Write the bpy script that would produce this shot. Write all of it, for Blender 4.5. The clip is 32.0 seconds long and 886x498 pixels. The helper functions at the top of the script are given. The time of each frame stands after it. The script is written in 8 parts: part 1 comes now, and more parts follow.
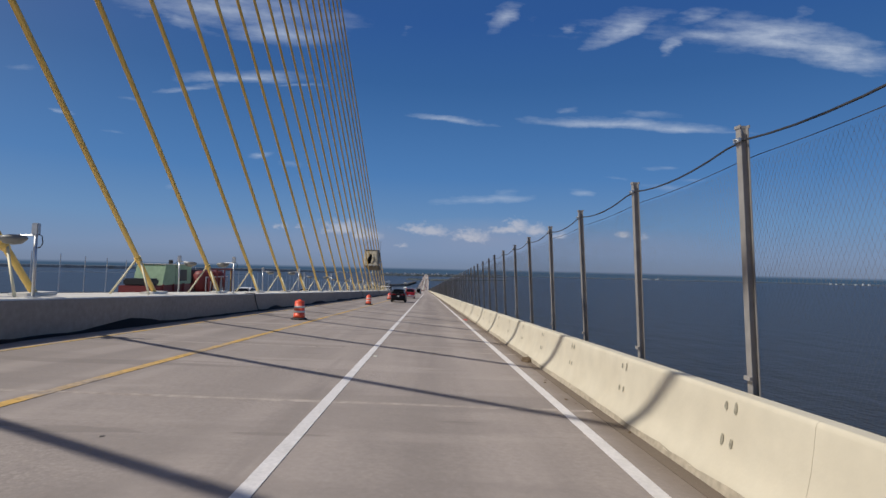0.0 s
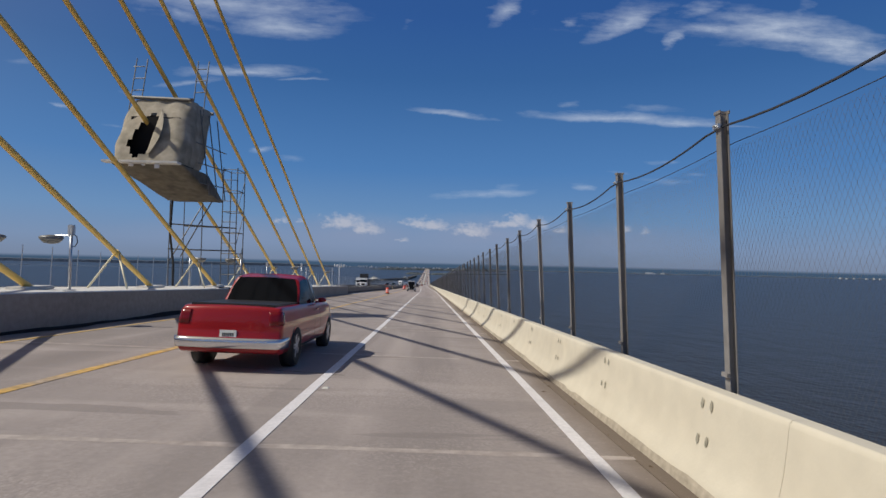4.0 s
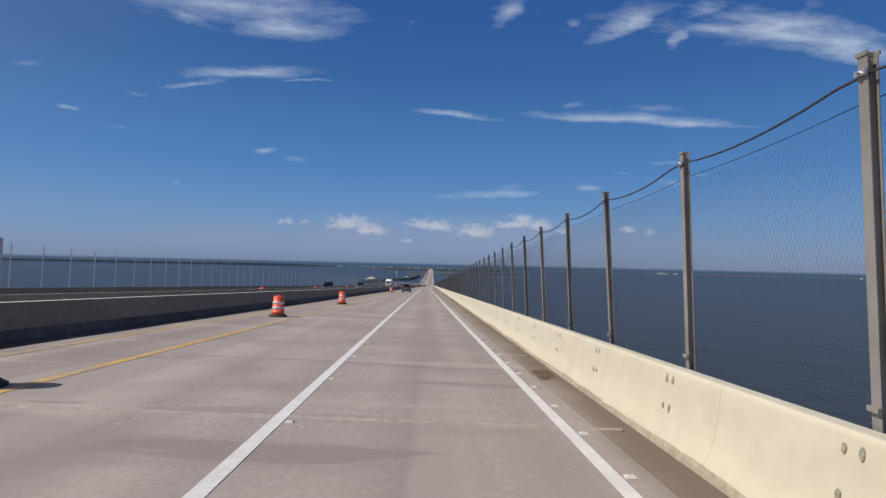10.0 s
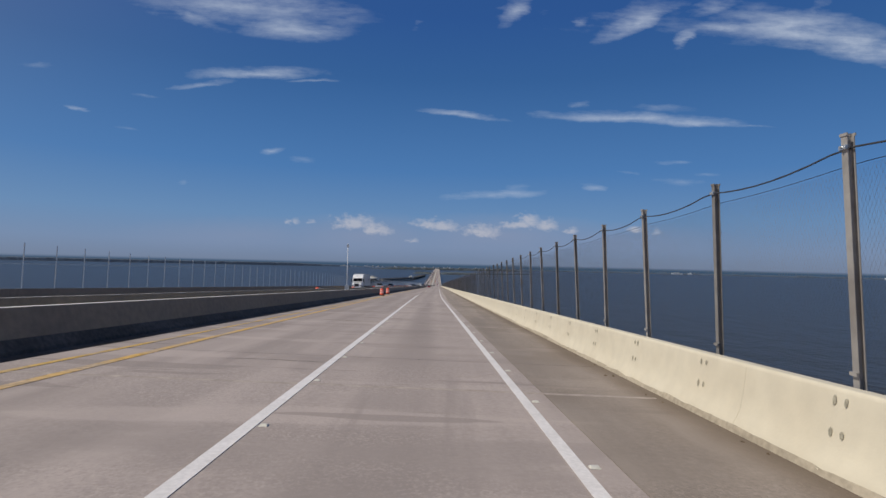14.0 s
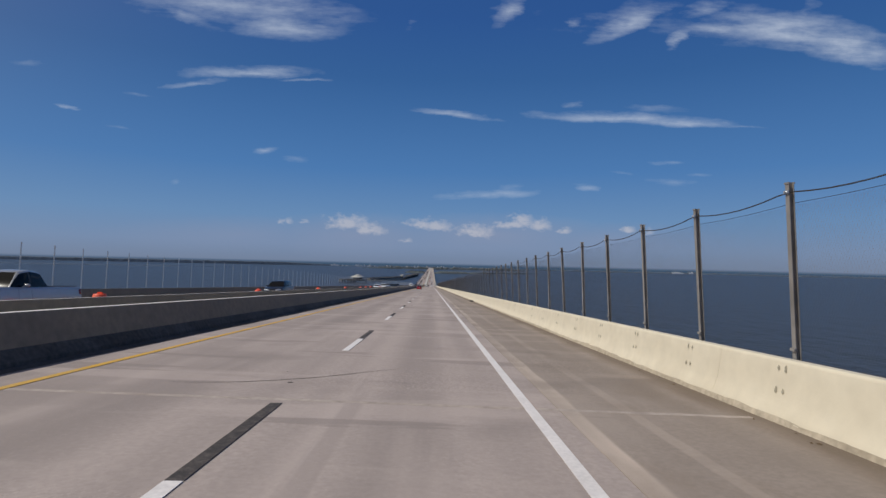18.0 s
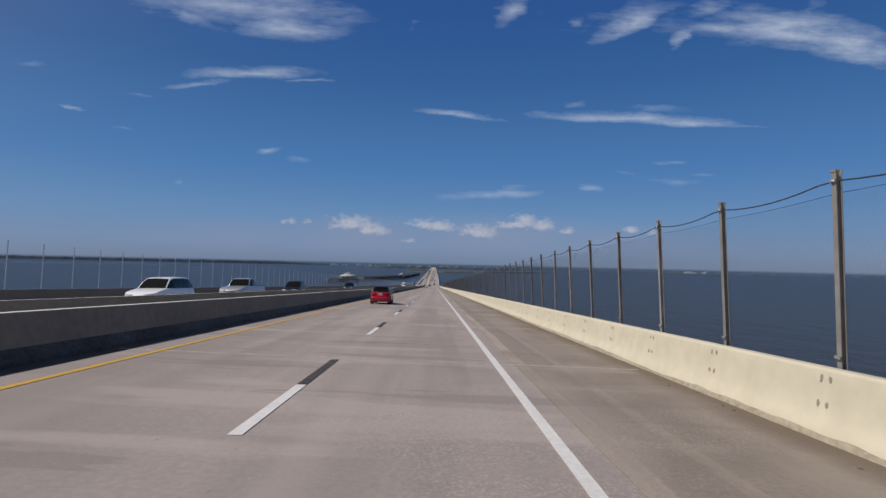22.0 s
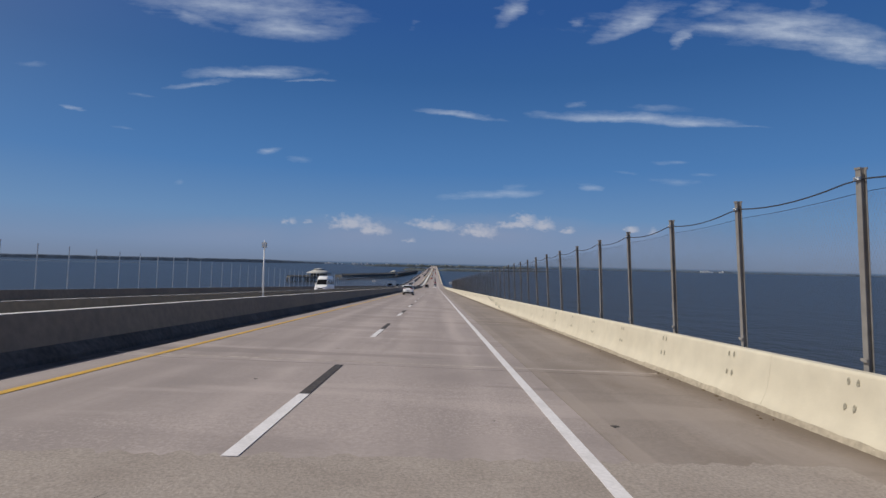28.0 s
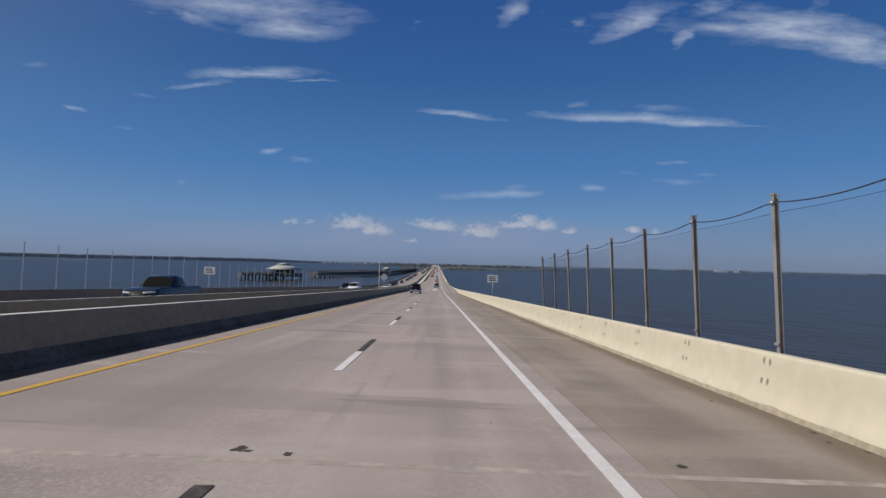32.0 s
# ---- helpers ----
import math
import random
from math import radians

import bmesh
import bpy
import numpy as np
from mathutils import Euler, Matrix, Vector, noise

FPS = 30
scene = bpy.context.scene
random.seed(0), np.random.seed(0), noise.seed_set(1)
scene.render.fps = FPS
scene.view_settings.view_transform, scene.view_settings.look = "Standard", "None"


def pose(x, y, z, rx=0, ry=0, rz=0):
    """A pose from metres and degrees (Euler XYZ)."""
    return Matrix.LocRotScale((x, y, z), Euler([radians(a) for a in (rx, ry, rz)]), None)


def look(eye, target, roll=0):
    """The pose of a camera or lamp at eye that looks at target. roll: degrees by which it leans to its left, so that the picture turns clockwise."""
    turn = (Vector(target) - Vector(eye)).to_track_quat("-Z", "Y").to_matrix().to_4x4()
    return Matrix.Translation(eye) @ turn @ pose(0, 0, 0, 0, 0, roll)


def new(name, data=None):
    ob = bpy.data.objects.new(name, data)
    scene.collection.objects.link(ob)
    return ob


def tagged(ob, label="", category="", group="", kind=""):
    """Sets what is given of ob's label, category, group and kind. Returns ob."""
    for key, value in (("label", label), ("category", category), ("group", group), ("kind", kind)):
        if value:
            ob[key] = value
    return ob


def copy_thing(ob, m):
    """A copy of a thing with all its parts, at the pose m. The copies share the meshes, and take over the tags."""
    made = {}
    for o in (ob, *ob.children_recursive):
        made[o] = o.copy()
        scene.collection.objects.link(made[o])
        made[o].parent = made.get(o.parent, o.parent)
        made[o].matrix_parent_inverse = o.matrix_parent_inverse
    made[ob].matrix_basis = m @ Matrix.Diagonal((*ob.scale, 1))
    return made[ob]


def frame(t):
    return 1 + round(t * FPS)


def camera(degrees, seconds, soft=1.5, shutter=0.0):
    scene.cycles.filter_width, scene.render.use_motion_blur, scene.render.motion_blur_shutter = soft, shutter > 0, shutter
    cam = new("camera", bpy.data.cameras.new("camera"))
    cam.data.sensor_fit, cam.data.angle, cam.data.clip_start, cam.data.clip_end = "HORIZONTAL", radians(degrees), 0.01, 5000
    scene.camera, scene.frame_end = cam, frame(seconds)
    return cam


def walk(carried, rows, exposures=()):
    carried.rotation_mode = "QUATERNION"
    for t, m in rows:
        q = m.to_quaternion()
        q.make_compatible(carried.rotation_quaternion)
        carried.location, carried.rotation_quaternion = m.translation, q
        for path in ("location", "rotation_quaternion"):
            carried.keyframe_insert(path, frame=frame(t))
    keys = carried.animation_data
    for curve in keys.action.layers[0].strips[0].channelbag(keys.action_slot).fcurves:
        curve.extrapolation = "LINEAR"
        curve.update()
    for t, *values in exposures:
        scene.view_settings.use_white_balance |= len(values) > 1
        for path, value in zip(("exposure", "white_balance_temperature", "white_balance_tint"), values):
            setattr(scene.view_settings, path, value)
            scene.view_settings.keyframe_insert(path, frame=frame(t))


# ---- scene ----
# road plane: x across (0 at the foot of the outer barrier), y along, z up
GRADE, FALL, EYE = 0.041, 0.02, 1.78
SAG, SAG_LEN = 1136.0, 200.0
SEA = -57.4
MED = -12.3          # face of the median barrier on the approach
BAY = 2.82           # fence bay


def zr(y):
    """Height of the road's reference line."""
    if y <= SAG:
        return -GRADE * y
    u = min(y - SAG, SAG_LEN)
    return -GRADE * SAG - GRADE * u + GRADE * u * u / (2 * SAG_LEN)


def zroad(x, y):
    return zr(y) - FALL * x


def zopp(x, y):
    return zr(y) + 0.32 + FALL * (x + 16.0)


# ---- camera ----
cam = camera(79.13, 32.0, soft=1.5, shutter=0.0)
ROWS = [
    (0.0, -2.66, 0.15, -1.60, 2.05, -1.32),
    (0.5, -2.62, 11.30, -1.66, 1.93, -1.32),
    (1.0, -2.57, 22.50, -1.87, 1.87, -1.32),
    (1.5, -2.50, 33.93, -1.81, 1.69, -1.32),
    (2.0, -2.43, 45.39, -1.87, 1.51, -1.32),
    (2.5, -2.38, 56.71, -1.72, 1.39, -1.32),
    (3.0, -2.35, 68.01, -1.54, 1.51, -1.32),
    (3.5, -2.33, 79.31, -1.51, 1.39, -1.32),
    (4.2, -2.31, 95.10, -1.49, 1.49, -1.32),
    (4.9, -2.30, 110.92, -1.47, 1.60, -1.32),
    (5.5, -2.31, 124.56, -1.45, 1.69, -1.32),
    (6.0, -2.33, 136.02, -1.39, 1.57, -1.32),
    (6.5, -2.36, 147.58, -1.21, 1.51, -1.32),
    (7.0, -2.39, 159.15, -1.21, 1.51, -1.32),
    (7.5, -2.43, 170.62, -1.12, 1.39, -1.32),
    (8.0, -2.46, 182.06, -1.12, 1.39, -1.32),
    (8.5, -2.48, 193.36, -1.12, 1.51, -1.32),
    (8.9, -2.50, 202.40, -1.12, 1.51, -1.32),
    (9.0, -2.50, 205.75, -1.12, 1.51, -1.32),
    (9.5, -2.53, 220.72, -1.12, 1.39, -1.32),
    (10.0, -2.58, 235.75, -1.09, 1.51, -1.32),
    (10.5, -2.64, 250.97, -1.03, 1.57, -1.32),
    (11.0, -2.72, 266.23, -1.03, 1.39, -1.32),
    (11.5, -2.87, 281.37, -0.67, 1.39, -1.32),
    (12.0, -3.05, 296.52, -0.61, 1.51, -1.32),
    (12.5, -3.27, 311.76, -0.31, 1.39, -1.32),
    (13.0, -3.50, 327.11, -0.31, 1.51, -1.32),
    (13.5, -3.68, 342.53, -0.37, 1.51, -1.32),
    (14.2, -3.87, 364.19, -0.47, 1.51, -1.32),
    (14.9, -4.03, 386.18, -0.58, 1.51, -1.32),
    (15.5, -4.18, 405.49, -0.67, 1.51, -1.32),
    (16.0, -4.34, 422.05, -0.31, 1.57, -1.32),
    (16.5, -4.53, 439.06, -0.31, 1.57, -1.32),
    (17.0, -4.71, 456.29, -0.25, 1.57, -1.32),
    (17.5, -4.82, 473.57, -0.67, 1.51, -1.32),
    (18.0, -4.89, 490.96, -1.12, 1.51, -1.32),
    (18.5, -4.89, 508.45, -1.27, 1.51, -1.32),
    (19.0, -4.88, 526.01, -0.88, 1.51, -1.32),
    (19.5, -4.89, 543.59, -0.76, 1.51, -1.32),
    (20.0, -4.90, 561.24, -0.85, 1.39, -1.32),
    (20.5, -4.89, 578.99, -1.03, 1.39, -1.32),
    (21.0, -4.88, 596.83, -1.12, 1.51, -1.32),
    (21.5, -4.87, 614.84, -0.94, 1.57, -1.32),
    (22.0, -4.86, 632.80, -0.82, 1.51, -1.32),
    (22.5, -4.87, 650.33, -0.97, 1.51, -1.32),
    (23.0, -4.89, 667.93, -0.94, 1.51, -1.32),
    (23.5, -4.91, 686.08, -0.58, 1.39, -1.32),
    (24.0, -4.93, 704.47, -0.52, 1.39, -1.32),
    (24.5, -4.91, 722.97, -0.91, 1.39, -1.32),
    (25.0, -4.88, 741.55, -0.85, 1.39, -1.32),
    (25.5, -4.88, 760.06, -0.73, 1.39, -1.32),
    (26.2, -4.92, 785.95, -0.71, 1.39, -1.32),
    (26.9, -4.97, 811.88, -0.69, 1.39, -1.32),
    (27.5, -5.03, 834.21, -0.67, 1.39, -1.32),
    (28.0, -5.07, 852.94, -0.76, 1.51, -1.32),
    (28.5, -5.12, 871.77, -0.61, 1.57, -1.32),
    (29.0, -5.16, 890.69, -0.31, 1.51, -1.32),
    (29.5, -5.21, 909.70, -0.40, 1.51, -1.32),
    (30.0, -5.24, 928.80, -0.40, 1.51, -1.32),
    (30.5, -5.24, 948.00, -0.55, 1.39, -1.32),
    (31.0, -5.21, 967.29, -0.64, 1.51, -1.32),
    (31.5, -5.18, 986.67, -0.73, 1.51, -1.32),
    (32.0, -5.14, 1006.08, -0.58, 1.51, -1.32),
]
walk(cam, [(t, pose(x, y, EYE + zroad(x, y), 90 + pitch, roll, yaw)) for t, x, y, yaw, pitch, roll in ROWS],
     exposures=[(0.0, 0.0), (3.5, 0.0), (5.5, 0.15), (9.5, 0.15), (11.5, 0.0), (15.5, -0.06), (32.0, -0.05)])

# ---- sky and sun ----


def srgb(h):
    v = [int(h[i:i + 2], 16) / 255 for i in (0, 2, 4)]
    return tuple(c / 12.92 if c < 0.04045 else ((c + 0.055) / 1.055) ** 2.4 for c in v)


SUN = Vector((-0.88, -0.245, 1.0)).normalized()
elev = math.asin(SUN.z)
# clouds as (u, v, half length, half height, tilt, strength) on the sky ahead
WISPS_HIGH = [
    (-0.377, 0.472, 0.201, 0.0520, -6, 0.75),
    (-0.291, 0.434, 0.100, 0.0300, -4, 0.80),
    (-0.483, 0.455, 0.063, 0.0139, -23, 0.70),
    (-0.352, 0.346, 0.100, 0.0100, 2, 1.00),
    (-0.451, 0.323, 0.057, 0.0064, 10, 0.60),
    (-0.241, 0.337, 0.047, 0.0032, 1, 0.55),
    (-0.680, 0.274, 0.025, 0.0032, -10, 0.75),
    (0.138, 0.480, 0.036, 0.0195, 42, 0.75),
    (0.203, 0.471, 0.086, 0.0217, -3, 0.25),
    (0.257, 0.459, 0.019, 0.0087, 7, 0.70),
    (0.361, 0.460, 0.067, 0.0165, 27, 0.95),
    (0.369, 0.483, 0.081, 0.0152, 12, 0.50),
    (0.505, 0.494, 0.054, 0.0142, 14, 0.70),
    (0.462, 0.436, 0.030, 0.0098, 40, 0.85),
    (0.527, 0.457, 0.052, 0.0109, -1, 0.85),
    (0.663, 0.453, 0.126, 0.0330, -5, 1.05),
    (0.784, 0.429, 0.093, 0.0330, -11, 1.10),
    (0.633, 0.487, 0.024, 0.0153, 62, 0.50),
    (0.705, 0.487, 0.042, 0.0197, 62, 0.50),
    (0.340, 0.280, 0.146, 0.0097, 0, 1.00),
    (0.448, 0.276, 0.114, 0.0086, -2, 0.90),
    (0.264, 0.304, 0.024, 0.0075, 2, 0.45),
    (0.415, 0.299, 0.103, 0.0097, -1, 0.42),
    (0.578, 0.270, 0.071, 0.0027, 0, 0.50),
    (0.046, 0.278, 0.075, 0.0053, -5, 0.95),
]
WISPS_LOW = [
    (0.560, 0.452, 0.300, 0.0300, -5, 0.42),
    (0.330, 0.470, 0.200, 0.0280, 6, 0.36),
    (-0.763, 0.353, 0.054, 0.0085, 0, 0.35),
    (-0.554, 0.300, 0.037, 0.0053, -6, 0.40),
    (-0.588, 0.238, 0.033, 0.0042, -8, 0.30),
    (-0.316, 0.201, 0.019, 0.0085, 7, 0.65),
    (-0.258, 0.186, 0.031, 0.0074, -2, 0.42),
    (-0.486, 0.141, 0.015, 0.0084, 21, 0.40),
    (-0.052, 0.450, 0.018, 0.0140, 32, 0.42),
    (0.102, 0.130, 0.090, 0.0085, 4, 0.75),
    (0.145, 0.145, 0.034, 0.0085, 9, 0.45),
    (0.291, 0.149, 0.026, 0.0075, -5, 0.85),
    (0.342, 0.178, 0.041, 0.0053, -3, 0.45),
    (0.438, 0.198, 0.039, 0.0054, 2, 0.50),
    (0.505, 0.178, 0.035, 0.0054, 2, 0.35),
    (0.535, 0.222, 0.065, 0.0086, -1, 0.30),
    (0.455, 0.162, 0.080, 0.0120, -2, 0.34),
]
PUFFS = [
    (-0.160, 0.068, 0.027, 0.0084, 1, 1.10),
    (-0.118, 0.058, 0.023, 0.0074, -3, 1.05),
    (-0.002, 0.067, 0.034, 0.0063, -5, 1.05),
    (0.080, 0.058, 0.025, 0.0074, -2, 1.05),
    (0.153, 0.075, 0.032, 0.0053, 7, 1.05),
    (0.168, 0.084, 0.014, 0.0064, 1, 1.10),
    (0.200, 0.072, 0.016, 0.0074, 1, 1.10),
    (0.247, 0.065, 0.010, 0.0042, 1, 0.95),
    (0.367, 0.068, 0.010, 0.0053, 1, 1.00),
    (0.407, 0.066, 0.008, 0.0043, 1, 0.80),
    (-0.273, 0.071, 0.009, 0.0042, 1, 0.85),
    (-0.237, 0.071, 0.006, 0.0032, 1, 0.70),
    (-0.047, 0.039, 0.007, 0.0042, 1, 0.80),
]
BANKS = [
    (-0.140, 0.048, 0.150, 0.0300, 1, 0.95),
    (0.110, 0.054, 0.190, 0.0300, 1, 1.00),
    (-0.363, 0.045, 0.190, 0.0240, 1, 0.60),
    (0.333, 0.050, 0.180, 0.0240, 1, 0.65),
]


def build_world():
    w = bpy.data.worlds.new("sky")
    scene.world = w
    w.use_nodes = True
    nt = w.node_tree
    N, L = nt.nodes, nt.links
    N.clear()

    def math_(op, a, b=None, c=None, clamp=False):
        n = N.new("ShaderNodeMath")
        n.operation = op
        n.use_clamp = clamp
        for i, v in enumerate((a, b, c)):
            if v is None:
                continue
            if isinstance(v, (int, float)):
                n.inputs[i].default_value = v
            else:
                L.new(v, n.inputs[i])
        return n.outputs[0]

    def mix(f, a, b):
        n = N.new("ShaderNodeMix")
        n.data_type = "RGBA"
        for i, v in ((0, f), (6, a), (7, b)):
            if isinstance(v, (int, float)):
                n.inputs[i].default_value = v
            elif isinstance(v, tuple):
                n.inputs[i].default_value = (*v, 1)
            else:
                L.new(v, n.inputs[i])
        return n.outputs[2]

    sky = N.new("ShaderNodeTexSky")
    sky.sky_type = "NISHITA"
    sky.sun_disc = False
    sky.sun_elevation = elev
    sky.sun_rotation = math.atan2(SUN.x, SUN.y)
    sky.air_density, sky.dust_density, sky.ozone_density = 1.0, 0.4, 2.0
    co = N.new("ShaderNodeTexCoord")
    sep = N.new("ShaderNodeSeparateXYZ")
    L.new(co.outputs["Generated"], sep.inputs[0])
    X, Y, Z = sep.outputs
    yy = math_("MAXIMUM", Y, 0.05)
    u, v = math_("DIVIDE", X, yy), math_("DIVIDE", Z, yy)
    comb = N.new("ShaderNodeCombineXYZ")
    L.new(u, comb.inputs[0]), L.new(v, comb.inputs[1])

    def noise_(scale, stretch, detail=7.0, rough=0.6):
        m = N.new("ShaderNodeMapping")
        m.inputs["Scale"].default_value = stretch
        m.inputs["Rotation"].default_value = (0, 0, 0.12)
        L.new(comb.outputs[0], m.inputs[0])
        n = N.new("ShaderNodeTexNoise")
        n.inputs["Scale"].default_value, n.inputs["Detail"].default_value = scale, detail
        n.inputs["Roughness"].default_value = rough
        L.new(m.outputs[0], n.inputs["Vector"])
        return n

    warp = noise_(14.0, (0.8, 2.0, 1.0), 5.0)
    wv = N.new("ShaderNodeVectorMath")
    wv.operation = "MULTIPLY_ADD"
    L.new(warp.outputs["Color"], wv.inputs[0])
    wv.inputs[1].default_value = (0.08, 0.016, 0)
    off = N.new("ShaderNodeVectorMath")
    off.operation = "SUBTRACT"
    L.new(comb.outputs[0], off.inputs[0])
    off.inputs[1].default_value = (0.04, 0.008, 0)
    L.new(off.outputs[0], wv.inputs[2])

    def field(clouds, warped, ka, kb, flat=1.0):
        """Strongest of the clouds at a point; flat: how much steeper the under side is than the top."""
        best = None
        for cu, cv, a, b, tilt, amp in clouds:
            m = N.new("ShaderNodeMapping")
            m.vector_type = "TEXTURE"
            m.inputs["Location"].default_value = (cu, cv, 0)
            m.inputs["Rotation"].default_value = (0, 0, radians(tilt))
            m.inputs["Scale"].default_value = (a * ka, b * kb, 1)
            L.new(warped, m.inputs[0])
            ln = N.new("ShaderNodeVectorMath")
            ln.operation = "LENGTH"
            if flat == 1.0:
                L.new(m.outputs[0], ln.inputs[0])
            else:
                part_ = N.new("ShaderNodeSeparateXYZ")
                L.new(m.outputs[0], part_.inputs[0])
                join_ = N.new("ShaderNodeCombineXYZ")
                L.new(part_.outputs[0], join_.inputs[0])
                L.new(math_("MAXIMUM", math_("MULTIPLY", part_.outputs[1], 0.8), math_("MULTIPLY", part_.outputs[1], -flat)), join_.inputs[1])
                L.new(join_.outputs[0], ln.inputs[0])
            d = math_("MULTIPLY_ADD", ln.outputs["Value"], -amp, amp)
            best = d if best is None else math_("MAXIMUM", best, d)
        return math_("MAXIMUM", best, 0.0)

    wisp = noise_(1.0, (8.0, 42.0, 1.0), 9.0, 0.62)
    fleck = noise_(1.0, (36.0, 75.0, 1.0), 7.0, 0.6)
    puff = noise_(1.0, (60.0, 95.0, 1.0), 8.0, 0.58)
    fw = math_("MAXIMUM", field(WISPS_HIGH, wv.outputs[0], 1.75, 1.7, 1.35), field(WISPS_LOW, wv.outputs[0], 1.7, 1.6))
    tex_ = math_("ADD", math_("MULTIPLY_ADD", wisp.outputs["Fac"], 3.4, -1.7), math_("MULTIPLY_ADD", fleck.outputs["Fac"], 1.1, -0.55))
    gw = math_("ADD", math_("MULTIPLY_ADD", fw, 0.98, -0.22), math_("MULTIPLY", tex_, math_("MULTIPLY_ADD", fw, 0.55, 0.05)))
    dens_w = math_("MULTIPLY", gw, math_("GREATER_THAN", fw, 0.005), clamp=True)
    soft_ = N.new("ShaderNodeVectorMath")
    soft_.operation = "MULTIPLY_ADD"
    L.new(puff.outputs["Color"], soft_.inputs[0])
    soft_.inputs[1].default_value = (0.03, 0.014, 0)
    off2 = N.new("ShaderNodeVectorMath")
    off2.operation = "SUBTRACT"
    L.new(comb.outputs[0], off2.inputs[0])
    off2.inputs[1].default_value = (0.015, 0.007, 0)
    L.new(off2.outputs[0], soft_.inputs[2])
    wv2 = soft_.outputs[0]
    fp = field(PUFFS, wv2, 2.2, 2.7, 1.7)
    gp = math_("ADD", math_("MULTIPLY_ADD", fp, 1.2, -0.24), math_("MULTIPLY_ADD", puff.outputs["Fac"], 2.0, -1.08))
    gp = math_("MULTIPLY", math_("MULTIPLY", gp, 1.3), math_("GREATER_THAN", fp, 0.01), clamp=True)
    front = math_("GREATER_THAN", Y, 0.06)
    # base sky: the physical sky, tempered by the bay's summer haze
    ramp = N.new("ShaderNodeValToRGB")
    els = ramp.color_ramp.elements
    tones = ((0, "7083a2"), (0.03, "728bb1"), (0.08, "648bb9"), (0.166, "487ab4"), (0.325, "31609b"), (0.42, "295595"), (1, "223d68"))
    while len(els) < len(tones):
        els.new(0.5)
    for e, (at, h) in zip(els, tones):
        e.position, e.color = at, (*srgb(h), 1)
    L.new(math_("ABSOLUTE", Z), ramp.inputs[0])
    gain = N.new("ShaderNodeVectorMath")
    gain.operation = "SCALE"
    L.new(ramp.outputs[0], gain.inputs[0])
    gain.inputs["Scale"].default_value = 1.0 / SKY
    col = mix(0.90, sky.outputs[0], gain.outputs[0])
    # pale glow of the hazy air round the sun, behind the camera
    dot = N.new("ShaderNodeVectorMath")
    dot.operation = "DOT_PRODUCT"
    L.new(co.outputs["Generated"], dot.inputs[0])
    dot.inputs[1].default_value = SUN
    glow = math_("MULTIPLY", math_("POWER", math_("MAXIMUM", dot.outputs["Value"], 0.0), 4.0), 0.85)
    col = mix(glow, col, tuple(v / SKY for v in (0.52, 0.43, 0.30)))
    col = mix(math_("MULTIPLY", math_("MULTIPLY", dens_w, front), 0.70), col, CLOUD)
    fb = field(BANKS, wv2, 1.4, 1.5)
    col = mix(math_("MULTIPLY", math_("MULTIPLY", fb, front), 0.75, clamp=True), col, BANK)
    col = mix(math_("MULTIPLY", math_("MULTIPLY", gp, front), 0.62), col, PUFF)
    below = math_("MULTIPLY", math_("MULTIPLY", Z, -220.0), 1.0, clamp=True)
    col = mix(below, col, FARSEA)
    bg = N.new("ShaderNodeBackground")
    bg.inputs["Strength"].default_value = SKY
    L.new(col, bg.inputs["Color"])
    out = N.new("ShaderNodeOutputWorld")
    L.new(bg.outputs[0], out.inputs[0])


SKY = 0.066
CLOUD, PUFF, BANK, FARSEA = (8.6, 9.6, 11.2), (8.2, 8.2, 9.0), (3.7, 4.5, 6.6), (0.75, 1.4, 2.4)
build_world()
sun = new("sun", bpy.data.lights.new("sun", "SUN"))
sun.data.energy, sun.data.angle, sun.data.color = 3.4, radians(0.5), (1.0, 0.95, 0.86)
sun.matrix_world = look(SUN * 50, (0, 0, 0))

# ---- materials ----


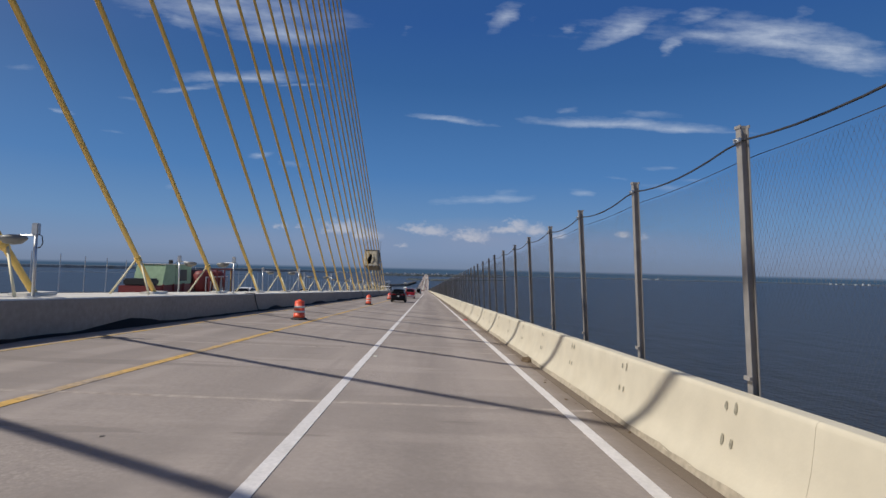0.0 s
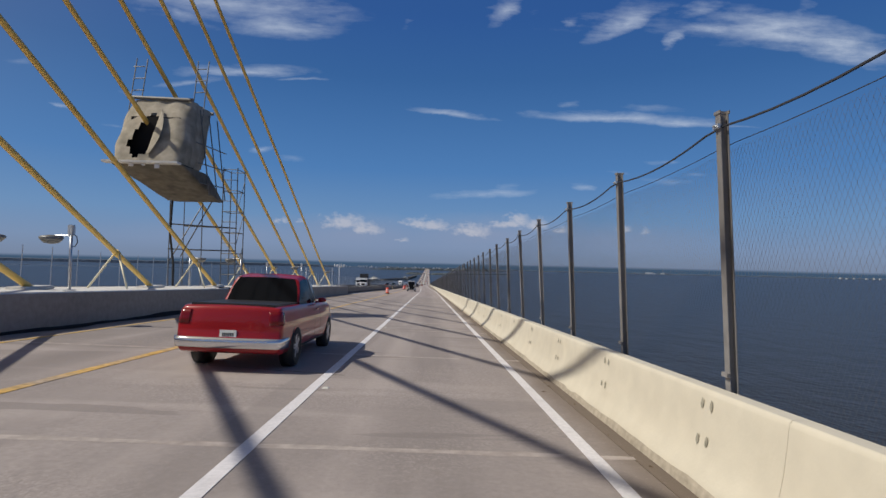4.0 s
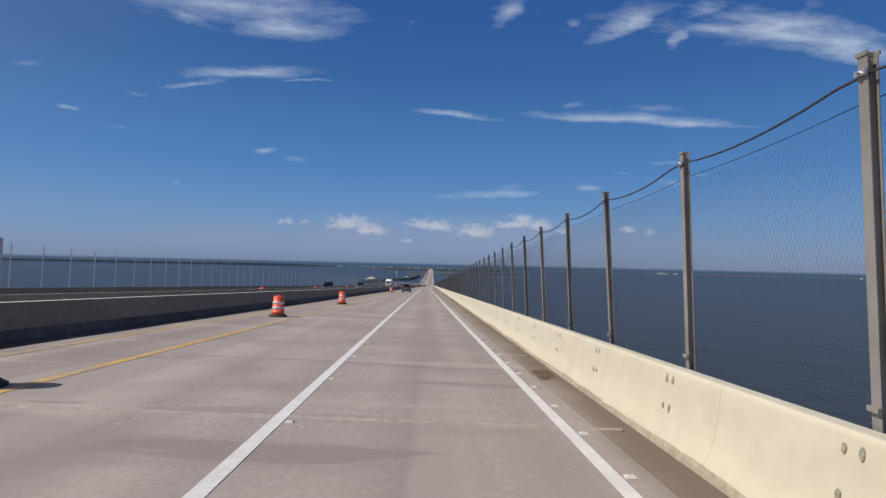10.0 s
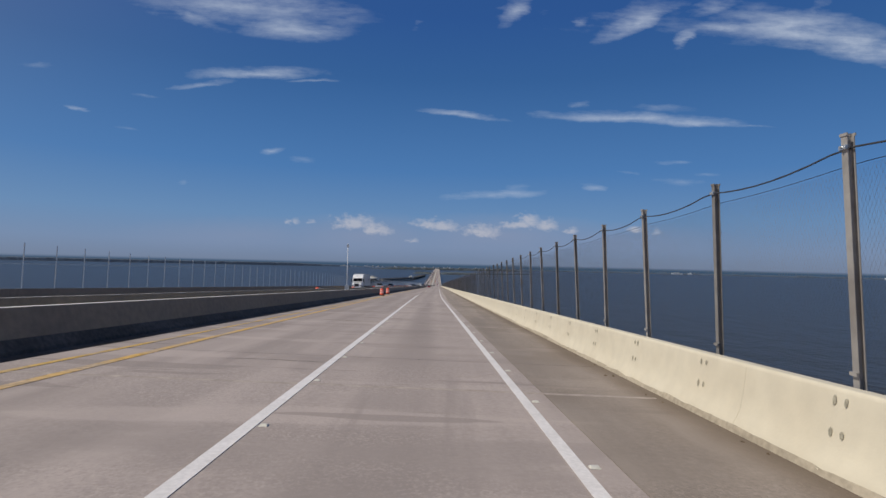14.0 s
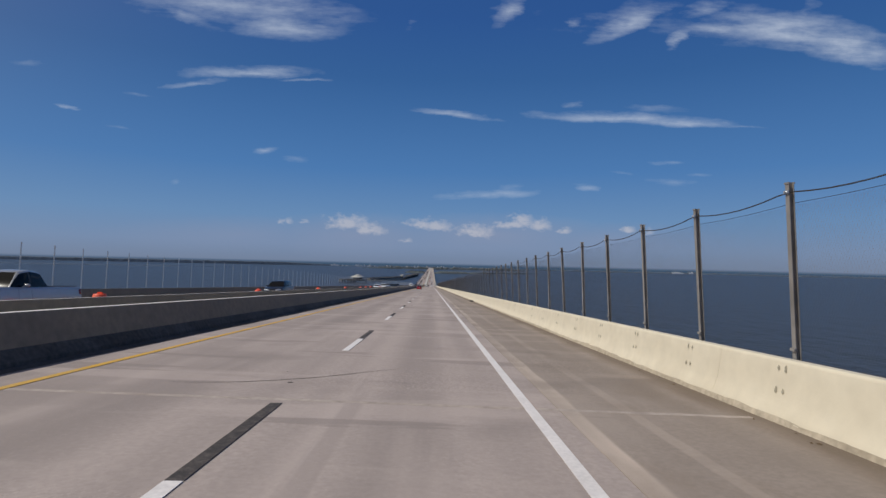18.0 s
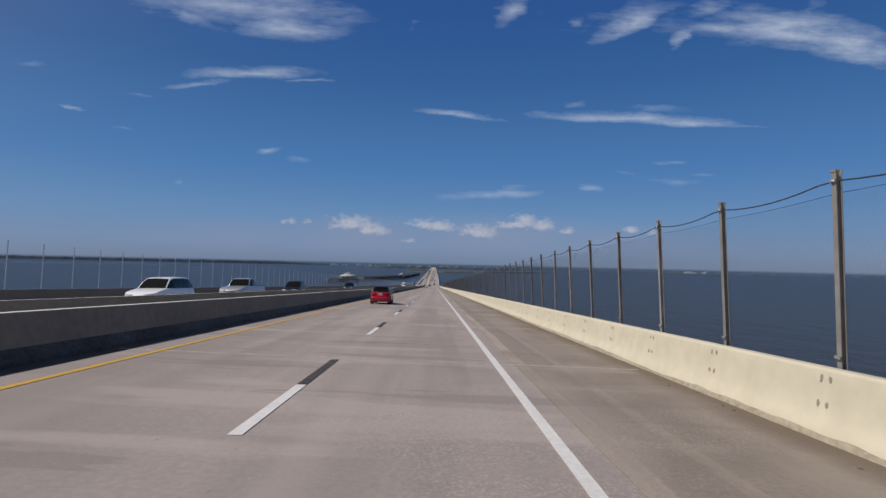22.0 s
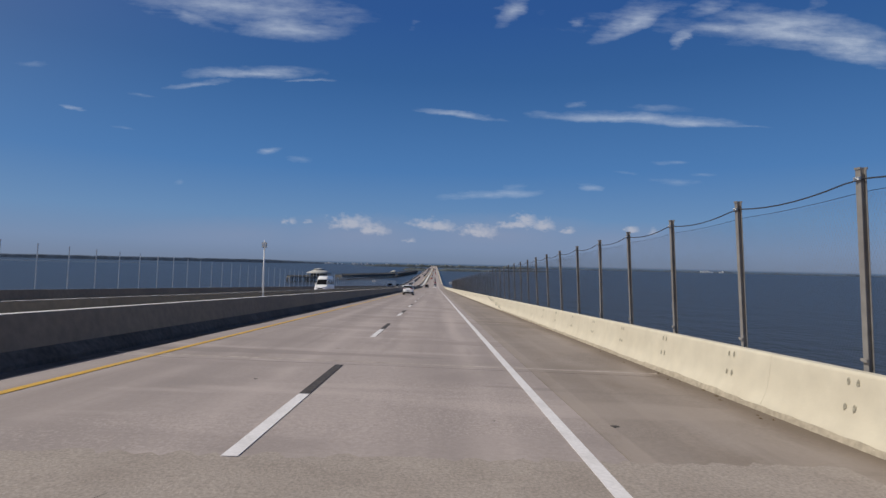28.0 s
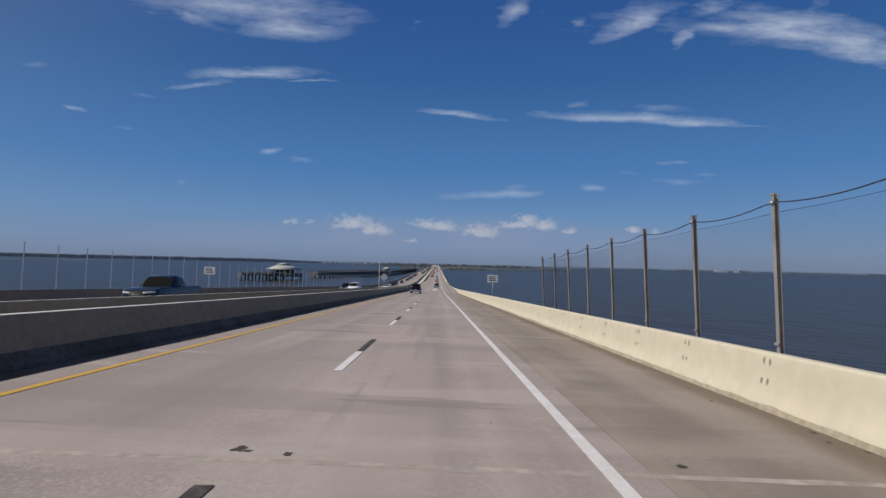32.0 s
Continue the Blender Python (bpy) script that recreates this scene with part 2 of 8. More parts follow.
def material(name, color, rough=0.6, metal=0.0, grain=0.0, scale=8.0, stain=0.0, stain_scale=0.6, stain_color=None,
             bump=0.0, bump_scale=40.0, coat=0.0, stretch=(1, 1, 1), vary=0.0, spec=0.5):
    """Principled paint with fine grain, large stains, relief and a little change from piece to piece."""
    m = bpy.data.materials.new(name)
    m.use_nodes = True
    nt = m.node_tree
    N, L = nt.nodes, nt.links
    p = N["Principled BSDF"]
    p.inputs["Roughness"].default_value, p.inputs["Metallic"].default_value = rough, metal
    p.inputs["Coat Weight"].default_value = coat
    p.inputs["Coat Roughness"].default_value = 0.04
    p.inputs["Specular IOR Level"].default_value = spec
    co = N.new("ShaderNodeTexCoord")
    mp = N.new("ShaderNodeMapping")
    mp.inputs["Scale"].default_value = stretch
    geo = N.new("ShaderNodeNewGeometry")
    L.new(geo.outputs["Position"], mp.inputs[0])

    def tex(sc, detail=5.0):
        n = N.new("ShaderNodeTexNoise")
        n.inputs["Scale"].default_value, n.inputs["Detail"].default_value = sc, detail
        L.new(mp.outputs[0], n.inputs["Vector"])
        return n.outputs["Fac"]

    def mix(f, a, b, mode="MIX"):
        n = N.new("ShaderNodeMix")
        n.data_type, n.blend_type = "RGBA", mode
        for i, v in ((0, f), (6, a), (7, b)):
            if isinstance(v, (int, float)):
                n.inputs[i].default_value = v
            elif isinstance(v, tuple):
                n.inputs[i].default_value = (*v[:3], 1)
            else:
                L.new(v, n.inputs[i])
        return n.outputs[2]

    def ramp(v, lo, hi):
        n = N.new("ShaderNodeMapRange")
        n.inputs[1].default_value, n.inputs[2].default_value = lo, hi
        L.new(v, n.inputs[0])
        return n.outputs[0]

    col = color
    if stain:
        f = N.new("ShaderNodeMath")
        f.operation = "MULTIPLY"
        L.new(ramp(tex(stain_scale, 6.0), 0.42, 0.72), f.inputs[0])
        f.inputs[1].default_value = stain
        col = mix(f.outputs[0], col, stain_color or tuple(c * 0.5 for c in color))
    if grain:
        g = mix(ramp(tex(scale), 0.3, 0.7), (1 - grain,) * 3, (1 + grain,) * 3)
        col = mix(1.0, col, g, "MULTIPLY")
    if vary:
        oi = N.new("ShaderNodeObjectInfo")
        g = mix(oi.outputs["Random"], (1 - vary,) * 3, (1 + vary,) * 3)
        col = mix(1.0, col, g, "MULTIPLY")
    if isinstance(col, tuple):
        p.inputs["Base Color"].default_value = (*col, 1)
    else:
        L.new(col, p.inputs["Base Color"])
    if bump:
        b = N.new("ShaderNodeBump")
        b.inputs["Strength"].default_value, b.inputs["Distance"].default_value = bump, 0.01
        L.new(tex(bump_scale, 4.0), b.inputs["Height"])
        L.new(b.outputs[0], p.inputs["Normal"])
    return m


def road_material(name, base, dark, lanes=True):
    """Worn bridge concrete: tyre paths and oil bands along the lanes, streaks, cross patches and blotches."""
    m = material(name, base, rough=0.85, grain=0.10, scale=14.0, stain=0.45, stain_scale=0.22, stain_color=dark, bump=0.35, bump_scale=90.0)
    nt = m.node_tree
    N, L = nt.nodes, nt.links
    p = N["Principled BSDF"]
    src = p.inputs["Base Color"].links[0].from_socket
    geo = N.new("ShaderNodeNewGeometry")

    def noise_(stretch, sc, lo, hi, detail=5.0):
        mp = N.new("ShaderNodeMapping")
        mp.inputs["Scale"].default_value = (stretch[0], stretch[1], 0.0)
        mp.inputs["Location"].default_value = (0.0, 0.0, stretch[2] * 3.7)
        L.new(geo.outputs["Position"], mp.inputs[0])
        n = N.new("ShaderNodeTexNoise")
        n.inputs["Scale"].default_value, n.inputs["Detail"].default_value = sc, detail
        L.new(mp.outputs[0], n.inputs["Vector"])
        r = N.new("ShaderNodeMapRange")
        r.inputs[1].default_value, r.inputs[2].default_value = lo, hi
        L.new(n.outputs["Fac"], r.inputs[0])
        return r.outputs[0]

    def blend(f, k, src, colr):
        mu = N.new("ShaderNodeMath")
        mu.operation = "MULTIPLY"
        L.new(f, mu.inputs[0])
        mu.inputs[1].default_value = k
        n = N.new("ShaderNodeMix")
        n.data_type = "RGBA"
        L.new(mu.outputs[0], n.inputs[0]), L.new(src, n.inputs[6])
        n.inputs[7].default_value = (*colr, 1)
        return n.outputs[2]

    def calc(op, *args):
        n = N.new("ShaderNodeMath")
        n.operation = op
        for i, v in enumerate(args):
            if isinstance(v, (int, float)):
                n.inputs[i].default_value = v
            else:
                L.new(v, n.inputs[i])
        return n.outputs[0]

    def between(v, lo, hi):
        r = N.new("ShaderNodeMapRange")
        r.interpolation_type = "SMOOTHSTEP"
        r.inputs[1].default_value, r.inputs[2].default_value = lo, hi
        L.new(v, r.inputs[0])
        return r.outputs[0]

    if lanes:
        # distance from the middle of a lane; the lanes shift sideways along the work zone's taper
        sep = N.new("ShaderNodeSeparateXYZ")
        L.new(geo.outputs["Position"], sep.inputs[0])
        shift = N.new("ShaderNodeMapRange")
        for i, v in ((1, 222.0), (2, 438.0), (3, 0.5), (4, 3.39)):
            shift.inputs[i].default_value = v
        L.new(sep.outputs[1], shift.inputs[0])
        across = calc("ADD", sep.outputs[0], shift.outputs[0])
        off = calc("ABSOLUTE", calc("MULTIPLY", calc("SUBTRACT", calc("FRACT", calc("DIVIDE", calc("ADD", across, 36.7), 3.67)), 0.5), 3.67))
        oil = calc("MULTIPLY", between(off, 0.75, 0.10), noise_((0.35, 0.035, 5.0), 1.0, 0.36, 0.60, 4.0))
        path = calc("MULTIPLY", between(calc("ABSOLUTE", calc("SUBTRACT", off, 0.92)), 0.42, 0.05), noise_((0.5, 0.045, 11.0), 1.0, 0.40, 0.64, 6.0))
        src = blend(between(sep.outputs[0], -7.2, -10.2), 0.55, src, tuple(v * 0.74 for v in base))
        src = blend(oil, 0.52, src, tuple(v * 0.62 for v in base))
        src = blend(path, 0.52, src, tuple(min(1, v * 1.24) for v in base))
    if not lanes:
        # dust of the lane side and scuffed streaks beside the seam
        sep = N.new("ShaderNodeSeparateXYZ")
        L.new(geo.outputs["Position"], sep.inputs[0])
        wob = calc("MULTIPLY", calc("SUBTRACT", noise_((0.9, 0.35, 2.0), 1.0, 0.25, 0.75, 6.0), 0.5), 0.45)
        across = calc("ADD", sep.outputs[0], wob)
        late = between(sep.outputs[1], 400.0, 450.0)
        worn_ = calc("MULTIPLY_ADD", between(sep.outputs[1], 850.0, 790.0), 0.7, 0.3)
        src = blend(calc("MULTIPLY", between(across, -1.9, -3.0), late), 0.3, src, tuple(v * f for v, f in zip(base, (1.30, 1.31, 1.36))))
        for at, half, seed, amt in ((-2.83, 0.20, 17.0, 1.0), (-1.88, 0.12, 23.0, 0.25)):
            streak = between(calc("ABSOLUTE", calc("SUBTRACT", calc("ADD", sep.outputs[0], calc("MULTIPLY", wob, 0.18)), at)), half, half * 0.65)
            streak = calc("MULTIPLY", calc("MULTIPLY", calc("MULTIPLY", streak, late), worn_), noise_((1.2, 0.14, seed), 1.0, 0.20, 0.48, 7.0))
            src = blend(streak, amt, src, tuple(min(1, v * 1.78) for v in base))
        for seed, k, amt in ((41.0, (0.72, 0.68, 0.62), 0.6), (47.0, (1.25, 1.27, 1.30), 0.55)):
            src = blend(noise_((0.5, 0.28, seed), 1.0, 0.52, 0.66, 8.0), amt, src, tuple(v * f for v, f in zip(base, k)))
    c = blend(noise_((0.9, 0.010, 0), 1.0, 0.45, 0.62), 0.40, src, tuple(v * 0.68 for v in base))        # tyre bands
    c = blend(noise_((0.35, 0.02, 0), 1.7, 0.55, 0.63), 0.40, c, tuple(min(1, v * 1.22) for v in base))   # scrubbed strips
    c = blend(noise_((0.10, 0.55, 0), 1.0, 0.56, 0.62), 0.45, c, tuple(min(1, v * 1.25) for v in base))   # pale cross patches
    c = blend(noise_((0.12, 0.40, 3.0), 1.0, 0.57, 0.62), 0.45 if lanes else 0.2, c, tuple(v * 0.72 for v in base))         # dark cross patches
    c = blend(noise_((0.30, 0.30, 0), 1.3, 0.56, 0.70, 9.0), 0.55, c, tuple(v * 0.66 for v in base))      # blotches
    area = noise_((0.12, 0.26, 7.0), 1.0, 0.53, 0.60, 6.0)                                                # bare, scoured areas
    for sc, lo, hi, k, amt in ((26.0, 0.52, 0.62, 1.40, 0.36), (34.0, 0.54, 0.64, 0.60, 0.40)):
        mu = N.new("ShaderNodeMath")
        mu.operation = "MULTIPLY"
        L.new(area, mu.inputs[0]), L.new(noise_((1.0, 0.8, k), sc, lo, hi, 2.0), mu.inputs[1])
        c = blend(mu.outputs[0], amt, c, tuple(min(1, v * k) for v in base))
    c = blend(noise_((0.16, 1.1, 9.0), 1.0, 0.635, 0.65, 4.0), 0.55 if lanes else 0.2, c, tuple(v * 0.62 for v in base))    # dark cross smears
    c = blend(noise_((0.8, 0.05, 4.0), 1.0, 0.62, 0.66, 6.0), 0.45, c, tuple(v * 0.70 for v in base))     # dark long smears
    # brown dirt swept up against the barrier
    side = N.new("ShaderNodeSeparateXYZ")
    L.new(geo.outputs["Position"], side.inputs[0])
    lip = calc("ADD", side.outputs[0], calc("MULTIPLY", calc("SUBTRACT", noise_((0.9, 0.35, 2.0), 1.0, 0.25, 0.75, 6.0), 0.5), 0.4))
    swept = calc("MULTIPLY", between(lip, -0.60, 0.0), noise_((0.8, 0.12, 31.0), 1.0, 0.12, 0.40, 6.0))
    c = blend(swept, 0.85, c, tuple(v * f for v, f in zip(base, (0.50, 0.455, 0.39))))
    c = blend(noise_((1.0, 1.0, 0), 30.0, 0.60, 0.72, 3.0), 0.24, c, tuple(v * 0.55 for v in base))       # aggregate
    c = blend(noise_((1.0, 1.0, 2.0), 22.0, 0.62, 0.72, 3.0), 0.20, c, tuple(min(1, v * 1.4) for v in base))
    L.new(c, p.inputs["Base Color"])
    return m


M_ROAD = road_material("worn_concrete", (0.385, 0.325, 0.298), (0.273, 0.233, 0.215))
M_ROADOLD = road_material("old_dark_concrete", (0.352, 0.302, 0.273), (0.248, 0.213, 0.193))
M_SHOULDER = road_material("dirty_concrete", (0.292, 0.243, 0.206), (0.213, 0.172, 0.139), False)
M_CREAM = material("cream_paint", (0.665, 0.605, 0.475), rough=0.65, grain=0.05, scale=3.0, stain=0.35, stain_scale=0.9, stain_color=(0.57, 0.50, 0.375), bump=0.15, bump_scale=25.0)
# barrier concrete darkened: the shade of the flanks is in this colour
M_FLANKSHADE = material("shaded_flank_concrete", (0.235, 0.19, 0.135), rough=0.85, grain=0.12, scale=5.0, stain=0.6, stain_scale=0.35, stain_color=(0.165, 0.135, 0.105), bump=0.3, bump_scale=30.0)
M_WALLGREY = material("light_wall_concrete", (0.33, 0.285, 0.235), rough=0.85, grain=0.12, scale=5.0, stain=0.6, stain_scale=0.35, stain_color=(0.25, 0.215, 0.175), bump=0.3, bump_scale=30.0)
# pale concrete, also the sunlit tone for barrier and wall tops
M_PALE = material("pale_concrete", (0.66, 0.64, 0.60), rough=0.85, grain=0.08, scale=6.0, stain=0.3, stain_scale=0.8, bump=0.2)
M_GIRDER = material("girder_concrete", (0.42, 0.40, 0.36), rough=0.9, grain=0.1, scale=2.0, stain=0.3, stain_scale=0.15)
M_WHITE = material("white_road_paint", (0.76, 0.725, 0.71), rough=0.6, grain=0.10, scale=20.0, stain=0.35, stain_scale=2.5, stain_color=(0.5, 0.47, 0.44))
M_YELLOW = material("yellow_road_paint", (0.64, 0.375, 0.055), rough=0.65, grain=0.12, scale=15.0, stain=0.35, stain_scale=1.5, stain_color=(0.45, 0.33, 0.15))
M_WORNYELLOW = material("worn_yellow_paint", (0.56, 0.36, 0.10), rough=0.7, grain=0.2, scale=8.0, stain=1.0, stain_scale=1.2, stain_color=(0.38, 0.31, 0.24))
M_BLACKTAPE = material("black_road_tape", (0.042, 0.036, 0.033), rough=0.8, grain=0.4, scale=45.0, stain=0.7, stain_scale=9.0, stain_color=(0.13, 0.108, 0.095))
M_STEEL = material("weathered_steel", (0.30, 0.284, 0.27), rough=0.65, metal=0.15, grain=0.15, scale=6.0, stain=0.6, stain_scale=1.5, stain_color=(0.17, 0.145, 0.125), vary=0.18)
M_NET = material("net_wire", (0.17, 0.145, 0.12), rough=0.5, metal=0.3)
M_ROPE = material("dark_wire_rope", (0.06, 0.06, 0.065), rough=0.6, metal=0.3, grain=0.3, scale=60.0)
M_PLATE = material("grey_patch", (0.33, 0.305, 0.235), rough=0.9, grain=0.3, scale=30.0)
M_STRUT = material("pale_strut_paint", (0.82, 0.76, 0.54), rough=0.5, grain=0.05, scale=4.0, stain=0.3, stain_scale=1.0, stain_color=(0.6, 0.42, 0.12))
M_CABLE = material("yellow_cable_paint", (0.79, 0.53, 0.14), rough=0.42, grain=0.02, scale=2.0, stain=0.25, stain_scale=0.12, stain_color=(0.50, 0.30, 0.04))
M_GALV = material("galvanised_metal", (0.55, 0.56, 0.57), rough=0.4, metal=0.7, grain=0.08, scale=12.0)
M_TARP = material("black_sheeting", (0.016, 0.015, 0.015), rough=0.85, spec=0.2, bump=0.5, bump_scale=8.0)
M_SEAM = material("pale_joint_mortar", (0.40, 0.345, 0.305), rough=0.9, grain=0.2, scale=6.0, stain=1.0, stain_scale=0.9, stain_color=(0.345, 0.29, 0.255))
M_STAIN = material("brown_road_stain", (0.17, 0.145, 0.125), rough=0.9, grain=0.25, scale=9.0, stain=0.8, stain_scale=4.0, stain_color=(0.25, 0.215, 0.185))
M_FOOTSHADE = material("dark_foot_shade", (0.07, 0.059, 0.048), rough=0.9, grain=0.3, scale=9.0, stain=0.7, stain_scale=0.7, stain_color=(0.13, 0.115, 0.10))
M_FADEYELLOW = material("faded_yellow_paint", (0.60, 0.37, 0.10), rough=0.7, grain=0.3, scale=9.0, stain=1.0, stain_scale=0.8, stain_color=(0.37, 0.31, 0.26))
M_JOINT = material("black_joint", (0.03, 0.028, 0.026), rough=0.9)
M_ORANGE = material("orange_plastic", (0.88, 0.115, 0.05), rough=0.45, grain=0.06, scale=6.0, stain=0.25, stain_scale=3.0)
M_REFLECT = material("white_reflective_band", (0.62, 0.61, 0.60), rough=0.4, grain=0.08, scale=30.0)
M_RUBBER = material("black_rubber", (0.022, 0.021, 0.02), rough=0.75, grain=0.2, scale=20.0)


def sea_material():
    m = material("sea_water", (0.036, 0.034, 0.029), rough=0.30, spec=0.21)
    nt = m.node_tree
    N, L = nt.nodes, nt.links
    p = N["Principled BSDF"]
    p.inputs["IOR"].default_value = 1.33
    geo = N.new("ShaderNodeNewGeometry")
    prev = None
    for sc, dist, st in ((0.28, 0.9, (1, 0.6, 1)), (0.05, 2.0, (1, 0.5, 1))):
        mp = N.new("ShaderNodeMapping")
        mp.inputs["Scale"].default_value = st
        mp.inputs["Rotation"].default_value = (0, 0, 0.5)
        L.new(geo.outputs["Position"], mp.inputs[0])
        n = N.new("ShaderNodeTexNoise")
        n.inputs["Scale"].default_value, n.inputs["Detail"].default_value = sc, 5.0
        L.new(mp.outputs[0], n.inputs["Vector"])
        b = N.new("ShaderNodeBump")
        b.inputs["Strength"].default_value, b.inputs["Distance"].default_value = 1.0, dist
        L.new(n.outputs["Fac"], b.inputs["Height"])
        if prev:
            L.new(prev, b.inputs["Normal"])
        prev = b.outputs[0]
    L.new(prev, p.inputs["Normal"])
    return m


M_SEA = sea_material()

# ---- mesh helpers ----


def link(name, bm, mat, parent=None, smooth=False):
    me = bpy.data.meshes.new(name)
    if smooth:
        for f in bm.faces:
            f.smooth = True
    bm.to_mesh(me)
    bm.free()
    for q in (mat if isinstance(mat, (list, tuple)) else [mat]):
        me.materials.append(q)
    ob = new(name, me)
    if parent is not None:
        ob.parent = parent
    return ob


def part(name, bm, mat, parent, label="", smooth=False):
    ob = link(name, bm, mat, parent, smooth)
    return tagged(ob, label=label) if label else ob


def empty(name, at=(0, 0, 0), rot=0.0, **tags):
    ob = new(name)
    ob.empty_display_size = 0.2
    ob.matrix_basis = Matrix.Translation(at) @ Matrix.Rotation(rot, 4, "Z")
    return tagged(ob, **tags)


def box(bm, x0, x1, y0, y1, z0, z1, bevel=0.0, mat=0, m=None):
    vs = [bm.verts.new((x, y, z)) for x in (x0, x1) for y in (y0, y1) for z in (z0, z1)]
    fs = [bm.faces.new([vs[i] for i in q]) for q in ((0, 1, 3, 2), (4, 6, 7, 5), (0, 4, 5, 1), (2, 3, 7, 6), (0, 2, 6, 4), (1, 5, 7, 3))]
    for f in fs:
        f.material_index = mat
    if bevel:
        es = list({e for f in fs for e in f.edges})
        r = bmesh.ops.bevel(bm, geom=es, offset=bevel, segments=2, affect="EDGES", clamp_overlap=True)
        vs = list({v for f in r["faces"] for v in f.verts} | {v for v in vs if v.is_valid})
    if m is not None:
        bmesh.ops.transform(bm, matrix=m, verts=vs)
    return vs


def tube(bm, a, b, r0, r1=None, n=8, mat=0, caps=True):
    a, b = Vector(a), Vector(b)
    r1 = r0 if r1 is None else r1
    q = (b - a).to_track_quat("Z", "Y")
    rings = []
    for c, r in ((a, r0), (b, r1)):
        rings.append([bm.verts.new(c + q @ Vector((r * math.cos(6.28319 * i / n), r * math.sin(6.28319 * i / n), 0))) for i in range(n)])
    for i in range(n):
        f = bm.faces.new((rings[0][i], rings[0][(i + 1) % n], rings[1][(i + 1) % n], rings[1][i]))
        f.smooth, f.material_index = n > 6, mat
    if caps:
        bm.faces.new(rings[0][::-1]).material_index = mat
        bm.faces.new(rings[1]).material_index = mat


def lathe(bm, prof, n=20, mat=0, axis="Z", at=(0, 0, 0)):
    """prof: (radius, height) pairs turned round an axis."""
    rings = []
    for r, h in prof:
        ring = []
        for i in range(n):
            c, s = r * math.cos(6.28319 * i / n), r * math.sin(6.28319 * i / n)
            p = {"Z": (c, s, h), "X": (h, c, s), "Y": (s, h, c)}[axis]
            ring.append(bm.verts.new(Vector(p) + Vector(at)))
        rings.append(ring)
    for a, b in zip(rings, rings[1:]):
        for i in range(n):
            f = bm.faces.new((a[i], a[(i + 1) % n], b[(i + 1) % n], b[i]))
            f.smooth, f.material_index = True, mat
    for ring in (rings[0][::-1], rings[-1]):
        bm.faces.new(ring).material_index = mat


def sweep(bm, section, ys, height, closed=True, mats=None, shift=None):
    """Run a section of (x, up) points along the road. height(x, y): the surface."""
    rings = []
    for y in ys:
        dx = shift(y) if shift else 0.0
        rings.append([bm.verts.new((x + dx, y, height(x + dx, y) + up)) for x, up in section])
    n = len(section)
    for a, b in zip(rings, rings[1:]):
        for i in range(n if closed else n - 1):
            f = bm.faces.new((a[i], b[i], b[(i + 1) % n], a[(i + 1) % n]))
            if mats:
                f.material_index = mats[i]
    if closed:
        # end faces with corners of their own, so that the flanks keep their shading
        bm.faces.new([bm.verts.new(v.co) for v in rings[0]])
        bm.faces.new([bm.verts.new(v.co) for v in rings[-1][::-1]])


def stations(y0, y1, step=25.0):
    ys = [y0]
    if y0 < SAG:
        ys += list(np.arange(max(y0 + step, SAG), min(y1, SAG + SAG_LEN), 10.0))
    ys += [y for y in (SAG + SAG_LEN,) if y0 < y < y1]
    return sorted({float(y) for y in ys + [y1] if y0 <= y <= y1})


FAR = 4300.0
Y0 = -60.0

# ---- sea ----
bm = bmesh.new()
vs = [bm.verts.new((x, y, SEA)) for x, y in ((-4900, -1500), (4900, -1500), (4900, 5900), (-4900, 5900))]
bm.faces.new(vs)
sea = tagged(link("water", bm, M_SEA), "dark blue rippled bay water below the bridge", "sea", kind="structure")

# ---- bridge structure ----


def ease(y, a, b):
    u = min(1.0, max(0.0, (y - a) / (b - a)))
    return u


EDGE_RUN = [(222.0, -0.5), (271.0, -1.25), (347.0, -2.13), (410.0, -3.03), (438.0, -3.39)]


def x_edge(y):
    """The outer edge line, drawn in from the barrier over the work zone's taper."""
    for (a, xa), (b, xb) in zip(EDGE_RUN, EDGE_RUN[1:]):
        if y <= b:
            return xa + (xb - xa) * ease(y, a, b)
    return EDGE_RUN[-1][1]


def x_med(y):
    u = ease(y, 160.0, 235.0)
    return -13.4 + 1.1 * u * u * (3 - 2 * u)


def x_seam(y):
    return x_edge(y) + 0.43


def strip_grid(bm, left, right, ys, thick, height=zroad, lift=0.0):
    """A slab between two lines x = left(y), right(y)."""
    top = [[bm.verts.new((x, y, height(x, y) + lift)) for x in (left(y), right(y))] for y in ys]
    bot = [[bm.verts.new((x, y, height(x, y) + lift - thick)) for x in (left(y), right(y))] for y in ys]
    for i in range(len(ys) - 1):
        a, b, c, d = top[i], top[i + 1], bot[i], bot[i + 1]
        for q in ((a[0], a[1], b[1], b[0]), (c[0], d[0], d[1], c[1]), (a[0], b[0], d[0], c[0]), (a[1], c[1], d[1], b[1])):
            bm.faces.new(q)
    bm.faces.new((top[0][0], bot[0][0], bot[0][1], top[0][1]))
    bm.faces.new((top[-1][0], top[-1][1], bot[-1][1], bot[-1][0]))


def fine(y0, y1, step=8.0):
    n = max(1, int(math.ceil((y1 - y0) / step)))
    return [y0 + (y1 - y0) * i / n for i in range(n + 1)]


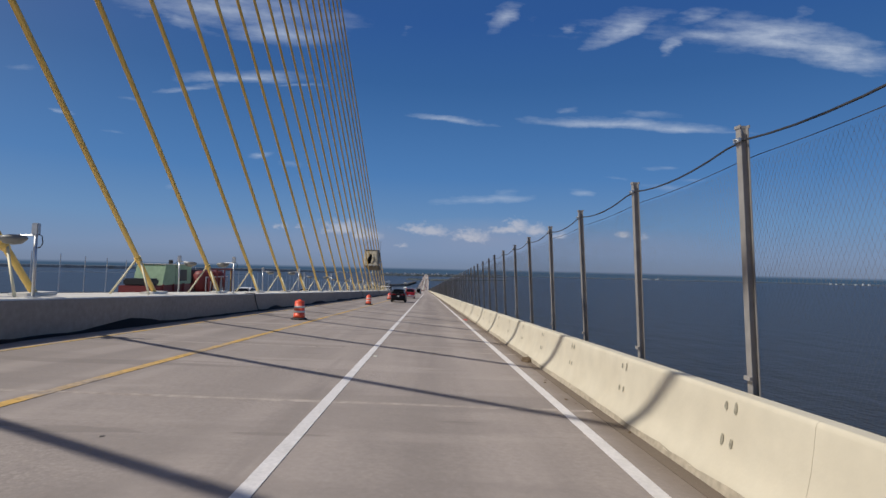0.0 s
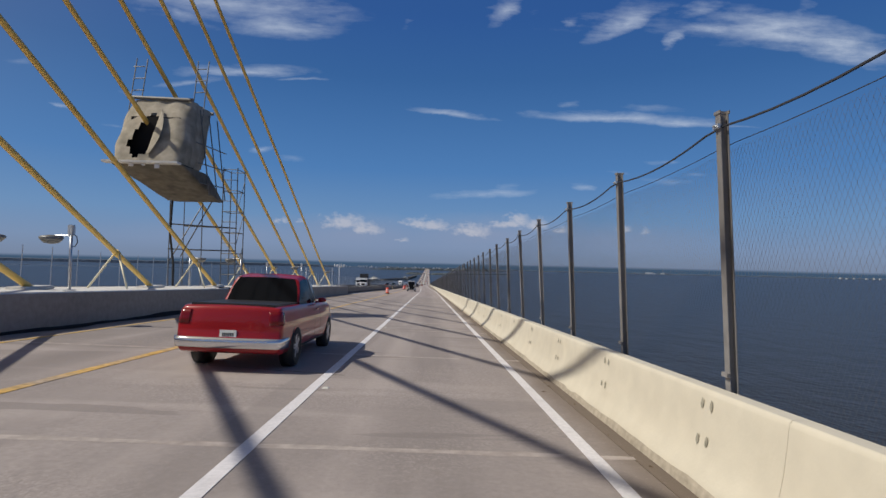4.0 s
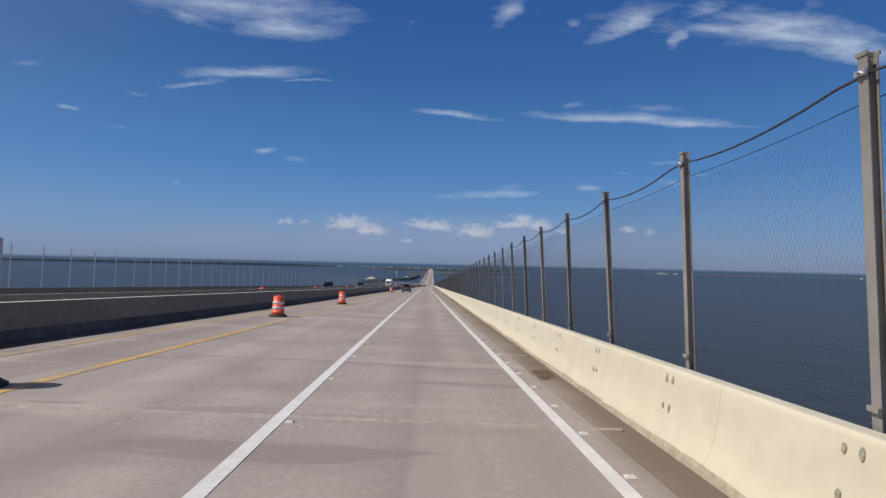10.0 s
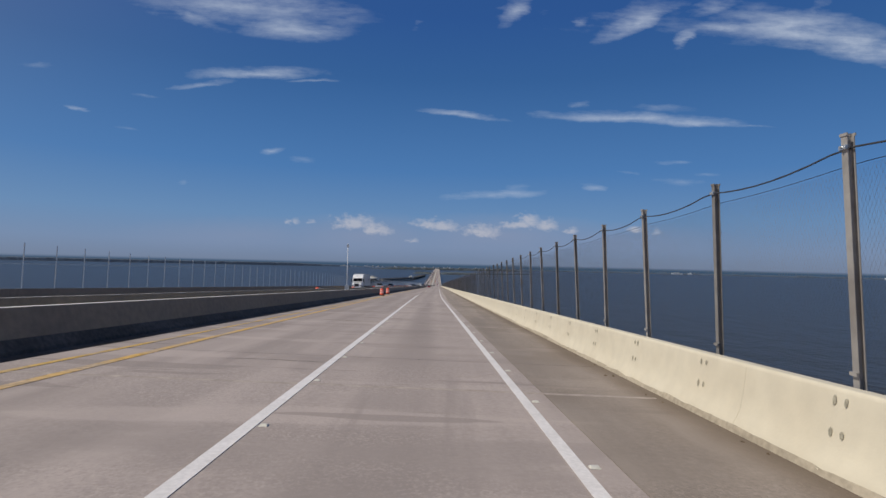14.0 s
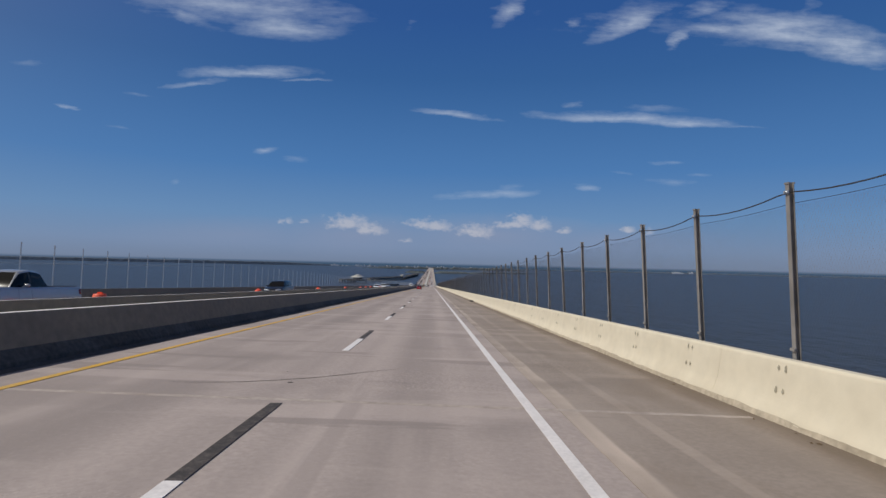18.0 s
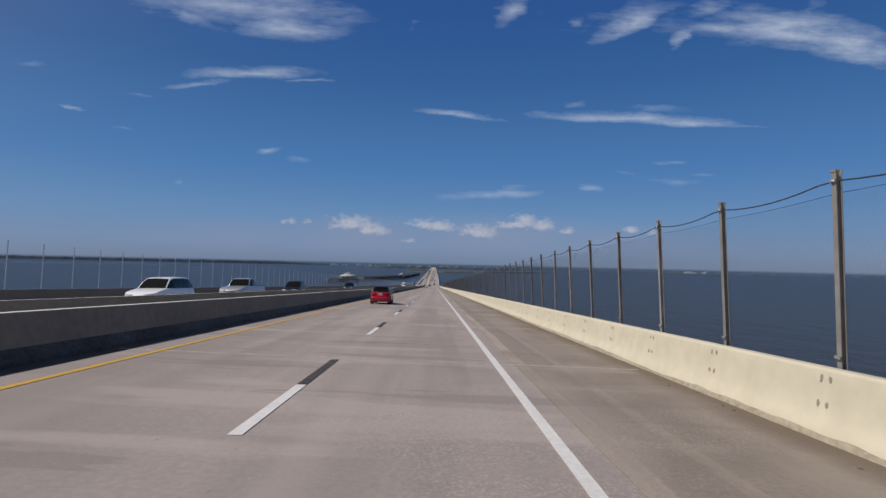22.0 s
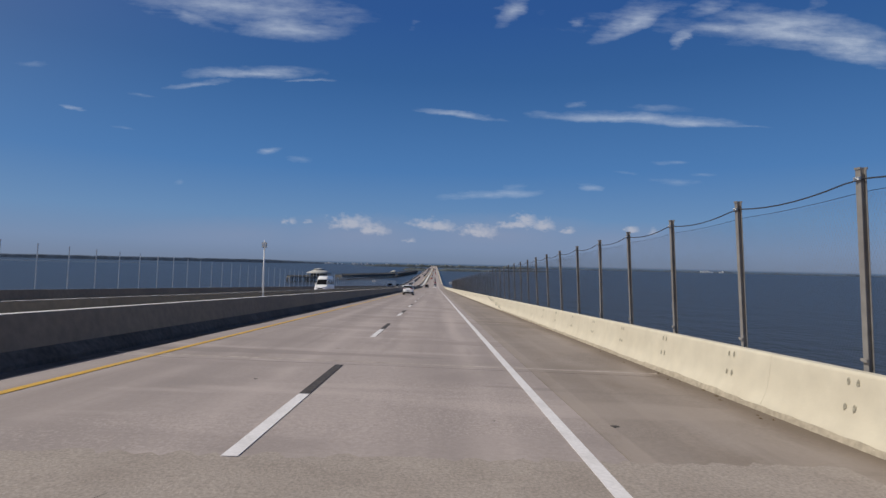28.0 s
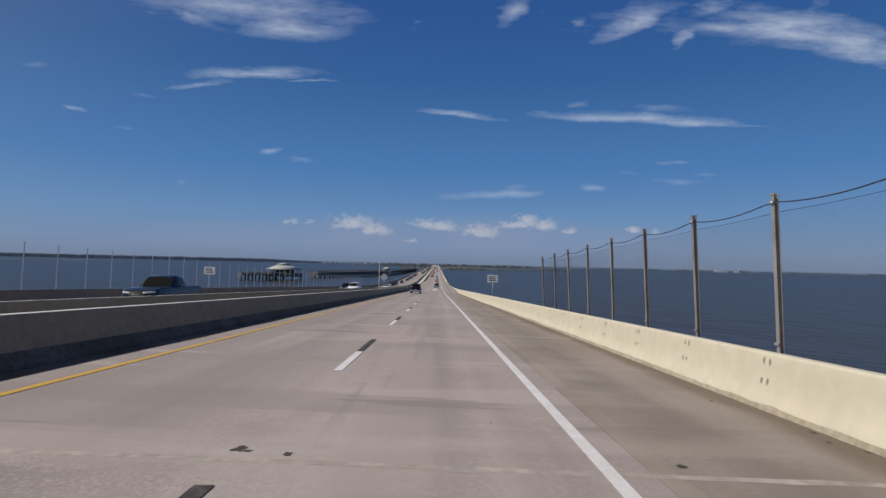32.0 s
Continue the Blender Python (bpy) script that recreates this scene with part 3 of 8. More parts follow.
# box girder under each carriageway
for nm, sec, hgt in (("deck_girder", [(-12.6, -0.27), (0.5, -0.27), (0.5, -0.5), (-2.5, -0.9), (-3.6, -3.2), (-8.6, -3.2), (-9.7, -0.9), (-12.6, -0.5)], zroad),
                     ("deck_girder", [(-29.0, -0.06), (-15.9, -0.06), (-15.9, -0.5), (-18.8, -0.9), (-19.9, -3.2), (-24.9, -3.2), (-26.0, -0.9), (-29.0, -0.5)], zopp)):
    bm = bmesh.new()
    sweep(bm, sec, stations(Y0, FAR), hgt)
    bmesh.ops.recalc_face_normals(bm, faces=bm.faces[:])
    tagged(link(nm, bm, M_GIRDER), "pale concrete box girder of the bridge", "bridge deck", kind="structure")

road = empty("road", kind="structure", label="worn grey concrete bridge carriageway with pale joints", category="road")
SPAN = 41.15
y = 165.0 - 6 * SPAN
JOINTS = []
while y < SAG:
    y1 = min(y + SPAN, SAG)
    for nm, lo, hi, mt in (("slab", x_med, x_seam, M_ROAD), ("shoulder_slab", lambda q: x_seam(q) + 0.012, lambda q: 0.22, M_SHOULDER)):
        bm = bmesh.new()
        strip_grid(bm, lo, hi, fine(y + 0.012, y1 - 0.012), 0.262)
        bmesh.ops.recalc_face_normals(bm, faces=bm.faces[:])
        part(nm, bm, M_ROADOLD if mt is M_ROAD and y1 < 166.0 else mt, road)
    JOINTS.append(y1)
    y = y1
bm = bmesh.new()
strip_grid(bm, x_med, lambda q: 0.22, stations(SAG, FAR), 0.262)
bmesh.ops.recalc_face_normals(bm, faces=bm.faces[:])
part("far_slab", bm, M_ROAD, road)
bm = bmesh.new()
strip_grid(bm, lambda q: -28.8, lambda q: -15.9, stations(Y0, FAR), 0.05, zopp, 0.0)
bmesh.ops.recalc_face_normals(bm, faces=bm.faces[:])
part("opposite_slab", bm, M_ROAD, road)

# ---- road paint ----
marking = empty("road_marking", kind="structure", label="white and yellow painted lane lines", category="road marking")


def line(name, xf, ys, w, mat, hgt=zroad, lift=0.008):
    bm = bmesh.new()
    strip_grid(bm, lambda q: xf(q) - w / 2, lambda q: xf(q) + w / 2, ys, 0.006, hgt, lift)
    bmesh.ops.recalc_face_normals(bm, faces=bm.faces[:])
    return part(name, bm, mat, marking)


LANE = 3.67
line("edge_line", x_edge, fine(Y0, SAG, 20) + stations(SAG, FAR)[1:], 0.16, M_WHITE)
line("lane_line", lambda q: x_edge(q) - LANE, fine(Y0, 444.0, 10), 0.17, M_WHITE)
line("temporary_yellow_line", lambda q: -8.35 - 2.75 * ease(q, 214.0, 439.0), fine(Y0, 442.0, 10), 0.21, M_FADEYELLOW)
line("old_yellow_line", lambda q: x_med(q) + 1.15, fine(Y0, 430.0, 20), 0.15, M_WORNYELLOW)
line("yellow_edge_line", lambda q: x_med(q) + 1.15, fine(430.0, SAG, 20) + stations(SAG, FAR)[1:], 0.15, M_YELLOW, lift=0.010)
DASH = 12.19
FARJ = 571.85
dash_me = {}
for nm, mt in (("white_dash", M_WHITE), ("black_dash", M_BLACKTAPE)):
    bm = bmesh.new()
    box(bm, -0.085, 0.085, -1.52, 1.52, 0.0, 0.005)
    ob = part(nm, bm, mt, marking)
    dash_me[nm] = ob
k0 = int(math.floor((444.0 - FARJ) / DASH)) + 1
for k in range(k0, k0 + 150):
    far_end = FARJ + k * DASH
    for nm, yc in (("white_dash", far_end - 4.57), ("black_dash", far_end - 1.52)):
        src = dash_me[nm]
        ob = src if k == k0 else src.copy()
        if k != k0:
            scene.collection.objects.link(ob)
        xx = -3.4 - LANE
        slope = (zr(yc + 1) - zr(yc - 1)) / 2
        ob.matrix_basis = Matrix.Translation((xx, yc, zroad(xx, yc) + 0.004)) @ Matrix.Rotation(math.atan(slope), 4, "X")
line("opposite_edge_line", lambda q: -17.3, stations(Y0, FAR), 0.15, M_YELLOW, zopp)
line("opposite_edge_line", lambda q: -25.0, stations(Y0, FAR), 0.15, M_WHITE, zopp)

# pale mortar joints between the deck segments
SEGL = 3.66
bm = bmesh.new()
rng = random.Random(21)
xs = [-12.15 + 12.1 * i / 30 for i in range(31)]
lo = [bm.verts.new((x, -0.045 - 0.03 * rng.random(), -FALL * x)) for x in xs]
hi = [bm.verts.new((x, 0.045 + 0.03 * rng.random(), -FALL * x)) for x in xs]
for i in range(30):
    bm.faces.new((lo[i], lo[i + 1], hi[i + 1], hi[i]))
src = part("segment_joint", bm, M_SEAM, road, "pale mortar joint across the lanes")
y, n = 1.2, 0
while y < 1045.0:
    if (y < 250.0 and n % 2 == 0) or n % 4 == 0:
        if n:
            o = src.copy()
            scene.collection.objects.link(o)
        else:
            o = src
        o.location = (0, y, zr(y) + 0.0035)
    y += SEGL
    n += 1


def ragged(name, label, left, right, y0, y1, step, jitter, mat, lift, seed):
    """A thin uneven strip lying on the road."""
    r_ = random.Random(seed)
    bm = bmesh.new()
    prev = None
    y = y0
    while y <= y1:
        a, b = left(y) + jitter * r_.uniform(-1, 1), right(y)
        row = [bm.verts.new((x, y, zroad(x, y) + lift)) for x in (a, b)]
        if prev:
            bm.faces.new((prev[0], prev[1], row[1], row[0]))
        prev = row
        y += step * r_.uniform(0.6, 1.4)
    part(name, bm, mat, road, label)


# near-black strip that deepens the shadow cast by the median barrier
ragged("median_dirt", "dark strip painted as shadow along the foot of the median barrier", lambda q: x_med(q) + 0.01, lambda q: x_med(q) + 0.42 + 0.05 * math.sin(q * 0.21) + 0.04 * math.sin(q * 0.9), 236.0, 1060.0, 0.7, 0.0, M_FOOTSHADE, 0.004, 8)

# ---- barriers ----
F_SHAPE = [(0.12, -0.02), (0.13, 0.06), (0.165, 0.14), (0.215, 0.24), (0.25, 0.34), (0.283, 0.5), (0.308, 0.7), (0.322, 0.85), (0.331, 0.885), (0.352, 0.905), (0.50, 0.905), (0.515, 0.885), (0.53, -0.27)]


def barrier(name, label, section, mat, y0, y1, seg, phase, hgt=zroad, shift=None, mats=None):
    top = empty(name, kind="structure", label=label, category="barrier")
    src, j = None, math.ceil((y0 - phase) / seg)
    y = phase + j * seg
    while y + seg <= y1:
        if src is None or shift:
            bm = bmesh.new()
            if shift:
                sweep(bm, section, fine(y + 0.002, y + seg - 0.002, 4), hgt, mats=mats, shift=shift)
            else:
                sweep(bm, section, [0.002 + (seg - 0.004) * i / 8 for i in range(9)], lambda a, b: hgt(a, b) - hgt(0, 0), mats=mats)
            bmesh.ops.recalc_face_normals(bm, faces=bm.faces[:])
            for f in bm.faces:
                f.smooth = len(f.verts) == 4 and abs(f.normal.z) < 0.8 and f.normal.x < 0 and abs(f.normal.y) < 0.5
            ob = part("barrier_block", bm, mat, top)
            src = ob
        else:
            ob = src.copy()
            scene.collection.objects.link(ob)
        if not shift:
            ob.location = (0, y, hgt(0, y))
        y += seg
    bm = bmesh.new()
    sweep(bm, section, stations(y, FAR), hgt, mats=mats, shift=shift)
    bmesh.ops.recalc_face_normals(bm, faces=bm.faces[:])
    part("far_barrier", bm, mat, top)
    return top


SEG = 11.28
barrier("outer_barrier", "cream-painted concrete bridge barrier with sloped foot", F_SHAPE, M_CREAM, Y0, SAG, SEG, 568.2)
# index 2: toe faces, tar stain and shade painted as one dark tone
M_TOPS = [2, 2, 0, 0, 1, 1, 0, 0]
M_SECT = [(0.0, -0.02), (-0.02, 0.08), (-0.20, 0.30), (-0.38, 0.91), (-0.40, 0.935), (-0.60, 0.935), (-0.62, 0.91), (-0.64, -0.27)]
barrier("median_barrier", "grey concrete median barrier, flank toned as shaded, top edge as sunlit", [(x + MED, u) for x, u in M_SECT], [M_FLANKSHADE, M_PALE, M_FOOTSHADE], 236.0, SAG, SEG * 1.5, 940.0, mats=M_TOPS)
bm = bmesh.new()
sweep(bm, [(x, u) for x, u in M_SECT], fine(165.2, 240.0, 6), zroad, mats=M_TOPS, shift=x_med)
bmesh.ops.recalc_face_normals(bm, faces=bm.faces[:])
tagged(link("median_barrier", bm, [M_FLANKSHADE, M_PALE, M_FOOTSHADE]), "grey concrete median barrier curving in from the slab", "barrier", kind="structure")
# top faces paled as sunlit, all other faces darkened as shaded
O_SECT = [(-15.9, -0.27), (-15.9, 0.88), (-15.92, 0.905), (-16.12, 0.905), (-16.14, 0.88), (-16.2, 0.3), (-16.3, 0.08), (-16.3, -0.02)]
for nm, sec, tops, lab in (("opposite_barrier", O_SECT, [0, 0, 1, 1, 0, 0, 0, 0], "grey concrete barrier of the other carriageway, flanks toned as shaded"),
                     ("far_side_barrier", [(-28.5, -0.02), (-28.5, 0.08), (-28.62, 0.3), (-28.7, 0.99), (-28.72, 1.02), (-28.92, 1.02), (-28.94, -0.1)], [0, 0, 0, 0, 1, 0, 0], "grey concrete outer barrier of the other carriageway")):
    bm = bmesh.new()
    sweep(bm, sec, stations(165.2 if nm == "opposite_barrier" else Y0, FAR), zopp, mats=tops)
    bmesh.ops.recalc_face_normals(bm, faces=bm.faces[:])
    tagged(link(nm, bm, [M_FLANKSHADE, M_PALE]), lab, "barrier", kind="structure")

# unseen slab, added to bounce sun onto the barrier and carry the masts
bm = bmesh.new()
sweep(bm, [(-12.75, -0.30), (-12.75, 0.02), (-15.88, 0.05), (-15.88, -0.30)], fine(165.3, 400.0, 40) + stations(400.0, FAR)[1:], lambda x, y: zroad(MED, y))
bmesh.ops.recalc_face_normals(bm, faces=bm.faces[:])
tagged(link("median_slab", bm, M_PALE), "unseen pale slab added between the median barriers to bounce light", "slab", kind="structure")

# jagged spall line and lighter repaired foot on the outer barrier
def face_x(up):
    return 0.25 + 0.085 * (up - 0.34) / 0.615 if up > 0.34 else (0.165 + 0.085 * (up - 0.14) / 0.20 if up > 0.14 else 0.13 + 0.035 * max(0.0, up - 0.06) / 0.08)


def toe_strip(y0, y1, seed):
    """Grubby unpainted concrete along the toe, where the paint stops unevenly."""
    r_ = random.Random(seed)
    vs, fs = [], []
    y = y0
    while y < y1:
        hi = 0.085 + 0.05 * noise.noise(Vector((y * 0.21, seed, 0))) + 0.03 * noise.noise(Vector((y * 1.9, seed, 0))) + 0.012 * r_.random()
        vs += [(face_x(q) - 0.0045 - (0.012 if q < 0.03 else 0.0), y, zroad(face_x(q), y) + q) for q in (0.002, hi * 0.55, max(0.02, hi))]
        y += 0.22 * r_.uniform(0.6, 1.4)
    for i in range(len(vs) // 3 - 1):
        for k in range(2):
            fs.append((3 * i + k, 3 * i + 3 + k, 3 * i + 4 + k, 3 * i + 1 + k))
    me = bpy.data.meshes.new("toe_grime")
    me.from_pydata(vs, [], fs)
    me.materials.append(M_TOE)
    tagged(new("trim_toe", me), "grubby bare concrete along the toe of the barrier", "barrier toe", kind="structure")


M_TOE = material("grubby_toe_concrete", (0.45, 0.39, 0.30), rough=0.9, grain=0.2, scale=10.0, stain=0.9, stain_scale=0.5, stain_color=(0.33, 0.28, 0.21))
toe_strip(-14.0, 895.0, 3)
toe_strip(968.0, 1060.0, 5)


def spall(y0, y1, u0, u1, seed, foot=False, bold=False):
    """A broken, wandering crack in the paint; foot: the paler mended concrete below it."""
    r_ = random.Random(seed)
    n = int((y1 - y0) / 0.12)
    drift, line_ = 0.0, []
    for i in range(n + 1):
        y = y0 + (y1 - y0) * i / n
        drift = 0.88 * drift + r_.uniform(-0.022, 0.022)
        line_.append((y, min(0.90, max(0.13, u0 + (u1 - u0) * i / n + drift + 0.04 * noise.noise(Vector((y * 0.35, seed, 0)))))))
    bm = bmesh.new()
    prev = None
    for y, up in line_:
        t = (0.030 if bold else 0.018) * max(0.0, noise.noise(Vector((y * 0.55, seed * 3.1, 0))) + (0.30 if bold else 0.18)) + 0.006 * r_.random()
        row = [bm.verts.new((face_x(q) - 0.007, y, zr(y) + q)) for q in (up - t, up + t)] if t > 0.005 else None
        if prev and row:
            bm.faces.new((prev[0], row[0], row[1], prev[1]))
        prev = row
    tagged(link("trim_spall_line", bm, M_CRACK), "jagged dark crack in the cream barrier paint", "crack", kind="structure")
    if foot:
        bm = bmesh.new()
        prev = None
        for y, up in line_:
            row = [bm.verts.new((face_x(q) - 0.0045, y, zr(y) + q)) for q in (0.004, 0.14, 0.14 + (max(up, 0.16) - 0.14) * 0.5, max(up, 0.16))]
            if prev:
                for k in range(3):
                    bm.faces.new((prev[k], row[k], row[k + 1], prev[k + 1]))
            prev = row
        if bold:
            # grimy scuffed paint above the crack
            b2 = bmesh.new()
            prev = None
            for y, up in line_[6:-10]:
                hi = min(0.93, up + 0.16 + 0.22 * noise.noise(Vector((y * 0.5, 4.0, 0))) + 0.04 * r_.random())
                row = [b2.verts.new((face_x(q) - 0.004, y, zr(y) + q)) for q in (up, (up + hi) / 2, max(up + 0.01, hi))]
                if prev:
                    for k in range(2):
                        b2.faces.new((prev[k], row[k], row[k + 1], prev[k + 1]))
                prev = row
            tagged(link("trim_scuffed_paint", b2, M_SCUFF), "grey-green scuffs on the cream barrier", "stain", kind="structure")
        tagged(link("trim_mended_foot", bm, M_MENDED), "paler mended concrete foot of the barrier", "patch", kind="structure")


M_SCUFF = material("scuffed_cream_paint", (0.60, 0.54, 0.41), rough=0.75, grain=0.12, scale=6.0, stain=1.0, stain_scale=1.6, stain_color=(0.33, 0.32, 0.25))
M_CRACK = material("olive_crack", (0.12, 0.105, 0.075), rough=0.9, grain=0.3, scale=20.0)
M_MENDED = material("pale_mended_concrete", (0.70, 0.635, 0.51), rough=0.85, grain=0.06, scale=8.0, stain=0.5, stain_scale=1.2, stain_color=(0.56, 0.51, 0.42))
M_TAR = material("dark_tar", (0.06, 0.052, 0.045), rough=0.85, grain=0.3, scale=20.0)
spall(895.6, 908.0, 0.13, 0.74, 1, True, True)
spall(908.0, 942.0, 0.74, 0.34, 2, True)
spall(942.0, 968.0, 0.34, 0.20, 3, True)

# median slab of the cable-stayed spans
bm = bmesh.new()
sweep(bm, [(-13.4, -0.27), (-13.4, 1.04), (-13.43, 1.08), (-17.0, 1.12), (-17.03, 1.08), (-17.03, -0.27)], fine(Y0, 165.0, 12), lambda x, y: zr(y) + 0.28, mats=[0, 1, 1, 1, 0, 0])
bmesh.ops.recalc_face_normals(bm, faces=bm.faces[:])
# one concrete: side toned darker as shaded, top paler as sunlit
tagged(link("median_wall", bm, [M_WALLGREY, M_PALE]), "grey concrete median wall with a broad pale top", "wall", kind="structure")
zslab = lambda y: zr(y) + 1.39

# ---- fence with net ----
TILT = -math.atan(GRADE)


LEAN = -0.15 / 2.54   # the posts lean in over the deck


def post_mesh():
    """Rolled H column on the back of the barrier, with a foot bracket, a rope clip and a cap plate."""
    bm = bmesh.new()
    H = [(-1, -1), (1, -1), (1, -0.78), (0.2, -0.78), (0.2, 0.78), (1, 0.78), (1, 1), (-1, 1), (-1, 0.78), (-0.2, 0.78), (-0.2, -0.78), (-1, -0.78)]
    rings = []
    for z, k in ((0.45, 1.0), (3.505, 1.0), (3.508, 1.22), (3.537, 1.22)):
        rings.append([bm.verts.new((y * 0.041 * k + LEAN * (z - 0.996), x * 0.043 * k, z)) for x, y in H])
    for p, q in zip(rings, rings[1:]):
        for i in range(12):
            bm.faces.new((p[i], p[(i + 1) % 12], q[(i + 1) % 12], q[i]))
    bm.faces.new(rings[0][::-1])
    bm.faces.new(rings[-1])
    box(bm, -0.075, -0.046, -0.05, 0.05, 1.01, 1.05)
    bmesh.ops.recalc_face_normals(bm, faces=bm.faces[:])
    return bm


def clip_mesh(z, w):
    """Small bolted plate on the road side of a post."""
    bm = bmesh.new()
    x = LEAN * (z - 0.996) - 0.048
    box(bm, x - 0.02, x + 0.002, -w, w, z - 0.022, z + 0.022)
    tube(bm, (x - 0.045, 0.0, z), (x - 0.018, 0.0, z), 0.012, n=6)
    return bm


def patch_mesh(bm, y):
    for dy in (-0.40, -0.24):
        for up in (0.44, 0.77):
            x = 0.25 + 0.085 * (up - 0.34) / 0.615
            k = rng.uniform(0.8, 1.25)
            ring = [(0.026 * math.cos(a) * (1 + 0.2 * rng.uniform(-1, 1)), 0.046 * k * math.sin(a) * (1 + 0.2 * rng.uniform(-1, 1))) for a in (0, 0.7, 1.4, 2.1, 2.8, 3.5, 4.2, 4.9, 5.6)]
            bm.faces.new([bm.verts.new((face_x(up + q) - 0.0035, y + dy - p_, zr(y + dy) + up + q - FALL * x)) for p_, q in ring])


fences = []
for nm, ya, yb in (("safety_fence", -14.1, 420.0), ("safety_fence", 420.0, 1036.0)):
    fe = tagged(empty(nm), "tall steel-post safety fence with wire netting on the bridge edge", "fence", "safety fences")
    fences.append((fe, ya, yb))
POST_Y = -0.20        # the row of posts stands this far before each whole bay
src = {}
rng = random.Random(17)
for fe, ya, yb in fences:
    patches = bmesh.new()
    for k in range(math.ceil(ya / BAY), math.floor(yb / BAY) + 1):
        yy = k * BAY
        patch_mesh(patches, yy)
        m = Matrix.Translation((0.60, yy + POST_Y, zr(yy + POST_Y))) @ Matrix.Rotation(rng.uniform(-0.010, 0.010), 4, "Y") @ Matrix.Rotation(0.02 + rng.uniform(-0.006, 0.006), 4, "X")
        post = None
        for nm in ("post", "rope_clip"):
            if nm not in src:
                o = src[nm] = part(nm, post_mesh() if nm == "post" else clip_mesh(3.39, 0.05), M_STEEL if nm == "post" else M_GALV, fe)
            else:
                o = src[nm].copy()
                scene.collection.objects.link(o)
            if nm == "post":
                post = o
                o.parent = fe
                o.matrix_basis = m
            else:
                o.parent = post
                o.matrix_basis = Matrix()
    tagged(part("anchor_patch", patches, M_PLATE, fe, "grey filled bolt holes on the barrier face"), kind="stuff")


def top_rope(y, h, sag):
    u = ((y - POST_Y) / BAY) % 1.0
    return h - sag * 4 * u * (1 - u)


def rope(name, fe, x, h, sag, r, ya, yb, mat):
    n = int(round((yb - ya) / BAY * 8))
    ys = [ya + (yb - ya) * i / n for i in range(n + 1)]
    vs, fs = [], []
    for i, y in enumerate(ys):
        z = zr(y) + top_rope(y, h, sag)
        for j in range(5):
            a = 6.28319 * j / 5
            vs.append((x + r * math.cos(a), y, z + r * math.sin(a)))
    for i in range(n):
        for j in range(5):
            fs.append((i * 5 + j, i * 5 + (j + 1) % 5, i * 5 + 5 + (j + 1) % 5, i * 5 + 5 + j))
    me = bpy.data.meshes.new(name)
    me.from_pydata(vs, [], fs)
    me.materials.append(mat)
    ob = new(name, me)
    ob.parent = fe


def net(fe, ya, yb, x=0.665, lo=0.62, pitch=0.055, run=1.15, r=0.00062):
    """Diagonal wires both ways, each a thin three-sided rod."""
    vs, fs = [], []
    for sgn in (1, -1):
        y = ya
        while y < yb:
            y1 = min(max(y + sgn * run, ya), yb)
            if abs(y1 - y) > 0.05:
                u = abs(y1 - y) / run
                top = lo + (top_rope(y1, 3.24, 0.03) - lo) * u
                n = len(vs)
                for (py, pz) in ((y, zr(y) + lo), (y1, zr(y1) + top)):
                    vs += [(x + r, py, pz), (x - r, py + r, pz), (x - r, py - r, pz)]
                fs += [(n, n + 1, n + 4, n + 3), (n + 1, n + 2, n + 5, n + 4), (n + 2, n, n + 3, n + 5)]
            y += pitch
    me = bpy.data.meshes.new("net")
    me.from_pydata(vs, [], fs)
    me.materials.append(M_NET)
    ob = tagged(new("net", me), "fine diamond wire netting", kind="stuff")
    ob.parent = fe


for fe, ya, yb in fences:
    ya, yb = math.ceil(ya / BAY) * BAY, math.floor(yb / BAY) * BAY
    rope("top_rope", fe, 0.435, 3.40, 0.11, 0.011, ya, yb, M_ROPE)
    rope("net_rope", fe, 0.56, 3.24, 0.03, 0.0042, ya, yb, M_ROPE)
    rope("bottom_rope", fe, 0.665, 0.62, 0.0, 0.006, ya, yb, M_ROPE)
    net(fe, ya, yb)

# fence of the far carriageway: light posts
src = None
far_f = [tagged(empty("safety_fence"), "row of thin pale fence posts along the other carriageway", "fence", "safety fences") for _ in range(2)]
for k in range(int(-20 / BAY), int(1180 / BAY) + 1):
    yy = 2.79 + k * 2.811
    fe = far_f[0] if yy < 560 else far_f[1]
    if src is None:
        bm = bmesh.new()
        tube(bm, (0, 0, 0.3), (0, 0, 3.80), 0.036, n=6)
        o = src = part("post", bm, M_GALV, fe)
    else:
        o = src.copy()
        scene.collection.objects.link(o)
        o.parent = fe
    o.matrix_basis = Matrix.Translation((-29.1, yy, zopp(-29.1, yy))) @ Matrix.Rotation(TILT, 4, "X")

# ---- stay cables ----
XC, PY = -15.2, -21.4


def stay_slope(y):
    return 0.285 + 33.5 / (y - PY)


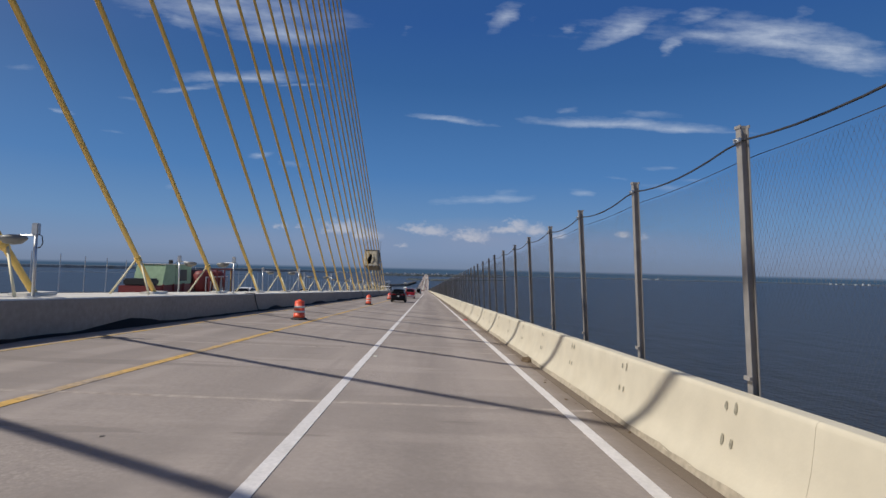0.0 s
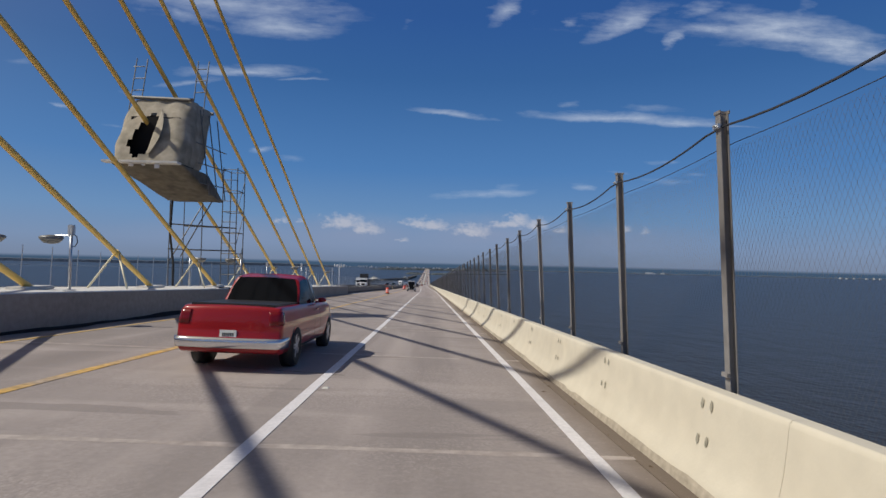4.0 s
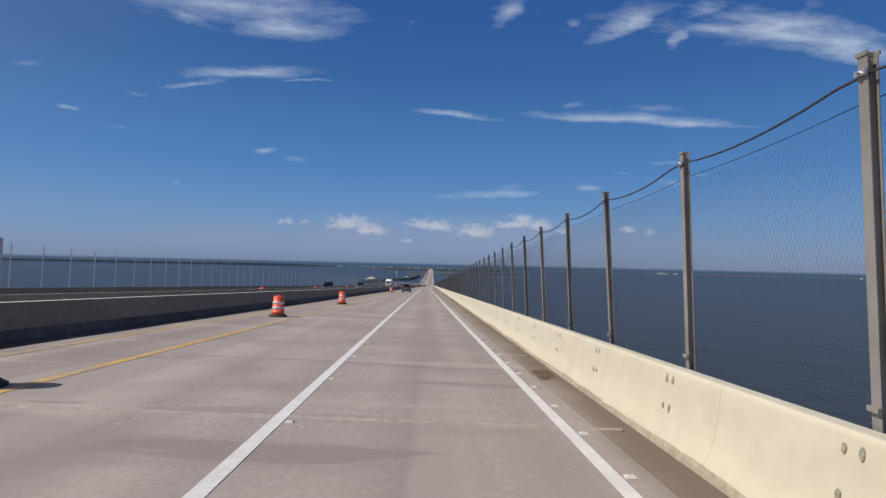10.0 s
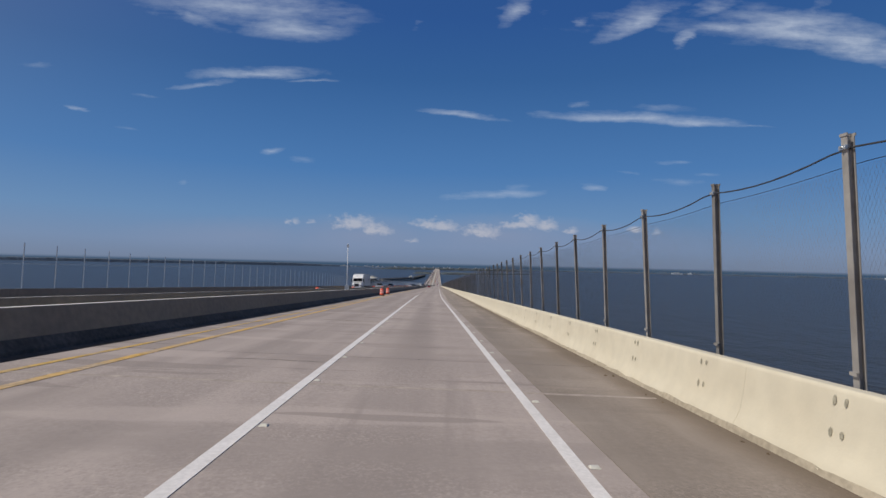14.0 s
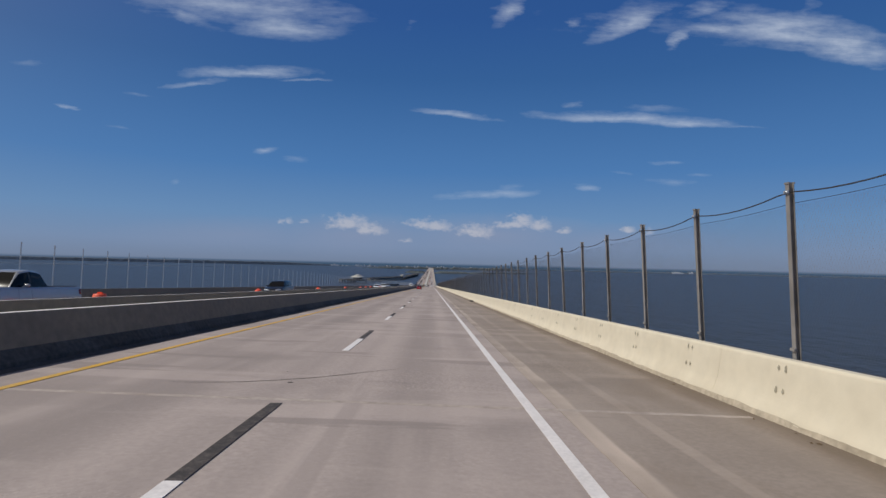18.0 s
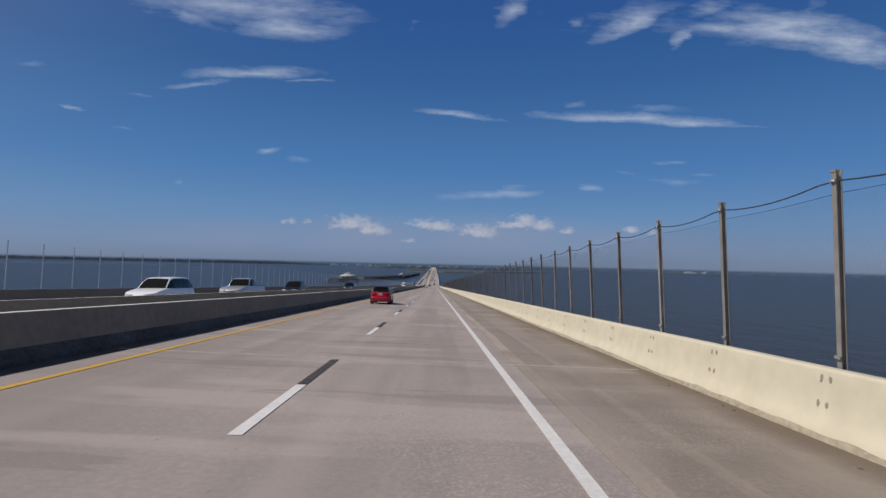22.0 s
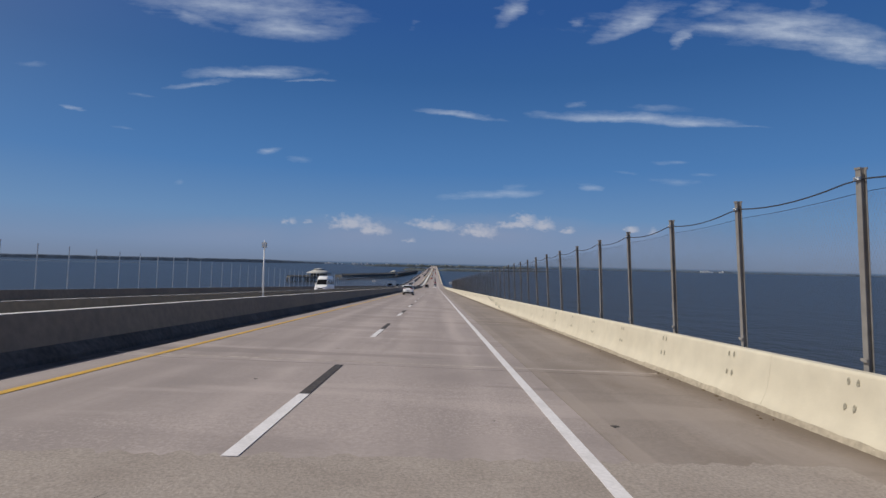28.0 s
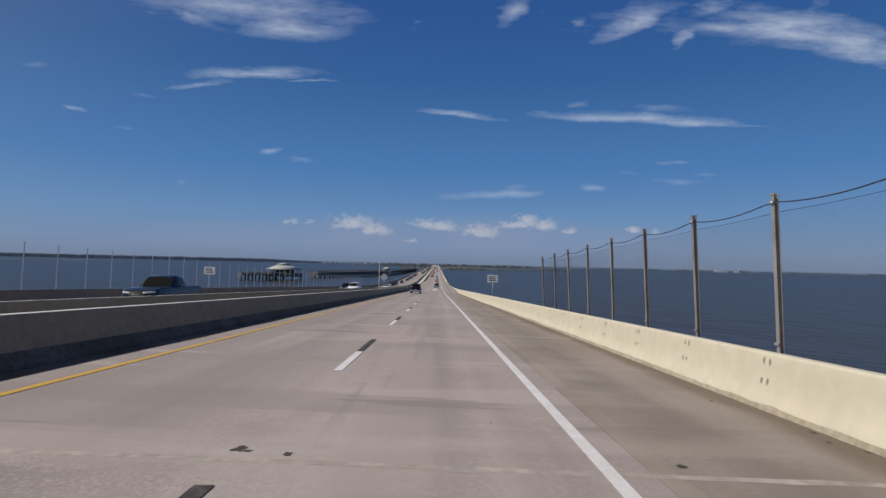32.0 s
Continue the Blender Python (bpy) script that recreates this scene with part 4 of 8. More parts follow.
for k in range(-5, 19):
    yb = 25.25 + 7.56 * k
    s = stay_slope(yb)
    zb = zslab(yb)
    cable = empty("stay_cable", (XC, yb, zb), label="thick yellow-painted stay cable with strutted foot", category="cable", group="stay cables")
    bm = bmesh.new()
    D = yb - PY
    steps = int(D / 1.2) + 2
    across = [Vector((math.cos(6.28319 * i / 14), math.sin(6.28319 * i / 14) * s / math.hypot(1, s), math.sin(6.28319 * i / 14) / math.hypot(1, s))) for i in range(14)]
    rings = []
    for j in range(steps + 1):
        u = j / steps
        rings.append([bm.verts.new(Vector((0, 0.1 - (D + 0.1) * u, s * ((D + 0.1) * u - 0.1))) + v * (0.105 - 0.02 * u)) for v in across])
    for a, b in zip(rings, rings[1:]):
        for i in range(14):
            bm.faces.new((a[i], a[(i + 1) % 14], b[(i + 1) % 14], b[i])).smooth = True
    bmesh.ops.recalc_face_normals(bm, faces=bm.faces[:])
    part("pipe", bm, M_CABLE, cable)
    bm = bmesh.new()
    jy = -1.55 / s
    d = Vector((0, -1, s)).normalized()
    tube(bm, Vector((0, jy, 1.55)) - d * 0.12, Vector((0, jy, 1.55)) + d * 0.12, 0.135, n=12)
    part("collar", bm, M_CABLE, cable)
    for sx in (-0.85, 0.85):
        bm = bmesh.new()
        tube(bm, (sx * 0.12, jy, 1.5), (sx, jy - 0.6, 0.0), 0.042, n=8)
        box(bm, sx - 0.12, sx + 0.12, jy - 0.72, jy - 0.48, -0.03, 0.02)
        part("strut", bm, M_STRUT, cable)
    bm = bmesh.new()
    box(bm, -0.32, 0.32, -0.75, 0.6, -0.02, 0.10, 0.03)
    part("anchor_block", bm, M_PALE, cable)
# pylon behind the first view
bm = bmesh.new()
for z0, z1, w0, w1 in ((-58.0, 1.0, 4.2, 2.4), (1.0, 92.0, 2.0, 1.4)):
    a = [bm.verts.new((XC + sx * w0 / 2, PY + sy * w0, z0)) for sx, sy in ((-1, -1), (1, -1), (1, 1), (-1, 1))]
    b = [bm.verts.new((XC + sx * w1 / 2, PY + sy * w1, z1)) for sx, sy in ((-1, -1), (1, -1), (1, 1), (-1, 1))]
    for i in range(4):
        bm.faces.new((a[i], a[(i + 1) % 4], b[(i + 1) % 4], b[i]))
    bm.faces.new(b)
    bm.faces.new(a[::-1])
tagged(link("pylon", bm, M_PALE), "pale concrete bridge pylon carrying the stay cables", "pylon", kind="structure")

# piers
src = None
for i, yy in enumerate(np.arange(150.0, FAR, SPAN)):
    for xc, hf in ((-6.1, zroad), (-22.4, zopp)):
        bm = bmesh.new()
        z1 = hf(xc, yy) - 3.15
        box(bm, xc - 2.2, xc + 2.2, yy - 0.9, yy + 0.9, SEA - 2, z1 - 0.6, 0.0)
        box(bm, xc - 3.0, xc + 3.0, yy - 1.1, yy + 1.1, z1 - 0.6, z1, 0.0)
        tagged(link("bridge_pier", bm, M_GIRDER), "pale concrete pier standing in the bay", "pier", "bridge piers", "structure")

# ---- vehicle paints ----
def paint(name, c, flake=0.0, coat=0.7):
    return material(name, c, rough=0.38, coat=coat, spec=0.12, grain=0.03, scale=3.0, metal=flake)


P_BLACK = paint("black_car_paint", (0.006, 0.006, 0.007), coat=0.4)
P_RED = paint("red_car_paint", (0.44, 0.004, 0.022))
P_WHITE = paint("white_car_paint", (0.86, 0.855, 0.85))
P_GREY = paint("grey_car_paint", (0.10, 0.105, 0.115), 0.3)
P_SILVER = paint("silver_car_paint", (0.42, 0.43, 0.45), 0.5)
P_BLUE = paint("dark_blue_car_paint", (0.006, 0.009, 0.016))
P_DKRED = paint("dark_red_car_paint", (0.30, 0.012, 0.016))
M_GLASS = material("tinted_glass", (0.005, 0.006, 0.008), rough=0.05, spec=0.2)
M_STEELDARK = material("sooted_steel", (0.07, 0.07, 0.07), rough=0.35, metal=0.7)
# white bodywork greyed: shade of the crossover's plate recess as a colour
M_SHADEGREY = material("recess_shade_grey", (0.55, 0.56, 0.58), rough=0.45)
M_TRIM = material("black_plastic_trim", (0.02, 0.02, 0.021), rough=0.5, grain=0.1, scale=30.0)
M_TYRE = material("tyre_rubber", (0.016, 0.016, 0.017), rough=0.85, grain=0.15, scale=30.0)
M_RIM = material("alloy_rim", (0.60, 0.60, 0.62), rough=0.28, metal=0.8, grain=0.05)
M_DARKRIM = material("dark_alloy_rim", (0.04, 0.04, 0.042), rough=0.4, metal=0.5)
M_LAMP = material("red_tail_lens", (0.17, 0.004, 0.008), rough=0.2, coat=0.3, spec=0.3)
M_CLEAR = material("clear_lamp_lens", (0.65, 0.66, 0.68), rough=0.1, coat=0.8)
M_CHROME = material("polished_metal", (0.75, 0.76, 0.78), rough=0.15, metal=0.9)
M_PLATEW = material("pale_number_plate", (0.66, 0.68, 0.66), rough=0.5, grain=0.05, scale=40.0)
M_PLATEB = material("navy_number_plate", (0.02, 0.025, 0.06), rough=0.5)
M_MARK = material("dark_print", (0.03, 0.035, 0.03), rough=0.6)
M_ALU = material("bare_aluminium", (0.74, 0.74, 0.74), rough=0.35, metal=0.6, grain=0.06, scale=20.0, stretch=(1, 1, 0.2))
M_TRAILER = material("black_trailer_skin", (0.008, 0.008, 0.009), rough=0.04, coat=0.0, bump=0.30, bump_scale=1.3, spec=0.20)
M_WHITETRAIL = material("white_trailer_skin", (0.54, 0.54, 0.53), rough=0.4, grain=0.04, scale=1.5, stain=0.25, stain_scale=0.7)
M_ROOFCAP = material("white_roof_metal", (0.80, 0.80, 0.80), rough=0.3, metal=0.1, grain=0.04)
M_FADEMARK = material("faded_grey_print", (0.36, 0.36, 0.36), rough=0.6)
M_STICKER = material("white_sticker", (0.72, 0.72, 0.72), rough=0.5)
M_STICKRED = material("red_sticker_print", (0.55, 0.05, 0.05), rough=0.5)
M_STICKBLUE = material("blue_sticker_print", (0.05, 0.22, 0.5), rough=0.5)


def lerp(x, pts):
    """Piecewise line through (x, value) pairs."""
    for (a, va), (b, vb) in zip(pts, pts[1:]):
        if x <= b:
            return va if x <= a else va + (vb - va) * (x - a) / (b - a)
    return pts[-1][1]


def place(ob, x, y, hgt, back=False):
    """Stand a vehicle on the road; back: it comes towards us."""
    slope = (hgt(x, y + 2) - hgt(x, y - 2)) / 4
    m = Matrix.Translation((x, y, hgt(x, y) + 0.006)) @ Matrix.Rotation(math.atan(slope), 4, "X") @ Matrix.Rotation(math.atan(FALL if hgt is zroad else -FALL), 4, "Y")
    ob.matrix_basis = m @ (Matrix.Rotation(math.pi, 4, "Z") if back else Matrix())
    return ob


def wheel(parent, x, y, r, w, rim, spokes=5, side=1):
    """x: outer face. The tyre with its rim as a sub-part."""
    bm = bmesh.new()
    s = side
    lathe(bm, [(r * 0.62, -s * w), (r * 0.93, -s * w), (r, -s * w * 0.82), (r, -s * w * 0.18), (r * 0.93, 0.0), (r * 0.68, s * 0.004), (r * 0.62, -s * 0.02)], 28, axis="X", at=(x, y, r))
    bmesh.ops.recalc_face_normals(bm, faces=bm.faces[:])
    ty = part("wheel", bm, M_TYRE, parent)
    bm = bmesh.new()
    lathe(bm, [(0.02, -s * 0.05), (r * 0.60, -s * 0.05), (r * 0.64, -s * 0.0), (r * 0.58, -s * 0.012), (r * 0.56, -s * 0.045), (0.02, -s * 0.046)], 24, axis="X", at=(x, y, r), mat=1)
    for i in range(spokes):
        a = 6.28319 * i / spokes + 0.3
        m = Matrix.Translation((x - s * 0.02, y, r)) @ Matrix.Rotation(a, 4, "X")
        for q0, q1 in ((-0.12, -0.03), (0.03, 0.12)):
            box(bm, -0.012, 0.012, r * q0, r * q1, 0.1 * r, r * 0.60, 0.0, 0, m)
    lathe(bm, [(0.001, -s * 0.03), (r * 0.17, -s * 0.03), (r * 0.16, -s * 0.004), (0.001, -s * 0.004)], 14, axis="X", at=(x, y, r))
    bmesh.ops.recalc_face_normals(bm, faces=bm.faces[:])
    part("rim", bm, [rim, M_TRIM], ty)
    return ty


def strip_box(name, parent, mat, x0, x1, y0, y1, z0, z1, bevel=0.01, label="", m=None):
    bm = bmesh.new()
    box(bm, x0, x1, y0, y1, z0, z1, bevel, 0, m)
    bmesh.ops.recalc_face_normals(bm, faces=bm.faces[:])
    return part(name, bm, mat, parent, label)


def bars(parent, mat, x0, x1, y, z0, z1, n, name="lettering", facing=-1):
    """Unreadable writing as plain upright bars on a face that looks along y."""
    bm = bmesh.new()
    w = (x1 - x0) / n
    for i in range(n):
        box(bm, x0 + w * (i + 0.18), x0 + w * (i + 0.82), y - 0.002, y + 0.002, z0, z1)
    return part(name, bm, mat, parent)


def car(name, label, category, S, body, group="", roof=None, rim=None, cladding=False, plate=None, lod=0):
    """A road car built from its tail (y = 0) forwards. S: its measures."""
    L, W, H = S["L"], S["W"], S["H"]
    w, zb = W / 2, S.get("clear", 0.22)
    belt, hood = S["belt"], S["hood"]
    yb, yr, yf, yw = S["glass"]
    r, over, wb = S["r"], S["over"], S["wb"]
    roof = roof or body
    top = empty(name, label=label, category=category, group=group)
    tail = S.get("tail", belt)
    bz = S.get("bumper", (zb + 0.02, zb + 0.22))
    zs = [(0.0, tail - 0.03), (0.06, tail - 0.01), (0.2, tail), (yb, belt if tail == belt else tail), (yb + 0.25, belt), (yw - 0.1, belt - 0.01), (yw + 0.1, hood + 0.03), (L - 0.75, hood - 0.05), (L - 0.35, hood - 0.13), (L - 0.12, hood - 0.23), (L, hood - 0.36)]
    zl = [(0.0, zb + 0.05), (0.2, zb), (L - 0.25, zb), (L, zb + 0.08)]
    hip = S.get("hip", 0.965)
    rt, rf = S.get("round", 0.26), 0.42

    def half_width(y):
        k = w * lerp(y, [(0.0, hip), (0.5, 0.985), (1.1, 1.0), (L - 1.3, 1.0), (L - 0.5, 0.965), (L, 0.93)])
        if y < rt:
            k -= 0.62 * (rt - math.sqrt(max(0.0, rt * rt - (rt - y) ** 2)))
        if L - y < rf:
            u = rf - (L - y)
            k -= 0.75 * (rf - math.sqrt(max(0.0, rf * rf - u * u)))
        return k

    prof = [(0.0, 0.93), (0.06, 0.965), (0.16, 0.985), (0.40, 1.0), (0.60, 0.997), (0.72, 0.978), (0.82, 0.963), (0.92, 0.952), (0.985, 0.925), (1.0, 0.88)]
    shift = [(zb, 0.09), (zb + 0.10, 0.02), (bz[0] + 0.08, 0.0), (bz[1] - 0.03, 0.0), (bz[1] + 0.03, 0.035), (belt - 0.22, 0.045), (tail - 0.05, 0.05 + S.get("rake", 0.02)), (tail, 0.10 + S.get("rake", 0.02))]

    def at(fx, y, z, off=0.0):
        """Point on the body's skin: fx across (-1..1, +-1 is the flank), y along, z up."""
        k, z0, z1 = half_width(y), lerp(y, zl), lerp(y, zs)
        h = min(1.0, max(0.0, (z - z0) / (z1 - z0)))
        ft, ff = max(0.0, 1 - y / 0.7), max(0.0, 1 - (L - y) / 0.7)
        return Vector((fx * k * lerp(h, prof), y + (lerp(z, shift) - 0.05 * (1 - fx * fx)) * ft + (0.07 * (1 - fx * fx) - 0.05 * abs(h - 0.45)) * ff, z))

    ys = sorted({0.0, 0.015, 0.04, 0.08, 0.14, 0.2, 0.28, 0.4, yb, yb + 0.25, yw - 0.1, yw + 0.1, L - 0.75, L - 0.45, L - 0.3, L - 0.15, L - 0.06, L - 0.02, L} | {0.5 * i for i in range(1, int(L / 0.5))})
    bm = bmesh.new()
    hs = [0.0, 0.06, 0.16, 0.28, 0.40, 0.50, 0.60, 0.72, 0.82, 0.92, 0.985, 1.0]
    rings = []
    for y in ys:
        z0, z1 = lerp(y, zl), lerp(y, zs)
        half = [(0.0, z0, 0.0), (0.5, z0, 0.0)] + [(1.0, z0 + h * (z1 - z0), 0.0) for h in hs] + [(0.5, z1, 0.014), (0.0, z1, 0.02)]
        sec = half + [(-x, z, c) for x, z, c in half[-2:0:-1]]
        rings.append([bm.verts.new(at(x, y, z) + Vector((0, 0, c))) for x, z, c in sec])
    n, nh = len(rings[0]), len(hs)
    for a, b in zip(rings, rings[1:]):
        for i in range(n):
            bm.faces.new((a[i], a[(i + 1) % n], b[(i + 1) % n], b[i]))
    for ring, y in ((rings[0], 0.0), (rings[-1], L)):
        z0, z1 = lerp(y, zl), lerp(y, zs)
        cols = [[ring[2 + i] for i in range(nh)]]
        for fx, lo, hi in ((0.5, 1, nh + 2), (0.0, 0, nh + 3), (-0.5, n - 1, n - nh - 2)):
            cols.append([ring[lo]] + [bm.verts.new(at(fx, y, z0 + h * (z1 - z0)) + Vector((0, 0, 0.016 * h))) for h in hs[1:-1]] + [ring[hi]])
        cols.append([ring[n - 2 - i] for i in range(nh)])
        for a, b in zip(cols, cols[1:]):
            for i in range(nh - 1):
                bm.faces.new((a[i], a[i + 1], b[i + 1], b[i]))
    bmesh.ops.recalc_face_normals(bm, faces=bm.faces[:])
    part("body", bm, body, top, smooth=True)

    def band(nm, path, lo, hi, off, mat, label="", rows=3, smooth=True, parent=None):
        """A shell that lies on the body's skin along a path of (fx, y); lo and hi may vary along it."""
        bm = bmesh.new()
        m = len(path)
        grid, inner = [], []
        for i, (fx, y) in enumerate(path):
            za, zb_ = (lo(i / (m - 1)) if callable(lo) else lo), (hi(i / (m - 1)) if callable(hi) else hi)
            (f0, y0), (f1, y1) = path[max(0, i - 1)], path[min(m - 1, i + 1)]
            zm = (za + zb_) / 2
            d = at(f1, y1, zm) - at(f0, y0, zm)
            nrm = Vector((d.y, -d.x, 0.0)).normalized()
            mid = at(fx, y, zm)
            if nrm.x * fx * half_width(y) + nrm.y * (mid.y - 0.9) < 0:
                nrm = -nrm
            col = [at(fx, y, za + (zb_ - za) * j / rows) + nrm * off for j in range(rows + 1)]
            grid.append([bm.verts.new(p) for p in col])
            inner.append([bm.verts.new(p - nrm * (off + 0.025)) for p in (col[0], col[-1])])
        for i in range(m - 1):
            for j in range(rows):
                bm.faces.new((grid[i][j], grid[i + 1][j], grid[i + 1][j + 1], grid[i][j + 1]))
            bm.faces.new((grid[i][-1], grid[i + 1][-1], inner[i + 1][1], inner[i][1]))
            bm.faces.new((inner[i][0], inner[i + 1][0], grid[i + 1][0], grid[i][0]))
        for g, q in ((grid[0], inner[0]), (grid[-1], inner[-1])):
            bm.faces.new([q[0]] + g + [q[1]])
        bmesh.ops.recalc_face_normals(bm, faces=bm.faces[:])
        ob = part(nm, bm, mat, parent or top, label)
        if smooth:
            for f in ob.data.polygons:
                f.use_smooth = len(f.vertices) == 4 and abs(f.normal.z) < 0.75
        return ob

    S["at"], S["band"] = at, band
    # greenhouse: stations from the tail glass to the windscreen
    gb = 0.885 * w
    roofw = S.get("roofw", 0.70) * w
    hb = H - belt
    zt = [(yb - 0.02, belt), (yb + (yr - yb) * 0.5, belt + hb * 0.54), (yr - 0.08, H - 0.085), (yr + 0.12, H - 0.035), (yr + 0.45, H - 0.008), ((yr + yf) / 2, H), (yf - 0.25, H - 0.025), (yf - 0.05, H - 0.055), (yf + 0.08, H - 0.10), ((yf + yw) / 2 + 0.05, belt + hb * 0.48), (yw, belt)]
    cut = S.get("cut", [yr + 0.15, (yr + yf) / 2 + 0.1])     # side pillars behind the doors
    pil = S.get("pil", 0.05)
    st = sorted({yb} | {q for q, _ in zt[1:]} | {c + d for c in cut for d in (-pil, pil)})
    pts = []
    for y in st:
        z = lerp(y, zt)
        u = (z - belt) / hb
        low = min(gb, 0.90 * half_width(max(0.0, y - 0.03)), gb * lerp(y, [(yb, 0.94), (yr + 0.3, 1.0), (yf, 1.0), (yw, 0.93)]))
        tw = low + (roofw * lerp(y, [(yr - 0.1, 0.93), (yr + 0.7, 1.0), (yf - 0.3, 1.0), (yf + 0.1, 0.95)]) - low) * min(1.0, u)
        inset = 0.10 if yr - 0.1 < y < yf + 0.1 else 0.05
        ze = z - 0.07 * min(1, max(0.0, u * 1.2))
        mid = Vector(((low + tw) / 2 + 0.035 * u, y, (belt - 0.02 + ze) / 2))
        pts.append([Vector((low, y, belt - 0.02)), mid, Vector((tw, y, ze)), Vector((tw - inset * 0.45, y, z - 0.022 * u)), Vector((tw - inset, y, z - 0.002)), Vector((0, y, z + 0.022 * u))])
    bins = {}

    def quad(key, q):
        bm_ = bins.setdefault(key, bmesh.new())
        bm_.faces.new([bm_.verts.new(p) for p in q])

    for i in range(len(st) - 1):
        a, b = pts[i], pts[i + 1]
        ym = (st[i] + st[i + 1]) / 2
        for s in (1, -1):
            A, B = [Vector((v.x * s, v.y, v.z)) for v in a], [Vector((v.x * s, v.y, v.z)) for v in b]
            post = any(abs(ym - c) < pil for c in cut)
            sidekey = ("pillar", s, ym) if post else ("side_window", s, sum(ym > c for c in cut))
            for j in (0, 1):
                quad(sidekey, (A[j], B[j], B[j + 1], A[j + 1]))
            onroof = yr - 0.1 < ym < yf + 0.02
            for j in (2, 3):
                quad("roof" if onroof else ("rear_pillar", s, 0) if ym < yr else ("front_pillar", s, 0), (A[j], B[j], B[j + 1], A[j + 1]))
            quad("roof" if onroof else ("rear_window" if ym < yr else "windscreen"), (A[4], B[4], B[5], A[5]))
    mats = {"pillar": S.get("pillar", M_TRIM), "roof": roof, "rear_pillar": S.get("rear_pillar", roof), "front_pillar": S.get("front_pillar", roof)}
    for key, bm in bins.items():
        nm = key if isinstance(key, str) else key[0]
        bmesh.ops.remove_doubles(bm, verts=bm.verts[:], dist=0.001)
        bmesh.ops.recalc_face_normals(bm, faces=bm.faces[:])
        part(nm, bm, mats.get(nm, M_GLASS), top, smooth=True)
    if "spoiler" in S:
        reach, mt = S["spoiler"]
        bm = bmesh.new()
        rows_ = []
        zc = H - 0.055
        for y, dz, nar in ((yr + 0.10, 0.012, 0.0), (yr - 0.06, 0.012, 0.0), (yr - 0.08 - reach, -0.014, 0.04), (yr - 0.09 - reach, -0.04, 0.05), (yr - 0.02, -0.055, 0.01)):
            k = roofw * 0.93 - 0.01 - nar
            rows_.append([bm.verts.new((x, y + 0.05 * (x / k) ** 2, zc + dz + c)) for x, c in ((-k, -0.05), (-k + 0.10, -0.006), (-k * 0.5, 0.012), (0, 0.018), (k * 0.5, 0.012), (k - 0.10, -0.006), (k, -0.05))])
        for i in range(5):
            a, b = rows_[i], rows_[(i + 1) % 5]
            for j in range(6):
                bm.faces.new((a[j], a[j + 1], b[j + 1], b[j]))
        bm.faces.new([q[0] for q in rows_])
        bm.faces.new([q[-1] for q in rows_][::-1])
        bmesh.ops.recalc_face_normals(bm, faces=bm.faces[:])
        part("roof_spoiler", bm, mt, top)
    rim = rim or M_RIM
    for y in (over, over + wb):
        for s in (1, -1):
            xo = s * (half_width(y) + 0.006)
            bm = bmesh.new()
            lathe(bm, [(0.01, -s * 0.25), (r + 0.045, -s * 0.25), (r + 0.045, -s * 0.012), (0.01, -s * 0.012)], 24, axis="X", at=(xo, y, r + 0.02))
            bmesh.ops.recalc_face_normals(bm, faces=bm.faces[:])
            part("wheel_well", bm, M_TRIM, top)
            if cladding:
                bm = bmesh.new()
                for i in range(13):
                    a0, a1 = math.pi * (i - 0.6) / 11.8, math.pi * (i + 0.4) / 11.8
                    q = [Vector((xo + s * 0.008, y + math.cos(t) * rr, max(0.16, r + 0.02 + math.sin(t) * rr))) for t, rr in ((a0, r + 0.04), (a1, r + 0.04), (a1, r + S.get("clad", 0.115)), (a0, r + S.get("clad", 0.115)))]
                    o = [v - Vector((s * 0.06, 0, 0)) for v in q]
                    V = [bm.verts.new(v) for v in q + o]
                    for f in ((0, 1, 2, 3), (7, 6, 5, 4), (0, 4, 5, 1), (2, 6, 7, 3)):
                        bm.faces.new([V[j] for j in f])
                bmesh.ops.remove_doubles(bm, verts=bm.verts[:], dist=0.001)
                bmesh.ops.recalc_face_normals(bm, faces=bm.faces[:])
                part("arch_cladding", bm, M_TRIM, top)
            wheel(top, xo + s * 0.004, y, r, 0.21, rim, S.get("spokes", 5), s)
    # tail: lamps, bumper, plate
    lz0, lz1, lw = S.get("lamp", (belt - 0.24, belt - 0.07, 0.30))
    slim, wrap = S.get("slim", 0.8), S.get("wrap", 0.06)
    for s in (1, -1):
        f0 = max(0.1, 1 - lw / half_width(0.0) / 0.96)
        path = [(s * (f0 + (1 - f0) * i / 5), 0.0) for i in range(6)] + [(s, y) for y in (0.015, 0.04, 0.08, 0.14) if y < 0.14 + wrap] + [(s, 0.14 + wrap)]
        zm = lz0 + (lz1 - lz0) * S.get("tip", 0.5)
        thin = lambda t: slim + (1 - slim) * min(1.0, t * 2.2) if t < 0.75 else 1 - (t - 0.75) * 1.2
        lamp = band("tail_lamp", path, lambda t: zm + (lz0 - zm) * thin(t), lambda t: zm + (lz1 - zm) * thin(t), 0.012, M_LAMP, "red tail lamp lens")
        if S.get("reflector"):
            band("lamp_rim", path[1:6], lambda t: zm - 0.012, lambda t: zm + 0.012, 0.016, M_CHROME, "pale reflector strip", 1, True, lamp)
    wide = [(1.0, 0.45), (1.0, 0.28), (1.0, 0.14), (1.0, 0.06), (1.0, 0.02), (1.0, 0.0), (0.75, 0.0), (0.4, 0.0), (0.0, 0.0)]
    wide = wide + [(-f, y) for f, y in wide[-2::-1]]
